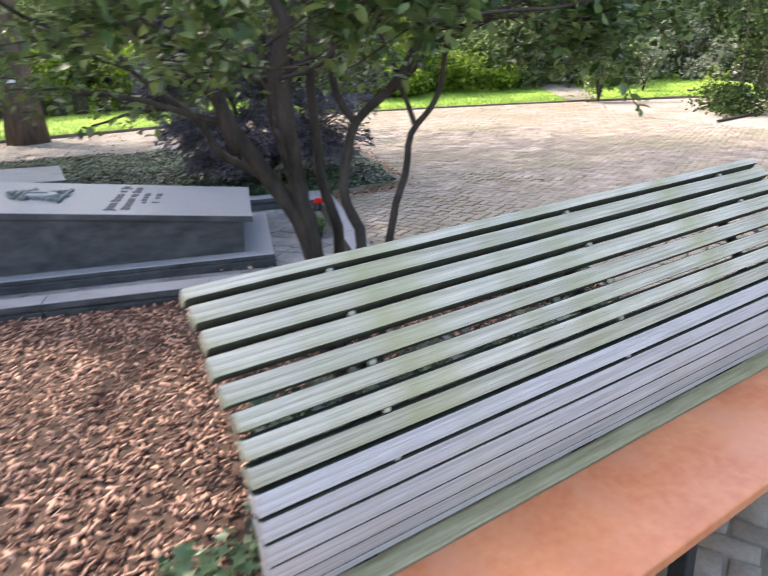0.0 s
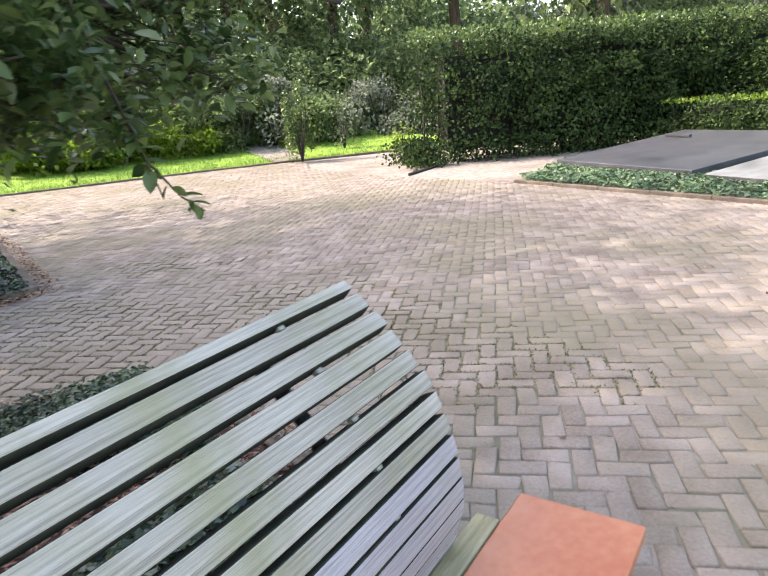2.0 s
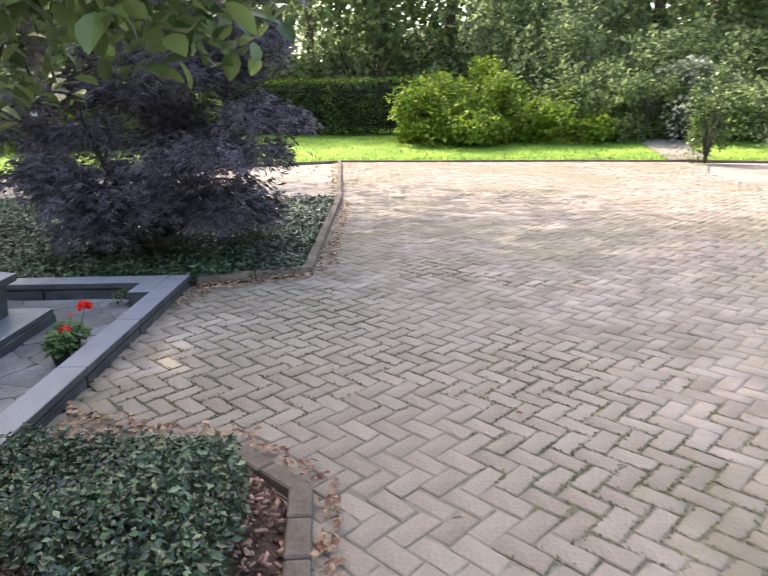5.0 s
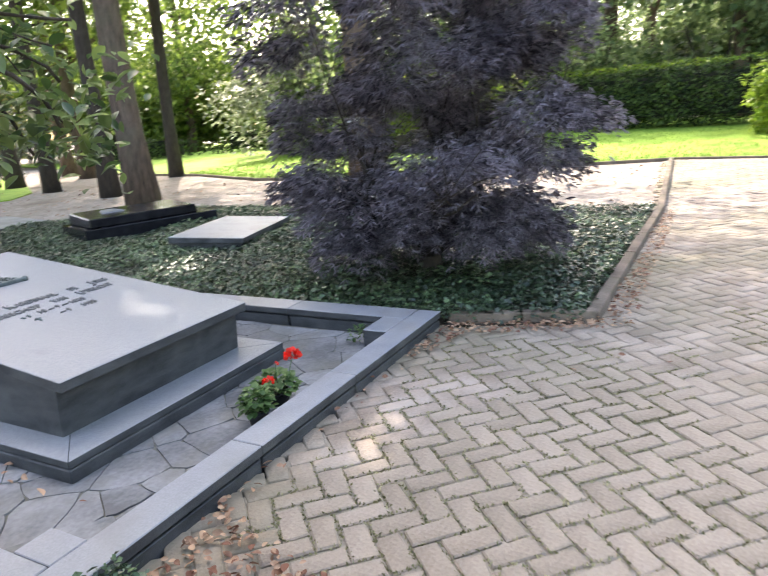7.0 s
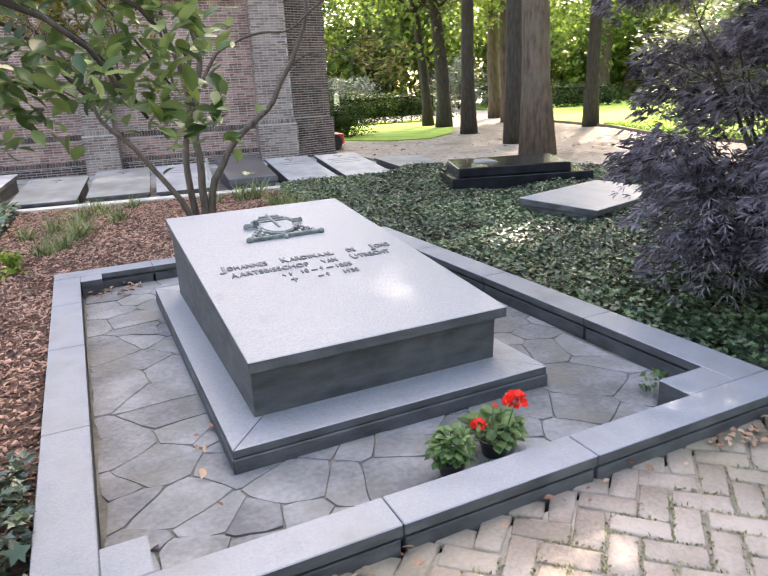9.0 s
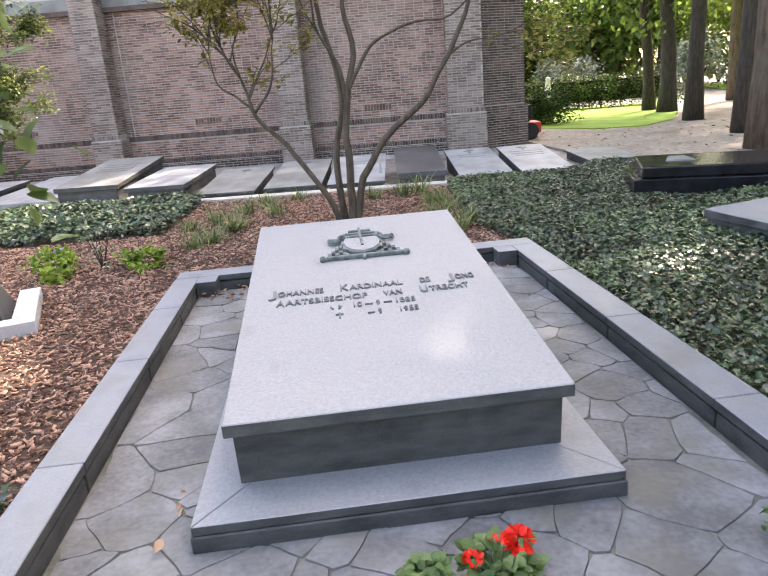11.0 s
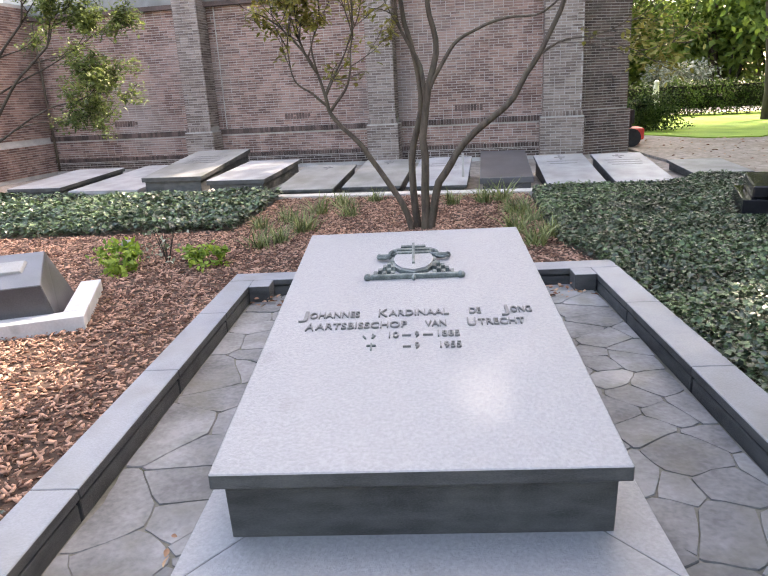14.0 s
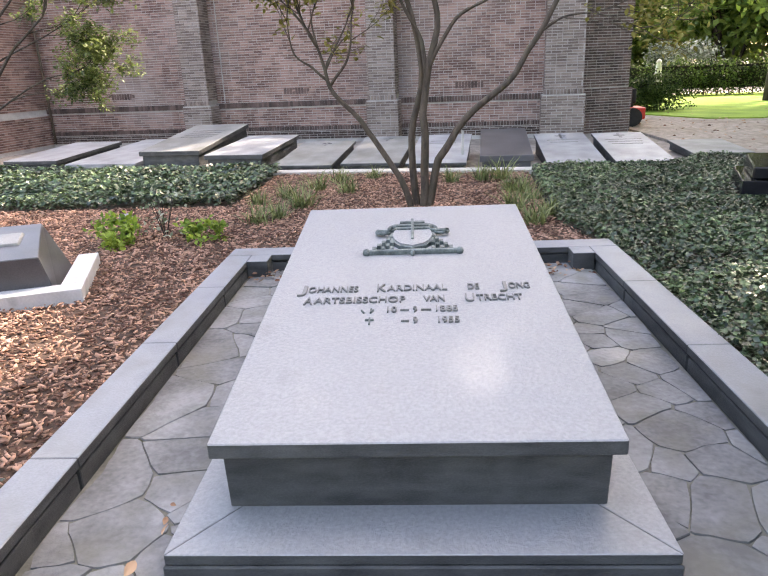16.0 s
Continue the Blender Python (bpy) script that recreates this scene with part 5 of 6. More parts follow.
sign = tagged(part("name_plate", box(-0.16, -0.006, -0.05, 0.16, 0.006, 0.05, 0.003), M_WHITE), "small white name plate fixed to a tree trunk", "sign")
sign.matrix_world = pose(17.16, 4.93, 1.42, 0, 0, -93)


def maple():
    """Low spreading maple with finely cut drooping purple foliage."""
    rng = random.Random(5)
    ob = empty("purple_maple", pose(9.25, -0.4, -0.02), "spreading Japanese maple with finely cut purple leaves", "tree")
    twigs = []
    for k in range(9):
        a = 2 * math.pi * k / 9 + rng.uniform(-0.2, 0.2)
        paths, ends = [], []
        limb(rng, (0.05 * math.cos(a), 0.05 * math.sin(a), 0.25), (math.cos(a), math.sin(a), rng.uniform(0.5, 1.6)), rng.uniform(0.7, 1.1), 0.04, 2, paths, ends, 0.35, 0.0, 3, 0.7)
        mesh_ob("branch", *tube(paths[:1], 8), M_BARK_DARK, ob, smooth=True)
        twigs.extend(paths[1:])
    tagged(mesh_ob("twig_growth", *tube(twigs, 5), M_BARK_DARK, ob), kind="stuff")
    mesh_ob("trunk", *tube([[((0, 0, -0.05), 0.11), ((0.02, 0, 0.2), 0.09), ((0.0, 0.03, 0.5), 0.07)]], 10), M_BARK_DARK, ob, smooth=True)
    # shelves of foliage, one above the other, that droop at their rims
    P, W = [], []
    for k in range(150):
        z = 0.42 + 3.6 * ((k * 0.618) % 1.0)
        rad = 1.42 * math.sqrt(max(0.05, 1 - ((z - 1.6) / 2.5) ** 2)) * (1.0 if z > 0.8 else 0.8)
        a, d = rng.uniform(0, 6.283), rad * math.sqrt(rng.uniform(0.1, 1.0))
        c = np.array((d * math.cos(a), d * math.sin(a), z))
        n = 350
        w = RNG.uniform(0, 2 * math.pi, n)
        rr = RNG.random(n) ** 0.6 * rng.uniform(0.25, 0.45)
        p = c + np.c_[rr * np.cos(w), rr * np.sin(w), -0.6 * rr ** 1.4 + RNG.normal(0, 0.07, n)]
        P.append(p)
        W.append(np.c_[np.cos(w) + 0.5 * math.cos(a), np.sin(w) + 0.5 * math.sin(a), RNG.normal(-0.35, 0.45, n)])
    P, W = np.concatenate(P), np.concatenate(W)
    ok = P[:, 2] > 0.12
    P, W = P[ok], W[ok]
    n = len(P)
    leaf_cloud("crown", P, W, rand_unit(n) * 0.6 + np.array((0, 0, 1.0)), RNG.uniform(0.05, 0.10, n), 0.85, FINGERS, M_MAPLE, ob)


maple()


def multi_stem(name, label, base, stems, leaf_n, leaf_size, material, bark, seed, shape=OVAL, depth=2, width=0.62, split=3, droop=-0.2, keep=None, thin=1.0, taper=0.55, more=False, crook=0.0, bare=False):
    rng = random.Random(seed)
    ob = empty(name, pose(*base), label, "tree")
    ends, twigs, base_thin = [], [], thin
    for pts, r in stems:
        n, paths, main = len(pts), [], []
        # smooth, slightly crooked course through the given points
        for i in range(n - 1):
            a, b = Vector(pts[i]), Vector(pts[i + 1])
            ta, tb = b - Vector(pts[max(i - 1, 0)]), Vector(pts[min(i + 2, n - 1)]) - a
            for k in range(4):
                s = k / 4
                p = a * (1 + 2 * s) * (1 - s) ** 2 + ta * 0.5 * s * (1 - s) ** 2 + b * s * s * (3 - 2 * s) - tb * 0.5 * s * s * (1 - s)
                main.append((p, r * (1 - taper * (i + s) / (n - 1))))
        main.append((Vector(pts[-1]), r * (1 - taper)))
        main = [(p + Vector(noise.noise_vector(p * 2.6)) * crook * min(1.0, max(p.z, 0) * 2), rr) for p, rr in main]
        pts = [main[4 * i][0] for i in range(n)]
        thin = 0.6 if r < 0.0245 and keep is clear_of_path else base_thin
        v = (Vector(pts[-1]) - Vector(pts[-2])).normalized()
        for k in range(3):
            w = (v + Vector((rng.uniform(-1, 1), rng.uniform(-1, 1), rng.uniform(-0.4, 0.5))) * 0.6).normalized()
            limb(rng, pts[-1], w, rng.uniform(0.6, 0.95) * thin, r * 0.42, depth, paths, ends, 0.4, 0.02, split, 0.8)
        for q in [pts[-2]] + ([pts[-2], pts[-3]] if more else []):
            w = (v + Vector((rng.uniform(-1, 1), rng.uniform(-1, 1), rng.uniform(-0.6, 0.3))) * 0.9).normalized()
            limb(rng, q, w, 0.7 * thin, r * 0.35, depth - 1, paths, ends, 0.4, 0.0, split, 0.8)
        if keep is not None and not bare:
            paths = [p for p in paths if keep(np.array([tuple(q) for q, rr in p])).all()]
        mesh_ob("stem", *tube([main], 9), bark, ob, smooth=True)
        twigs.extend(paths)
    tagged(mesh_ob("twig_growth", *tube(twigs, 6), bark, ob, smooth=True), kind="stuff")
    E = np.array([tuple(p) for p in ends])
    if keep is not None:
        E = E[keep(E)]
    pick = RNG.integers(0, len(E), leaf_n)
    P = E[pick] + RNG.normal(0, 0.055, (leaf_n, 3))
    leaf_cloud("crown", P, rand_unit(leaf_n) * np.array((1, 1, 0.5)) + np.array((0, 0, droop)), rand_unit(leaf_n) * 0.5 + np.array((0, 0, 1.0)), leaf_size * RNG.uniform(0.55, 1.2, leaf_n), width, shape, material, ob)
    return ob


def clear_of_path(E):
    """Where the shrub's twigs may hang: over the bed, clear of the tomb and of the walk."""
    x, y, z = E[:, 0] + 3.0, E[:, 1] - 0.45, E[:, 2]
    low = np.where(x < 3.55, -0.9 - 0.42 * (x - 1.13), np.where(x < 4.35, -2.45, -1.12))
    thinned = (x < 4.4) | (np.sin(x * 57 + y * 91 + z * 37) > -0.35)
    under = np.where(x > 4.4, 1.43, np.where((x < 3.7) & (y > -0.1), 1.3, 1.55))
    return (x < np.minimum(5.68, 5.0 - 0.67 * y)) & (y > low) & (z > under) & ((y > -2.0) | (z > 1.66)) & thinned


# broad-leaved shrub behind the bench
multi_stem("broad_leaved_shrub", "multi-stemmed shrub with large oval green leaves", (3.0, -0.45, -0.02), [
    ([(0.64, -0.02, 0.0), (0.67, 0.06, 0.6), (0.70, 0.22, 1.0), (0.69, 0.38, 1.35), (0.55, 0.8, 1.75), (0.45, 1.0, 2.1)], 0.058),
    ([(0.62, 0.0, 0.0), (0.66, 0.05, 0.6), (0.62, 0.1, 1.0), (0.52, 0.15, 1.5), (0.4, 0.2, 2.0), (0.3, 0.3, 2.4)], 0.050),
    ([(0.70, -0.06, 0.0), (0.75, -0.10, 0.6), (0.73, -0.05, 1.15), (0.66, 0.0, 1.8), (0.6, -0.1, 2.3)], 0.036),
    ([(0.42, -0.12, 0.0), (0.45, -0.19, 0.7), (0.58, -0.19, 1.0), (0.63, -0.22, 1.29), (0.55, -0.5, 1.62), (0.45, -0.8, 1.88), (0.6, -1.2, 2.02)], 0.032),
    ([(0.30, -0.2, 0.0), (0.34, -0.27, 0.72), (0.48, -0.43, 1.02), (0.54, -0.49, 1.29), (0.58, -0.60, 1.5), (0.62, -0.75, 1.85), (0.7, -0.95, 2.1)], 0.022),
    ([(0.54, -0.49, 1.27), (0.6, -0.42, 1.45), (0.66, -0.36, 1.75), (0.62, -0.3, 2.05)], 0.015),
    ([(0.63, -0.22, 1.27), (0.68, -0.12, 1.5), (0.72, -0.1, 1.85), (0.68, -0.1, 2.2)], 0.022),
    ([(0.68, 0.03, 0.0), (0.72, 0.08, 0.8), (0.8, 0.1, 1.5), (1.3, 0.0, 1.95), (1.55, -0.3, 2.15)], 0.030),
    ([(0.69, 0.33, 1.2), (0.5, 0.55, 1.5), (0.2, 0.75, 1.8), (-0.1, 1.1, 2.0), (0.3, 1.4, 2.2)], 0.026),
    ([(0.70, 0.25, 1.05), (0.85, 0.5, 1.3), (0.95, 0.85, 1.6), (0.9, 1.2, 1.9)], 0.024),
    ([(0.8, 0.1, 1.5), (1.1, 0.1, 1.75), (1.6, 0.15, 1.85), (2.1, 0.15, 1.7), (2.35, 0.1, 1.5)], 0.014),
    ([(0.8, 0.1, 1.5), (1.25, 0.15, 1.9), (1.8, 0.35, 2.05), (2.1, 0.5, 1.95)], 0.014),
    ([(0.60, -0.35, 1.45), (0.5, -0.6, 1.68), (0.45, -1.05, 1.95), (0.6, -1.5, 2.0), (0.8, -1.8, 1.95)], 0.013),
    ([(0.60, -0.35, 1.45), (0.4, -0.65, 1.66), (0.2, -1.1, 1.88), (0.15, -1.6, 1.9), (0.05, -2.0, 1.82)], 0.013),
    ([(0.52, 0.15, 1.5), (0.3, -0.1, 1.65), (-0.1, -0.7, 1.75), (-0.2, -1.15, 1.8)], 0.011),
    ([(0.62, 0.1, 1.0), (0.4, 0.2, 1.3), (0.05, 0.25, 1.5), (-0.3, 0.3, 1.58)], 0.014),
    ([(1.3, 0.0, 1.95), (1.65, 0.0, 2.0), (2.1, 0.0, 1.95), (2.4, -0.05, 1.8)], 0.012),
    ([(1.25, 0.15, 1.9), (1.6, 0.35, 1.75), (1.9, 0.5, 1.55), (2.05, 0.6, 1.4)], 0.011),
    ([(1.3, 0.0, 1.95), (1.7, -0.2, 2.0), (2.1, -0.35, 1.85), (2.4, -0.4, 1.6)], 0.012),
    ([(1.3, 0.0, 1.95), (1.65, -0.3, 1.9), (2.1, -0.5, 1.7), (2.35, -0.55, 1.45)], 0.012),
    ([(1.6, 0.15, 1.85), (1.95, -0.05, 1.8), (2.2, -0.25, 1.65), (2.4, -0.3, 1.4)], 0.011),
    ([(1.6, 0.15, 1.85), (1.9, -0.1, 1.95), (2.2, -0.3, 1.95), (2.45, -0.45, 1.85)], 0.011),
    ([(1.3, 0.0, 1.95), (1.5, -0.3, 1.85), (1.75, -0.5, 1.65), (1.95, -0.5, 1.4)], 0.011),
    ([(0.6, -1.5, 2.0), (0.85, -1.65, 2.0), (1.05, -1.8, 1.95), (1.2, -1.9, 1.85)], 0.010),
    ([(0.45, -1.05, 1.95), (0.8, -1.35, 1.95), (1.1, -1.5, 1.88), (1.3, -1.6, 1.78)], 0.011),
    ([(0.45, -1.05, 1.95), (0.75, -1.5, 1.9), (1.0, -1.65, 1.82), (1.25, -1.8, 1.75)], 0.011),
    ([(0.52, 0.15, 1.5), (0.45, -0.1, 1.75), (0.4, -0.3, 1.9), (0.5, -0.7, 2.05)], 0.013),
    ([(0.45, -0.8, 1.88), (0.6, -1.15, 1.92), (0.68, -1.45, 1.84), (0.72, -1.7, 1.72)], 0.011),
    ([(0.6, -1.2, 2.0), (0.45, -1.3, 1.9), (0.38, -1.42, 1.72)], 0.010),
    ([(0.6, -1.2, 2.0), (0.85, -1.45, 1.95), (0.95, -1.75, 1.82)], 0.010),
    ([(0.5, -0.6, 1.68), (0.35, -0.85, 1.72), (0.3, -1.1, 1.68), (0.28, -1.3, 1.62)], 0.010),
], 27000, 0.060, M_SHRUB, M_BARK_DARK, 21, OVAL, 2, 0.62, 3, -0.25, clear_of_path, more=True, crook=0.10)
# low hanging twig
twig = empty("hanging_twig", pose(3.26, -1.94, 1.30), "thin hanging twig with small green leaves", "twig")
mesh_ob("stem", *tube([[((-0.1, 0.25, 0.75), 0.006), ((-0.05, 0.14, 0.4), 0.005), ((-0.01, 0.05, 0.14), 0.004), ((0.05, -0.05, 0.02), 0.003), ((0.09, -0.13, -0.04), 0.002)], [((-0.01, 0.05, 0.14), 0.003), ((0.0, 0.02, 0.03), 0.002)]], 6), M_BARK_DARK, twig)
n = 60
tt = np.sort(RNG.random(n) ** 0.8)
spine = np.c_[np.interp(tt, (0, 0.5, 0.85, 1), (-0.1, -0.05, 0.0, 0.09)), np.interp(tt, (0, 0.5, 0.85, 1), (0.25, 0.14, 0.04, -0.13)), np.interp(tt, (0, 0.5, 0.85, 1), (0.75, 0.4, 0.1, -0.04))]
leaf_cloud("leaves", spine, rand_unit(n) + np.array((0, 0, -0.6)), rand_unit(n) * 0.5 + np.array((0, 0, 0.6)), RNG.uniform(0.04, 0.075, n), 0.6, OVAL, M_SHRUB, twig)

# sparse little tree behind the tomb
multi_stem("little_tree", "sparse multi-stemmed little tree with olive leaves", (6.42, 5.3, 0.0), [
    ([(-0.08, 0.0, -0.05), (-0.2, 0.0, 0.35), (-0.55, 0.05, 0.85), (-0.88, 0.1, 1.25), (-0.95, 0.1, 1.5), (-1.05, 0.12, 1.75)], 0.040),
    ([(-0.02, 0.05, -0.05), (-0.07, 0.1, 0.6), (0.03, 0.1, 1.3), (-0.05, 0.1, 2.0), (-0.18, 0.1, 2.8), (-0.2, 0.1, 3.3)], 0.046),
    ([(0.05, 0.0, -0.05), (0.08, 0.0, 0.6), (0.1, 0.0, 1.4), (0.22, 0.0, 2.0), (0.14, 0.0, 2.5), (0.3, 0.0, 3.2)], 0.052),
    ([(0.1, 0.0, 1.35), (0.02, 0.02, 1.75), (-0.12, 0.05, 2.1), (-0.2, 0.05, 2.6)], 0.028),
    ([(0.1, 0.0, 1.45), (0.3, -0.03, 1.8), (0.55, -0.05, 2.05), (0.95, -0.05, 2.15), (1.3, -0.05, 2.2), (1.7, -0.1, 2.5)], 0.024),
    ([(0.1, 0.0, -0.05), (0.22, 0.0, 0.5), (0.5, 0.0, 0.95), (0.95, 0.02, 1.3), (1.25, 0.04, 1.75), (1.5, 0.05, 2.2), (1.6, 0.1, 2.7), (1.85, 0.1, 3.2)], 0.048),
    ([(1.3, 0.04, 1.82), (1.5, 0.0, 1.92), (1.75, -0.05, 1.95)], 0.018),
    ([(-0.9, 0.1, 1.35), (-0.75, 0.05, 1.55), (-0.7, 0.0, 1.8), (-0.62, 0.0, 2.1)], 0.018),
    ([(-0.95, 0.1, 1.5), (-0.85, 0.15, 1.75), (-0.7, 0.15, 2.0), (-0.6, 0.1, 2.2)], 0.014),
    ([(-1.05, 0.12, 1.75), (-1.1, 0.1, 2.0), (-1.0, 0.1, 2.25)], 0.013),
    ([(-0.93, 0.1, 1.4), (-1.1, 0.08, 1.55), (-1.3, 0.05, 1.7), (-1.35, 0.05, 2.0)], 0.016),
], 6500, 0.078, M_AUTUMN, M_BARK_PALE, 9, OVAL, 2, 0.55, 3, -0.1, lambda E: (E[:, 2] > 1.3) & ((np.abs(E[:, 0] + 0.95) < 0.75) | ((E[:, 2] > 2.6) & (np.sin(E[:, 0] * 7) > 0.6)) | ((E[:, 0] > 0.95) & (E[:, 2] < 2.1) & (np.sin(E[:, 0] * 9) > 0.3))), 0.75, taper=0.68, crook=0.05, bare=True)
multi_stem("green_tree", "small leafy tree before the church corner", (0.1, 7.2, 0.0), [
    ([(0, 0, -0.05), (0.05, 0.0, 0.8), (0.3, -0.1, 1.6), (0.8, -0.2, 2.2), (1.2, -0.2, 2.6)], 0.030),
    ([(0, 0.05, -0.05), (0.0, 0.1, 1.0), (0.1, 0.2, 2.0), (0.4, 0.2, 2.8), (0.6, 0.1, 3.2)], 0.030),
    ([(0.05, 0, -0.05), (0.3, -0.1, 1.0), (0.9, -0.2, 1.8), (1.3, -0.3, 2.1), (1.55, -0.3, 2.3)], 0.025),
    ([(0.3, -0.1, 1.0), (0.9, -0.1, 1.35), (1.35, -0.1, 1.55), (1.7, -0.1, 1.6)], 0.015),
    ([(0.3, -0.1, 1.6), (0.9, 0.0, 1.9), (1.4, 0.0, 2.1), (1.8, 0.0, 2.3)], 0.015),
    ([(0.05, 0.0, 0.8), (0.5, 0.1, 1.2), (0.95, 0.1, 1.35), (1.25, 0.1, 1.35)], 0.013),
    ([(-0.05, 0, -0.05), (-0.2, 0.1, 1.0), (-0.5, 0.1, 2.0), (-0.7, 0.1, 2.8), (-0.8, 0.1, 3.2)], 0.025),
], 15000, 0.058, M_OLIVE, M_BARK_DARK, 33, OVAL, 2, 0.6, 3, -0.2, lambda E: E[:, 2] > 1.12, 0.7)


def tuft(x, y, h, n, material, label, name="sedge_tuft", spread=0.5):
    a = RNG.uniform(0, 2 * math.pi, n)
    pts = np.c_[x + 0.05 * RNG.normal(size=n), y + 0.05 * RNG.normal(size=n), np.zeros(n) + 0.005]
    way = np.c_[spread * np.cos(a) * RNG.random(n), spread * np.sin(a) * RNG.random(n), np.ones(n)]
    ob = leaf_cloud(name, pts, way, np.c_[-np.cos(a), -np.sin(a), np.zeros(n) + 0.2], h * RNG.uniform(0.6, 1.15, n), 0.045, BLADE, material)
    return tagged(ob, label, "grass tuft", "tufts in the mulch")


rng = random.Random(8)
for x, y in ((4.55, 5.6), (4.75, 6.1), (5.0, 6.6), (5.35, 7.1), (5.85, 7.3), (4.95, 5.0), (4.75, 4.6), (5.15, 5.5), (6.95, 6.8), (7.25, 6.9), (7.55, 6.9), (7.5, 6.1), (7.6, 5.5), (7.35, 5.0), (7.65, 4.7), (7.45, 4.4), (7.75, 5.9), (5.45, 6.2)):
    tuft(x + rng.uniform(-0.1, 0.1), y + rng.uniform(-0.1, 0.1), rng.uniform(0.24, 0.38), 80, M_TUFT, "tuft of olive sedge growing in the mulch", spread=1.5)


def bush(x, y, z, r, h, n, size, material, label, name="shrub", category="shrub", lumps=12, group="", shape=DIAMOND, width=0.7):
    ob = empty(name, pose(x, y, z), label, category, group)
    pts, q = lumpy(n, (0, 0, h * 0.5), (r, r, h * 0.55), lumps, 0.5, 0.45)
    ok = pts[:, 2] > 0.01
    pts, q = pts[ok], q[ok]
    m = len(pts)
    leaf_cloud("foliage", pts, q + rand_unit(m) * 0.6, rand_unit(m) * 0.6 + np.array((0, 0, 1.0)), size * RNG.uniform(0.6, 1.3, m), width, shape, material, ob)
    rr = random.Random(int(x * 13 + y))
    st = []
    for k in range(6):
        a = 6.283 * k / 6 + rr.uniform(-0.3, 0.3)
        st.append([((0, 0, -0.03), 0.012 * h + (0.004 if h > 0.7 else -0.001)), ((r * 0.25 * math.cos(a), r * 0.25 * math.sin(a), h * 0.35), 0.009 * h + (0.003 if h > 0.7 else -0.001)), ((r * 0.5 * math.cos(a), r * 0.5 * math.sin(a), h * 0.7), 0.004 * h + (0.002 if h > 0.7 else 0.0005))])
    for path in st:
        mesh_ob("stem", *tube([path], 5), M_BARK_DARK, ob)
    return ob


bush(3.55, 3.95, 0.0, 0.26, 0.26, 420, 0.06, M_YELLOWGREEN, "small bright green plant in the mulch", "small_plant", "plant")
bush(4.35, 3.98, 0.0, 0.22, 0.22, 300, 0.06, M_YELLOWGREEN, "small yellow-green plant in the mulch", "small_plant", "plant")
bush(7.53, -0.62, -0.02, 0.09, 0.12, 60, 0.035, M_GERANIUM, "small green weed in the corner of the flagstones", "weed", "weed")
bush(3.9, 4.25, 0.0, 0.25, 0.55, 90, 0.05, M_PALE, "thin twiggy seedling in the mulch", "small_plant", "plant")
post = empty("grave_lamp_post", pose(3.55, 4.2, -0.02), "short dark green post with a pale cap", "post")
part("shaft", cyl(0.045, 0.045, 0.2, 14), M_IVY, post)
part("cap", cyl(0.075, 0.06, 0.07, 16, (0, 0, 0.2), 0.008), M_GRANITE_MID, post, "pale cap")


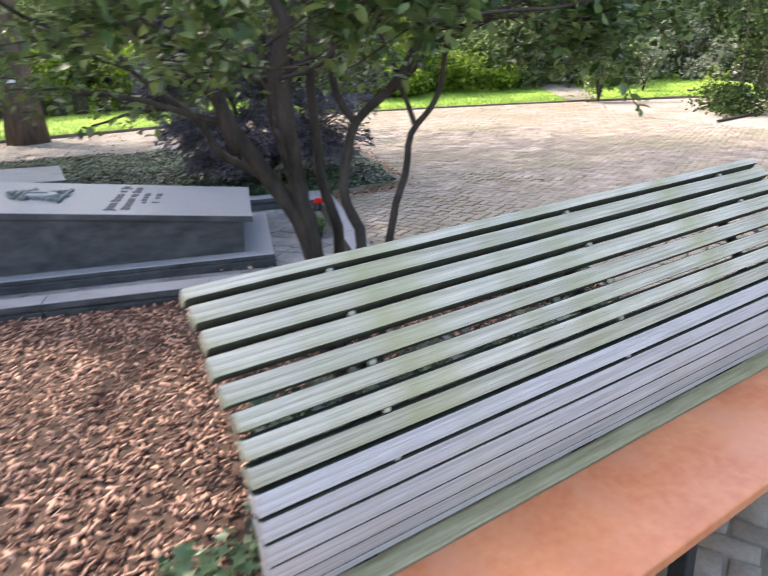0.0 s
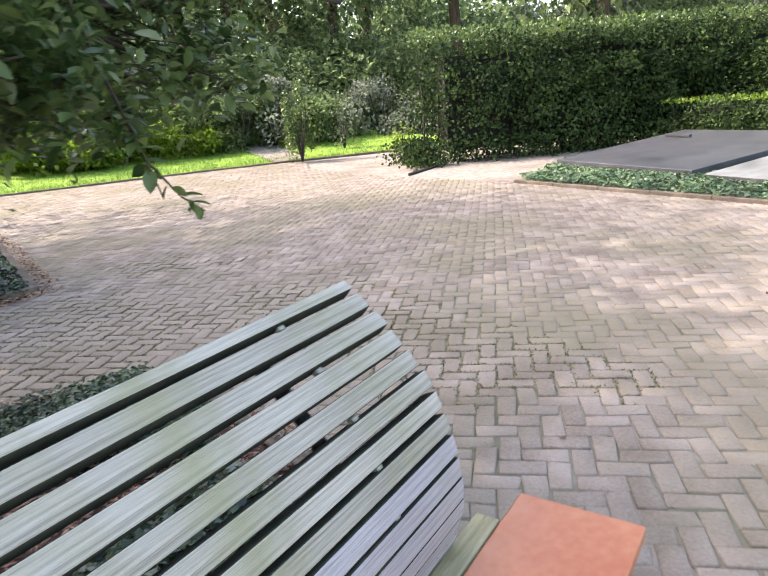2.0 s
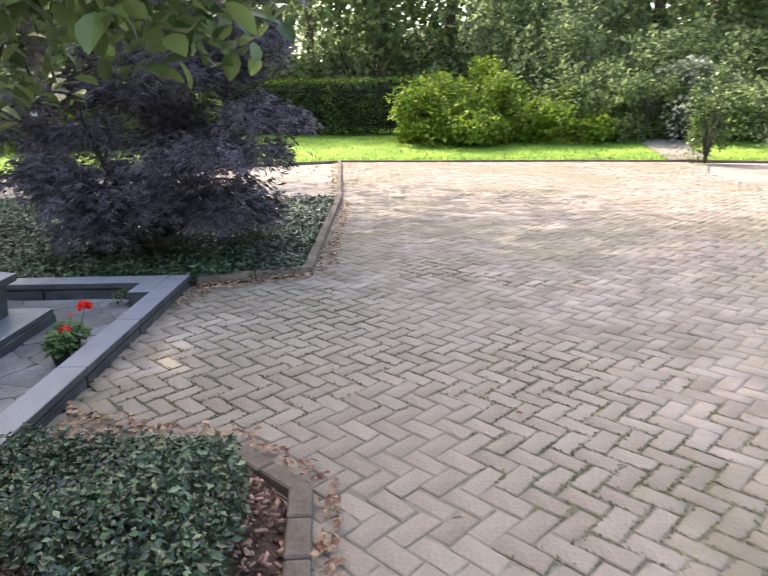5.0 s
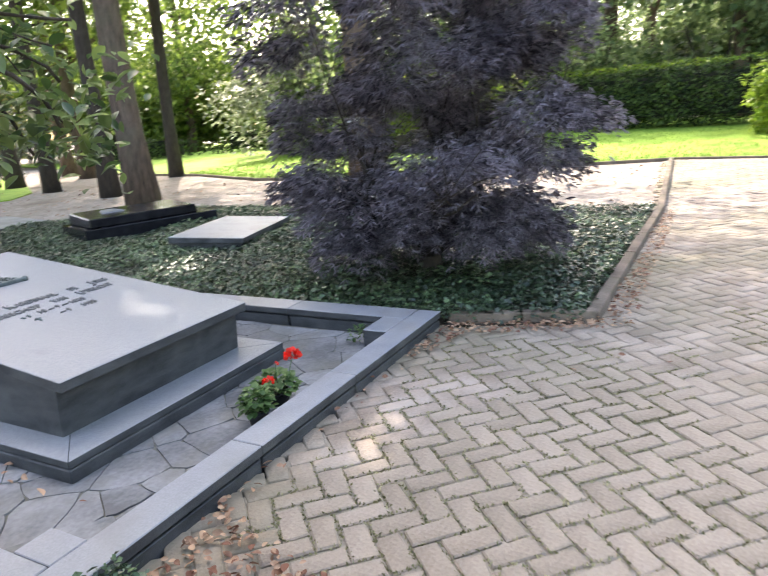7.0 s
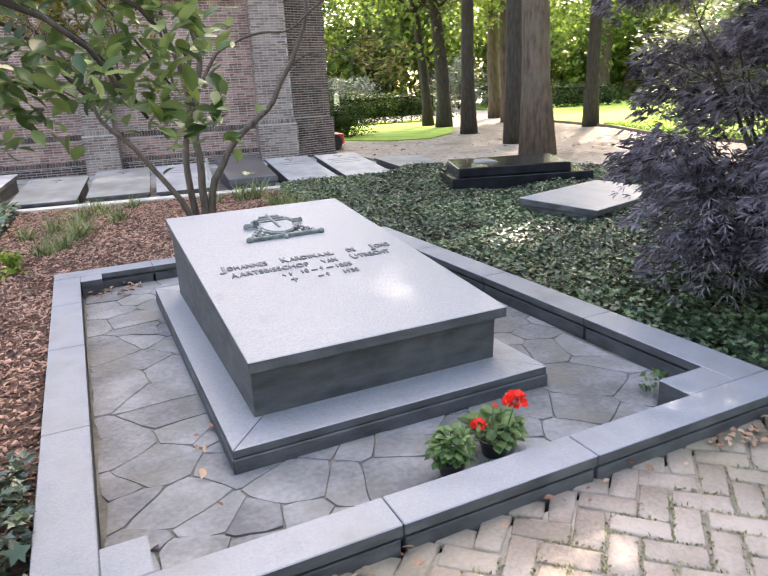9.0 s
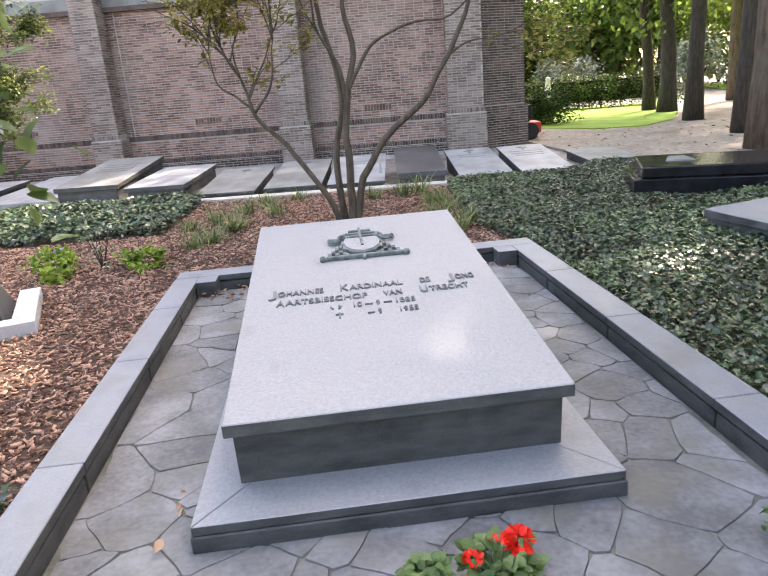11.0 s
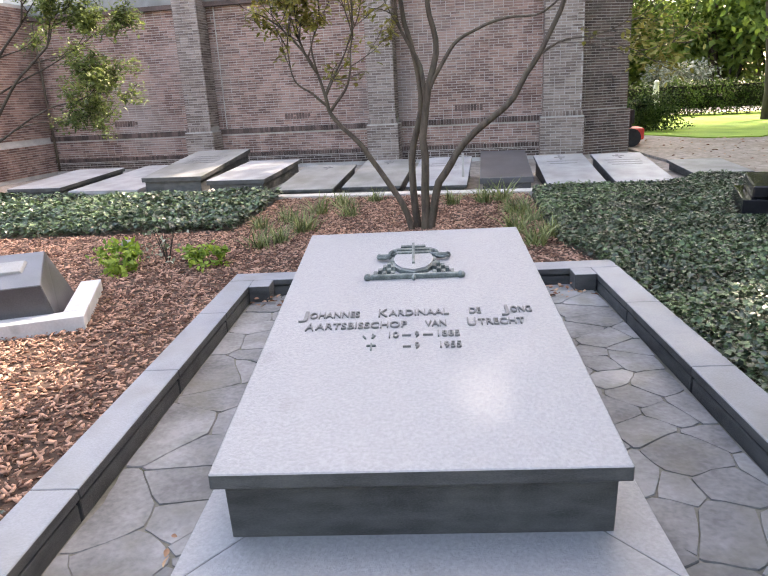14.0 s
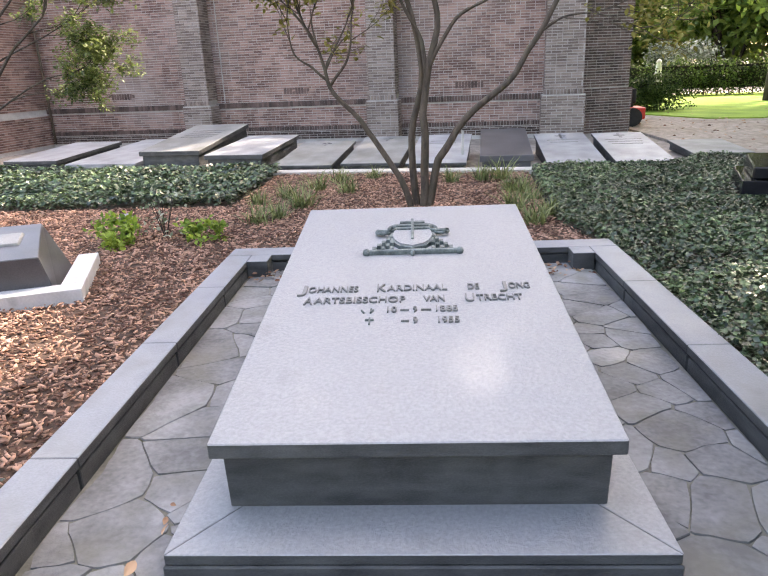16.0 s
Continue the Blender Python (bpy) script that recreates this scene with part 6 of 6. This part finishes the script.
def hedge(name, x0, y0, x1, y1, wide, z0, h, n, size, material, label, top_mat=None, gaps=0.0):
    """A clipped hedge along a line: leaves all over its faces and a near-black core for its inner shade."""
    d = Vector((x1 - x0, y1 - y0, 0))
    L = d.length
    u, v = np.array((d.x / L, d.y / L, 0)), np.array((-d.y / L, d.x / L, 0))
    ob = empty(name, pose(x0, y0, z0), label, "hedge")
    s, w, zz = RNG.uniform(0, L, n), RNG.uniform(-1, 1, n), RNG.random(n) ** (0.9) * h
    face = RNG.random(n)
    w = np.where(face < 0.62, np.sign(w) * (0.86 + 0.2 * RNG.random(n)), w)
    zz = np.where(face > 0.75, h * (0.95 + 0.08 * RNG.random(n)), zz)
    end = face > 0.91
    s = np.where(end, np.where(RNG.random(n) < 0.5, 0.1, L - 0.1) + RNG.normal(0, 0.25, n), s)
    zz = np.where(end, RNG.random(n) * h, zz)
    wob = np.array([noise.noise(Vector((a * 0.9, b * 0.9, 1.7))) for a, b in zip(s, zz)])
    w = w * (1 + 0.5 * wob) + RNG.normal(0, 0.09, n)
    zz = np.maximum(zz + 0.3 * wob + RNG.normal(0, 0.07, n), 0.03)
    g = RNG.integers(0, n // 14, n)
    mixw = 0.45
    s = s * (1 - mixw) + s[g] * mixw + RNG.normal(0, 0.14, n)
    zz = np.maximum(zz * (1 - mixw) + zz[g] * mixw + RNG.normal(0, 0.07, n) - 0.1 * mixw * RNG.random(n), 0.03)
    w = np.where(np.abs(w) > 0.7, np.sign(w) * np.abs(w[g]).clip(0.7, 1.45) + RNG.normal(0, 0.16, n), w)
    bulge = np.array([noise.noise(Vector((a * 1.6, b * 1.6, 5.2))) + 0.6 * noise.noise(Vector((a * 4.2, b * 4.2, 2.2))) for a, b in zip(s, zz)])
    w = w * (1 + 0.42 * bulge)
    zz = np.maximum(zz + np.where(zz > 0.8 * h, 0.22 * bulge, 0.0), 0.03)
    skirt = RNG.random(n) < 0.2
    zz = np.where(skirt, 0.03 + 0.55 * RNG.random(n), zz)
    s = np.where(skirt & (RNG.random(n) < 0.25), np.where(RNG.random(n) < 0.5, 0.1, L - 0.1) + RNG.normal(0, 0.3, n), s)
    low = zz < 0.4
    keep_ = ~(low & (RNG.random(n) < gaps))
    pts = (s[:, None] * u + (w * wide / 2)[:, None] * v + np.c_[np.zeros(n), np.zeros(n), zz])[keep_]
    out = ((w * 0.9)[:, None] * v + np.c_[np.zeros(n), np.zeros(n), np.where(zz > h * 0.9, 1.0, 0.1)])[keep_]
    m = len(pts)
    leaf_cloud("foliage", pts, rand_unit(m) + 0.5 * out + np.array((0, 0, -0.2)), out + rand_unit(m) * 0.6, size * RNG.uniform(0.6, 1.3, m), 0.7, DIAMOND, material, ob)
    # Leaves of a second material strewn along the top.
    if top_mat:
        k = m // 14
        st = RNG.uniform(0, L, k)
        pts = st[:, None] * u + (RNG.uniform(-1, 1, k) * wide / 2)[:, None] * v + np.c_[np.zeros(k), np.zeros(k), h * (0.98 + 0.10 * RNG.random(k))]
        fresh = leaf_cloud("fresh_growth", pts, rand_unit(k) + np.array((0, 0, 0.8)), rand_unit(k) + np.array((0, 0, 0.5)), size * RNG.uniform(0.6, 1.3, k), 0.7, DIAMOND, top_mat, ob)
        tagged(fresh, kind="stuff")
    stems = []
    rr = random.Random(int(L * 100))
    for k in range(int(L / 0.45)):
        p = u * (0.2 + k * 0.45) + v * rr.uniform(-0.15, 0.15)
        stems.append([((*p[:2], -0.05), 0.022), ((p[0] + rr.uniform(-0.1, 0.1), p[1] + rr.uniform(-0.1, 0.1), h * 0.5), 0.025), ((p[0] + rr.uniform(-0.2, 0.2), p[1] + rr.uniform(-0.2, 0.2), h * 0.9), 0.012)])
    mesh_ob("branching_stem", *tube(stems, 6), M_BARK_DARK, ob)
    # Solid near-black block added to paint shade between the leaves.
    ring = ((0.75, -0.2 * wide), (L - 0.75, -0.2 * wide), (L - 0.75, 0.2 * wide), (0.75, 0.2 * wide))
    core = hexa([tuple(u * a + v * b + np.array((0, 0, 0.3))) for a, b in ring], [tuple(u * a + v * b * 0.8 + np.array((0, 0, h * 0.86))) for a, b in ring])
    part("shade_core", core, M_HEDGE_SHADE, ob, "near-black block for the shaded inside of the hedge")
    return ob


hedge("hornbeam_hedge", 13.45, -10.85, 8.6, -21.5, 1.5, -0.03, 2.75, 72000, 0.092, M_HEDGE, "tall dark clipped hornbeam hedge", M_SHRUB, 0.05)
hedge("low_hedge", 10.0, -15.6, 5.0, -16.0, 0.9, -0.03, 0.95, 15000, 0.075, M_HEDGE, "low clipped box hedge behind the graves", M_YELLOWGREEN)
hedge("yew_hedge", 27.3, 3.4, 26.3, -4.2, 1.2, 0.45, 1.8, 11000, 0.10, M_HEDGE, "clipped dark hedge at the back of the lawn", M_YELLOWGREEN)
hedge("far_hedge", 14.2, 26.0, 21.5, 24.9, 1.0, -0.03, 1.35, 7500, 0.09, M_HEDGE, "clipped dark hedge behind the north lawn")
hedge("far_hedge", 12.3, 18.5, 14.3, 18.7, 0.9, -0.03, 0.95, 8500, 0.07, M_HEDGE, "low dark hedge beside the church")
hedge("far_hedge", 27.5, 28.5, 31.0, 23.0, 1.0, -0.03, 1.3, 3000, 0.13, M_HEDGE, "clipped dark hedge beyond the walk")
hedge("far_hedge", 31.5, 22.0, 35.0, 15.0, 1.0, 0.05, 1.4, 3600, 0.13, M_HEDGE, "clipped dark hedge beyond the walk")

# shrubs behind the lawn
for x, y, z, r, h, n, size, m, lab in (
    (23.4, -4.6, 0.75, 1.5, 1.7, 3600, 0.15, M_YELLOWGREEN, "bright yellow-green spreading shrub behind the lawn"),
    (23.2, -6.8, 0.75, 1.6, 1.6, 3600, 0.15, M_YELLOWGREEN, "bright yellow-green spreading shrub behind the lawn"),
    (24.2, -4.3, 0.75, 1.2, 1.7, 3000, 0.15, M_YELLOWGREEN, "bright yellow-green spreading shrub behind the lawn"),
    (22.8, -8.6, 0.75, 1.4, 1.5, 3000, 0.15, M_YELLOWGREEN, "bright yellow-green spreading shrub behind the lawn"),
    (22.8, -5.7, 0.75, 1.3, 1.3, 3000, 0.14, M_YELLOWGREEN, "bright yellow-green spreading shrub behind the lawn"),
    (22.4, -10.4, 0.75, 1.2, 2.0, 3000, 0.14, M_WOODS, "dark green shrub behind the lawn"),
    (21.4, -12.9, 0.75, 1.1, 1.7, 2600, 0.13, M_WOODS, "dark green shrub behind the lawn"),
    (24.4, -5.8, 0.8, 1.8, 2.5, 3600, 0.15, M_YELLOWGREEN, "light green shrub behind the lawn"),
    (23.6, -9.4, 0.8, 1.5, 2.3, 3600, 0.14, M_WOODS, "dark green shrub behind the lawn"),
    (22.2, -11.6, 0.7, 1.3, 2.3, 3200, 0.14, M_PALE, "pale-leaved shrub beside the lawn gap"),
    (22.6, -13.6, 0.7, 1.5, 2.0, 3200, 0.14, M_WOODS, "dark green shrub behind the lawn"),
    (21.2, -15.4, 0.7, 1.4, 2.1, 2800, 0.14, M_PALE, "greyish shrub behind the lawn"),
    (24.0, -12.0, 0.8, 2.0, 3.2, 3800, 0.16, M_WOODS, "tall green shrub at the wood's edge"),
    (25.4, -8.2, 0.9, 2.0, 3.4, 3600, 0.16, M_WOODS, "tall green shrub at the wood's edge"),
    (24.0, 3.4, 0.7, 1.5, 2.0, 3200, 0.15, M_YELLOWGREEN, "bright green shrub behind the log edging"),
    (24.2, 5.8, 0.65, 1.7, 2.1, 3200, 0.15, M_YELLOWGREEN, "bright green shrub behind the log edging"),
    (24.6, 8.6, 0.4, 1.7, 2.3, 3000, 0.15, M_WOODS, "green shrub behind the log edging"),
    (26.6, 6.0, 0.7, 2.2, 4.5, 3800, 0.18, M_WOODS, "tall green shrub at the wood's edge"),
    (26.5, 11.0, 0.4, 2.0, 3.2, 3400, 0.18, M_YELLOWGREEN, "light green shrub beyond the lawn"),
    (27.0, 2.8, 0.9, 1.8, 3.6, 3200, 0.18, M_WOODS, "tall green shrub at the wood's edge"),
    (21.5, 37.5, 0.0, 1.8, 2.4, 2400, 0.2, M_PALE, "pale flowering shrub far behind the lawn"),
    (29.0, 36.0, 0.0, 2.2, 2.8, 2400, 0.22, M_PALE, "pale shrub far behind the walk"),
    (8.0, -17.6, 0.0, 1.5, 2.2, 3000, 0.10, M_HEDGE, "rounded dark evergreen shrub before the hedge"),
):
    bush(x, y, lawn_z(x, y) - 0.05 if y < 14 and x > 20 else z, r, h, n, size, m, lab, group="shrubs behind the lawn")
bush(19.3, -12.6, 0.08, 0.35, 1.5, 260, 0.09, M_PALE, "young sapling beside the lawn edge", "sapling", "sapling")
bush(17.95, -10.3, 0.05, 0.5, 2.0, 1500, 0.09, M_SHRUB, "slim young hornbeam beside the lawn gap", "sapling", "sapling", 16)
bush(14.2, -11.2, -0.01, 0.35, 1.1, 260, 0.09, M_YELLOWGREEN, "thin young shrub by the path", "sapling", "sapling")
for k in range(11):
    y = 2.2 + 0.62 * k
    x = 22.9 + 0.25 * math.sin(k * 0.9)
    ob = tagged(part("log_post", cyl(0.23, 0.21, 0.75 + 0.12 * math.sin(k * 2.3), 14, (0, 0, -0.15), 0.02), M_BARK_DARK, smooth=False), "short dark log standing as a bed edge", "log", "log palisade")
    ob.matrix_world = pose(x, y, lawn_z(x, y), 0, 0, 40 * k)

# woods behind: trunks and layered crowns
rng = random.Random(17)
wood = [(31, -3, 0.3), (33, 2, 0.35), (32, -9, 0.3), (30.5, -14, 0.28), (28, -18, 0.3), (34, -6, 0.3), (35, 7, 0.35), (24, -22, 0.3), (36, -14, 0.3), (18, -24, 0.3), (12, -26, 0.3), (33, 13, 0.3), (5, -25, 0.3), (-2, -20, 0.3), (31, -22, 0.3)]
for i, (x, y, r) in enumerate(wood):
    tall_tree(x, y, r, 11, (rng.uniform(-0.5, 0.5), rng.uniform(-0.5, 0.5)), 3.4 + (i % 3), 4.2, 3600, "tall woodland tree with a dense dark crown", M_WOODS, 0.34, M_BARK, -0.05, 5.0)
for i in range(46):
    a = -1.15 + 1.75 * (i + rng.random()) / 46
    d = rng.uniform(27.5, 34)
    x, y = 2 + d * math.cos(a), -2 + d * math.sin(a)
    bush(x, y, 0.05, rng.uniform(2.2, 3.2), rng.uniform(3.5, 6.0), 3000, 0.25, M_PALE if i % 4 == 1 else M_WOODS, "dense woodland undergrowth", "undergrowth", "shrub", 16, "woodland undergrowth")
for x, y in ((12, 48), (20, 50), (27, 46), (34, 40), (40, 32), (45, 24), (47, 14), (48, 2), (46, -10), (42, -22), (33, 52), (6, 46), (36, 30), (30, 42)):
    tall_tree(x, y, 0.35, 12, (0.2, 0.1), 2.2, 6.0, 5600, "distant tree with a light green crown", M_CROWN if y > 10 else M_WOODS, 0.33, M_BARK, -0.03, 6.5)

for i in range(48):
    a = -1.5 + 3.0 * (i + rng.random()) / 48
    d = rng.uniform(50, 60)
    bush(4 + d * math.cos(a), d * math.sin(a), -0.05, rng.uniform(4.0, 5.5), rng.uniform(7, 11) if i > 26 else rng.uniform(8, 12), 2900 if i > 26 else 2600, 0.6, M_CROWN if i > 26 else M_WOODS, "distant belt of leafy trees", "distant_thicket", "shrub", 18, "distant trees")

# statue and red machine by the church's far corner
bm = cyl(0.28, 0.24, 0.5, 4)
st = part("statue", bm, M_STATUE)
bm = bmesh.new()
bm.from_mesh(st.data)
bmesh.ops.create_cone(bm, cap_ends=True, segments=12, radius1=0.22, radius2=0.12, depth=1.1, matrix=Matrix.Translation((0, 0, 1.05)))
bmesh.ops.create_icosphere(bm, subdivisions=2, radius=0.13, matrix=Matrix.Translation((0, 0, 1.7)))
bm.to_mesh(st.data)
bm.free()
st.matrix_world = pose(15.9, 24.9, -0.03) @ Matrix.Scale(0.8, 4)
tagged(st, "small pale stone statue on a block", "statue")
mach = empty("red_machine", pose(11.12, 14.5, -0.03, 0, 0, -8) @ Matrix.Scale(0.85, 4), "small red garden machine parked behind the church", "machine")
part("chassis", box(-0.9, -0.45, 0.18, 0.9, 0.45, 0.5, 0.04, 2), M_REDPAINT, mach)
part("hood", box(-0.85, -0.36, 0.5, 0.0, 0.36, 0.95, 0.08, 3), M_REDPAINT, mach)
part("seat", box(0.15, -0.25, 0.5, 0.6, 0.25, 0.62, 0.04, 2), M_RUBBER, mach)
part("seat_back", box(0.55, -0.25, 0.6, 0.66, 0.25, 1.0, 0.04, 2), M_RUBBER, mach)
for x in (-0.6, 0.55):
    for y in (-0.48, 0.48):
        bm = bmesh.new()
        bmesh.ops.create_cone(bm, cap_ends=True, segments=18, radius1=0.25, radius2=0.25, depth=0.16, matrix=pose(x, y, 0.25, 90))
        part("wheel", bm, M_RUBBER, mach)

# grass blades along the lawn's near edge
m = 26000
yy = RNG.uniform(-15, 14, m)
xx = np.array([lawn_edge_x(v) for v in yy]) + 0.03 + 6.0 * RNG.random(m) ** 2.0
zz = np.array([lawn_z(a, b) for a, b in zip(xx, yy)]) - 0.01
tagged(leaf_cloud("grass", np.c_[xx, yy, zz], np.c_[RNG.normal(0, 0.3, m), RNG.normal(0, 0.3, m), np.ones(m)], rand_unit(m), RNG.uniform(0.05, 0.11, m), 0.12, BLADE, M_BLADE), "short mown grass blades of the lawn", "grass", kind="stuff")

# ---- herringbone pavers ----
C, S = math.cos(radians(45)), math.sin(radians(45))
PW = 0.1045
R = 260
ii, jj = np.meshgrid(np.arange(-R, R), np.arange(-R, R), indexing="ij")
k = (ii - jj) % 4
H, Vv = k == 0, k == 3
cx = np.concatenate([(ii[H] + 1.0), (ii[Vv] + 0.5)]) * PW
cy = np.concatenate([(jj[H] + 0.5), (jj[Vv] + 1.0)]) * PW
flat = np.concatenate([np.ones(H.sum(), bool), np.zeros(Vv.sum(), bool)])
gx, gy = 8.0 + cx * C - cy * S, -4.0 + cx * S + cy * C
ok = inside(PAVING, gx, gy)
for dx, dy in ((0.15, 0), (-0.15, 0), (0, 0.15), (0, -0.15)):
    ok |= inside(PAVING, gx + dx, gy + dy)
ok &= ~((gy > -0.985) & (gx > 5.1) & (gx < 8.0))
gx, gy, flat = gx[ok], gy[ok], flat[ok]
n = len(gx)
near = np.zeros(n, bool)
order = np.argsort((gx - 5.6) ** 2 * 0.45 + (gy + 2.6) ** 2)
near[order[:300]] = True
lx, ly = PW - 0.0042, PW / 2 - 0.0042
BX = np.array([(-lx, -ly, -0.03), (lx, -ly, -0.03), (lx, ly, -0.03), (-lx, ly, -0.03), (-lx, -ly, -0.0055), (lx, -ly, -0.0055), (lx, ly, -0.0055), (-lx, ly, -0.0055), (-lx + 0.007, -ly + 0.007, 0), (lx - 0.007, -ly + 0.007, 0), (lx - 0.007, ly - 0.007, 0), (-lx + 0.007, ly - 0.007, 0)])
BF = np.array([(8, 9, 10, 11), (4, 5, 9, 8), (5, 6, 10, 9), (6, 7, 11, 10), (7, 4, 8, 11), (0, 1, 5, 4), (1, 2, 6, 5), (2, 3, 7, 6), (3, 0, 4, 7)])
turn = np.where(flat, radians(45), radians(135)) + RNG.normal(0, 0.026, n)
drop = RNG.normal(0, 0.002, n)
tiltx, tilty = RNG.normal(0, 0.010, n), RNG.normal(0, 0.016, n)
far = ~near
ct, st_ = np.cos(turn[far])[:, None], np.sin(turn[far])[:, None]
X = BX[None, :, 0] * ct - BX[None, :, 1] * st_ + gx[far][:, None] + RNG.normal(0, 0.002, (far.sum(), 1))
Y = BX[None, :, 0] * st_ + BX[None, :, 1] * ct + gy[far][:, None] + RNG.normal(0, 0.002, (far.sum(), 1))
Z = np.repeat(BX[None, :, 2], far.sum(), 0) + drop[far][:, None] + BX[None, :, 0] * tiltx[far][:, None] + BX[None, :, 1] * tilty[far][:, None]
worn = RNG.normal(0, 0.0042, (far.sum(), 4, 2))
for lo in (0, 4, 8):
    X[:, lo:lo + 4] += worn[:, :, 0]
    Y[:, lo:lo + 4] += worn[:, :, 1]
Z[:, 8:] += RNG.normal(0, 0.0012, (far.sum(), 4))
VV = np.stack([X, Y, Z], 2).reshape(-1, 3)
FF = (BF[None] + (np.arange(far.sum()) * 12)[:, None, None]).reshape(-1, 4)
me = bpy.data.meshes.new("pavers")
me.vertices.add(len(VV))
me.vertices.foreach_set("co", VV.reshape(-1).astype(np.float32))
me.loops.add(FF.size)
me.loops.foreach_set("vertex_index", FF.reshape(-1).astype(np.int32))
me.polygons.add(len(FF))
me.polygons.foreach_set("loop_start", np.arange(0, FF.size, 4, dtype=np.int32))
me.materials.append(M_PAVER)
me.update(calc_edges=True)
pv = new("pavers", me)
pv.parent = pavement
tagged(pv, "worn brown-grey clay pavers in herringbone", kind="stuff")
shapes = []
for k in range(6):
    one = bpy.data.meshes.new("paver")
    W = BX.copy()
    worn = RNG.normal(0, 0.0045, (4, 2))
    for lo in (0, 4, 8):
        W[lo:lo + 4, :2] += worn
    W[8:, 2] += RNG.normal(0, 0.0012, 4)
    one.from_pydata([tuple(v) for v in W], [], [tuple(int(a) for a in f) for f in BF])
    one.materials.append(M_PAVER_ONE)
    shapes.append(one)
for i in np.nonzero(near)[0]:
    ob = new("paver", shapes[int(i) % 6])
    ob.parent = pavement
    ob.matrix_basis = pose(gx[i], gy[i], drop[i], math.degrees(tilty[i]), math.degrees(-tiltx[i]), math.degrees(turn[i]))
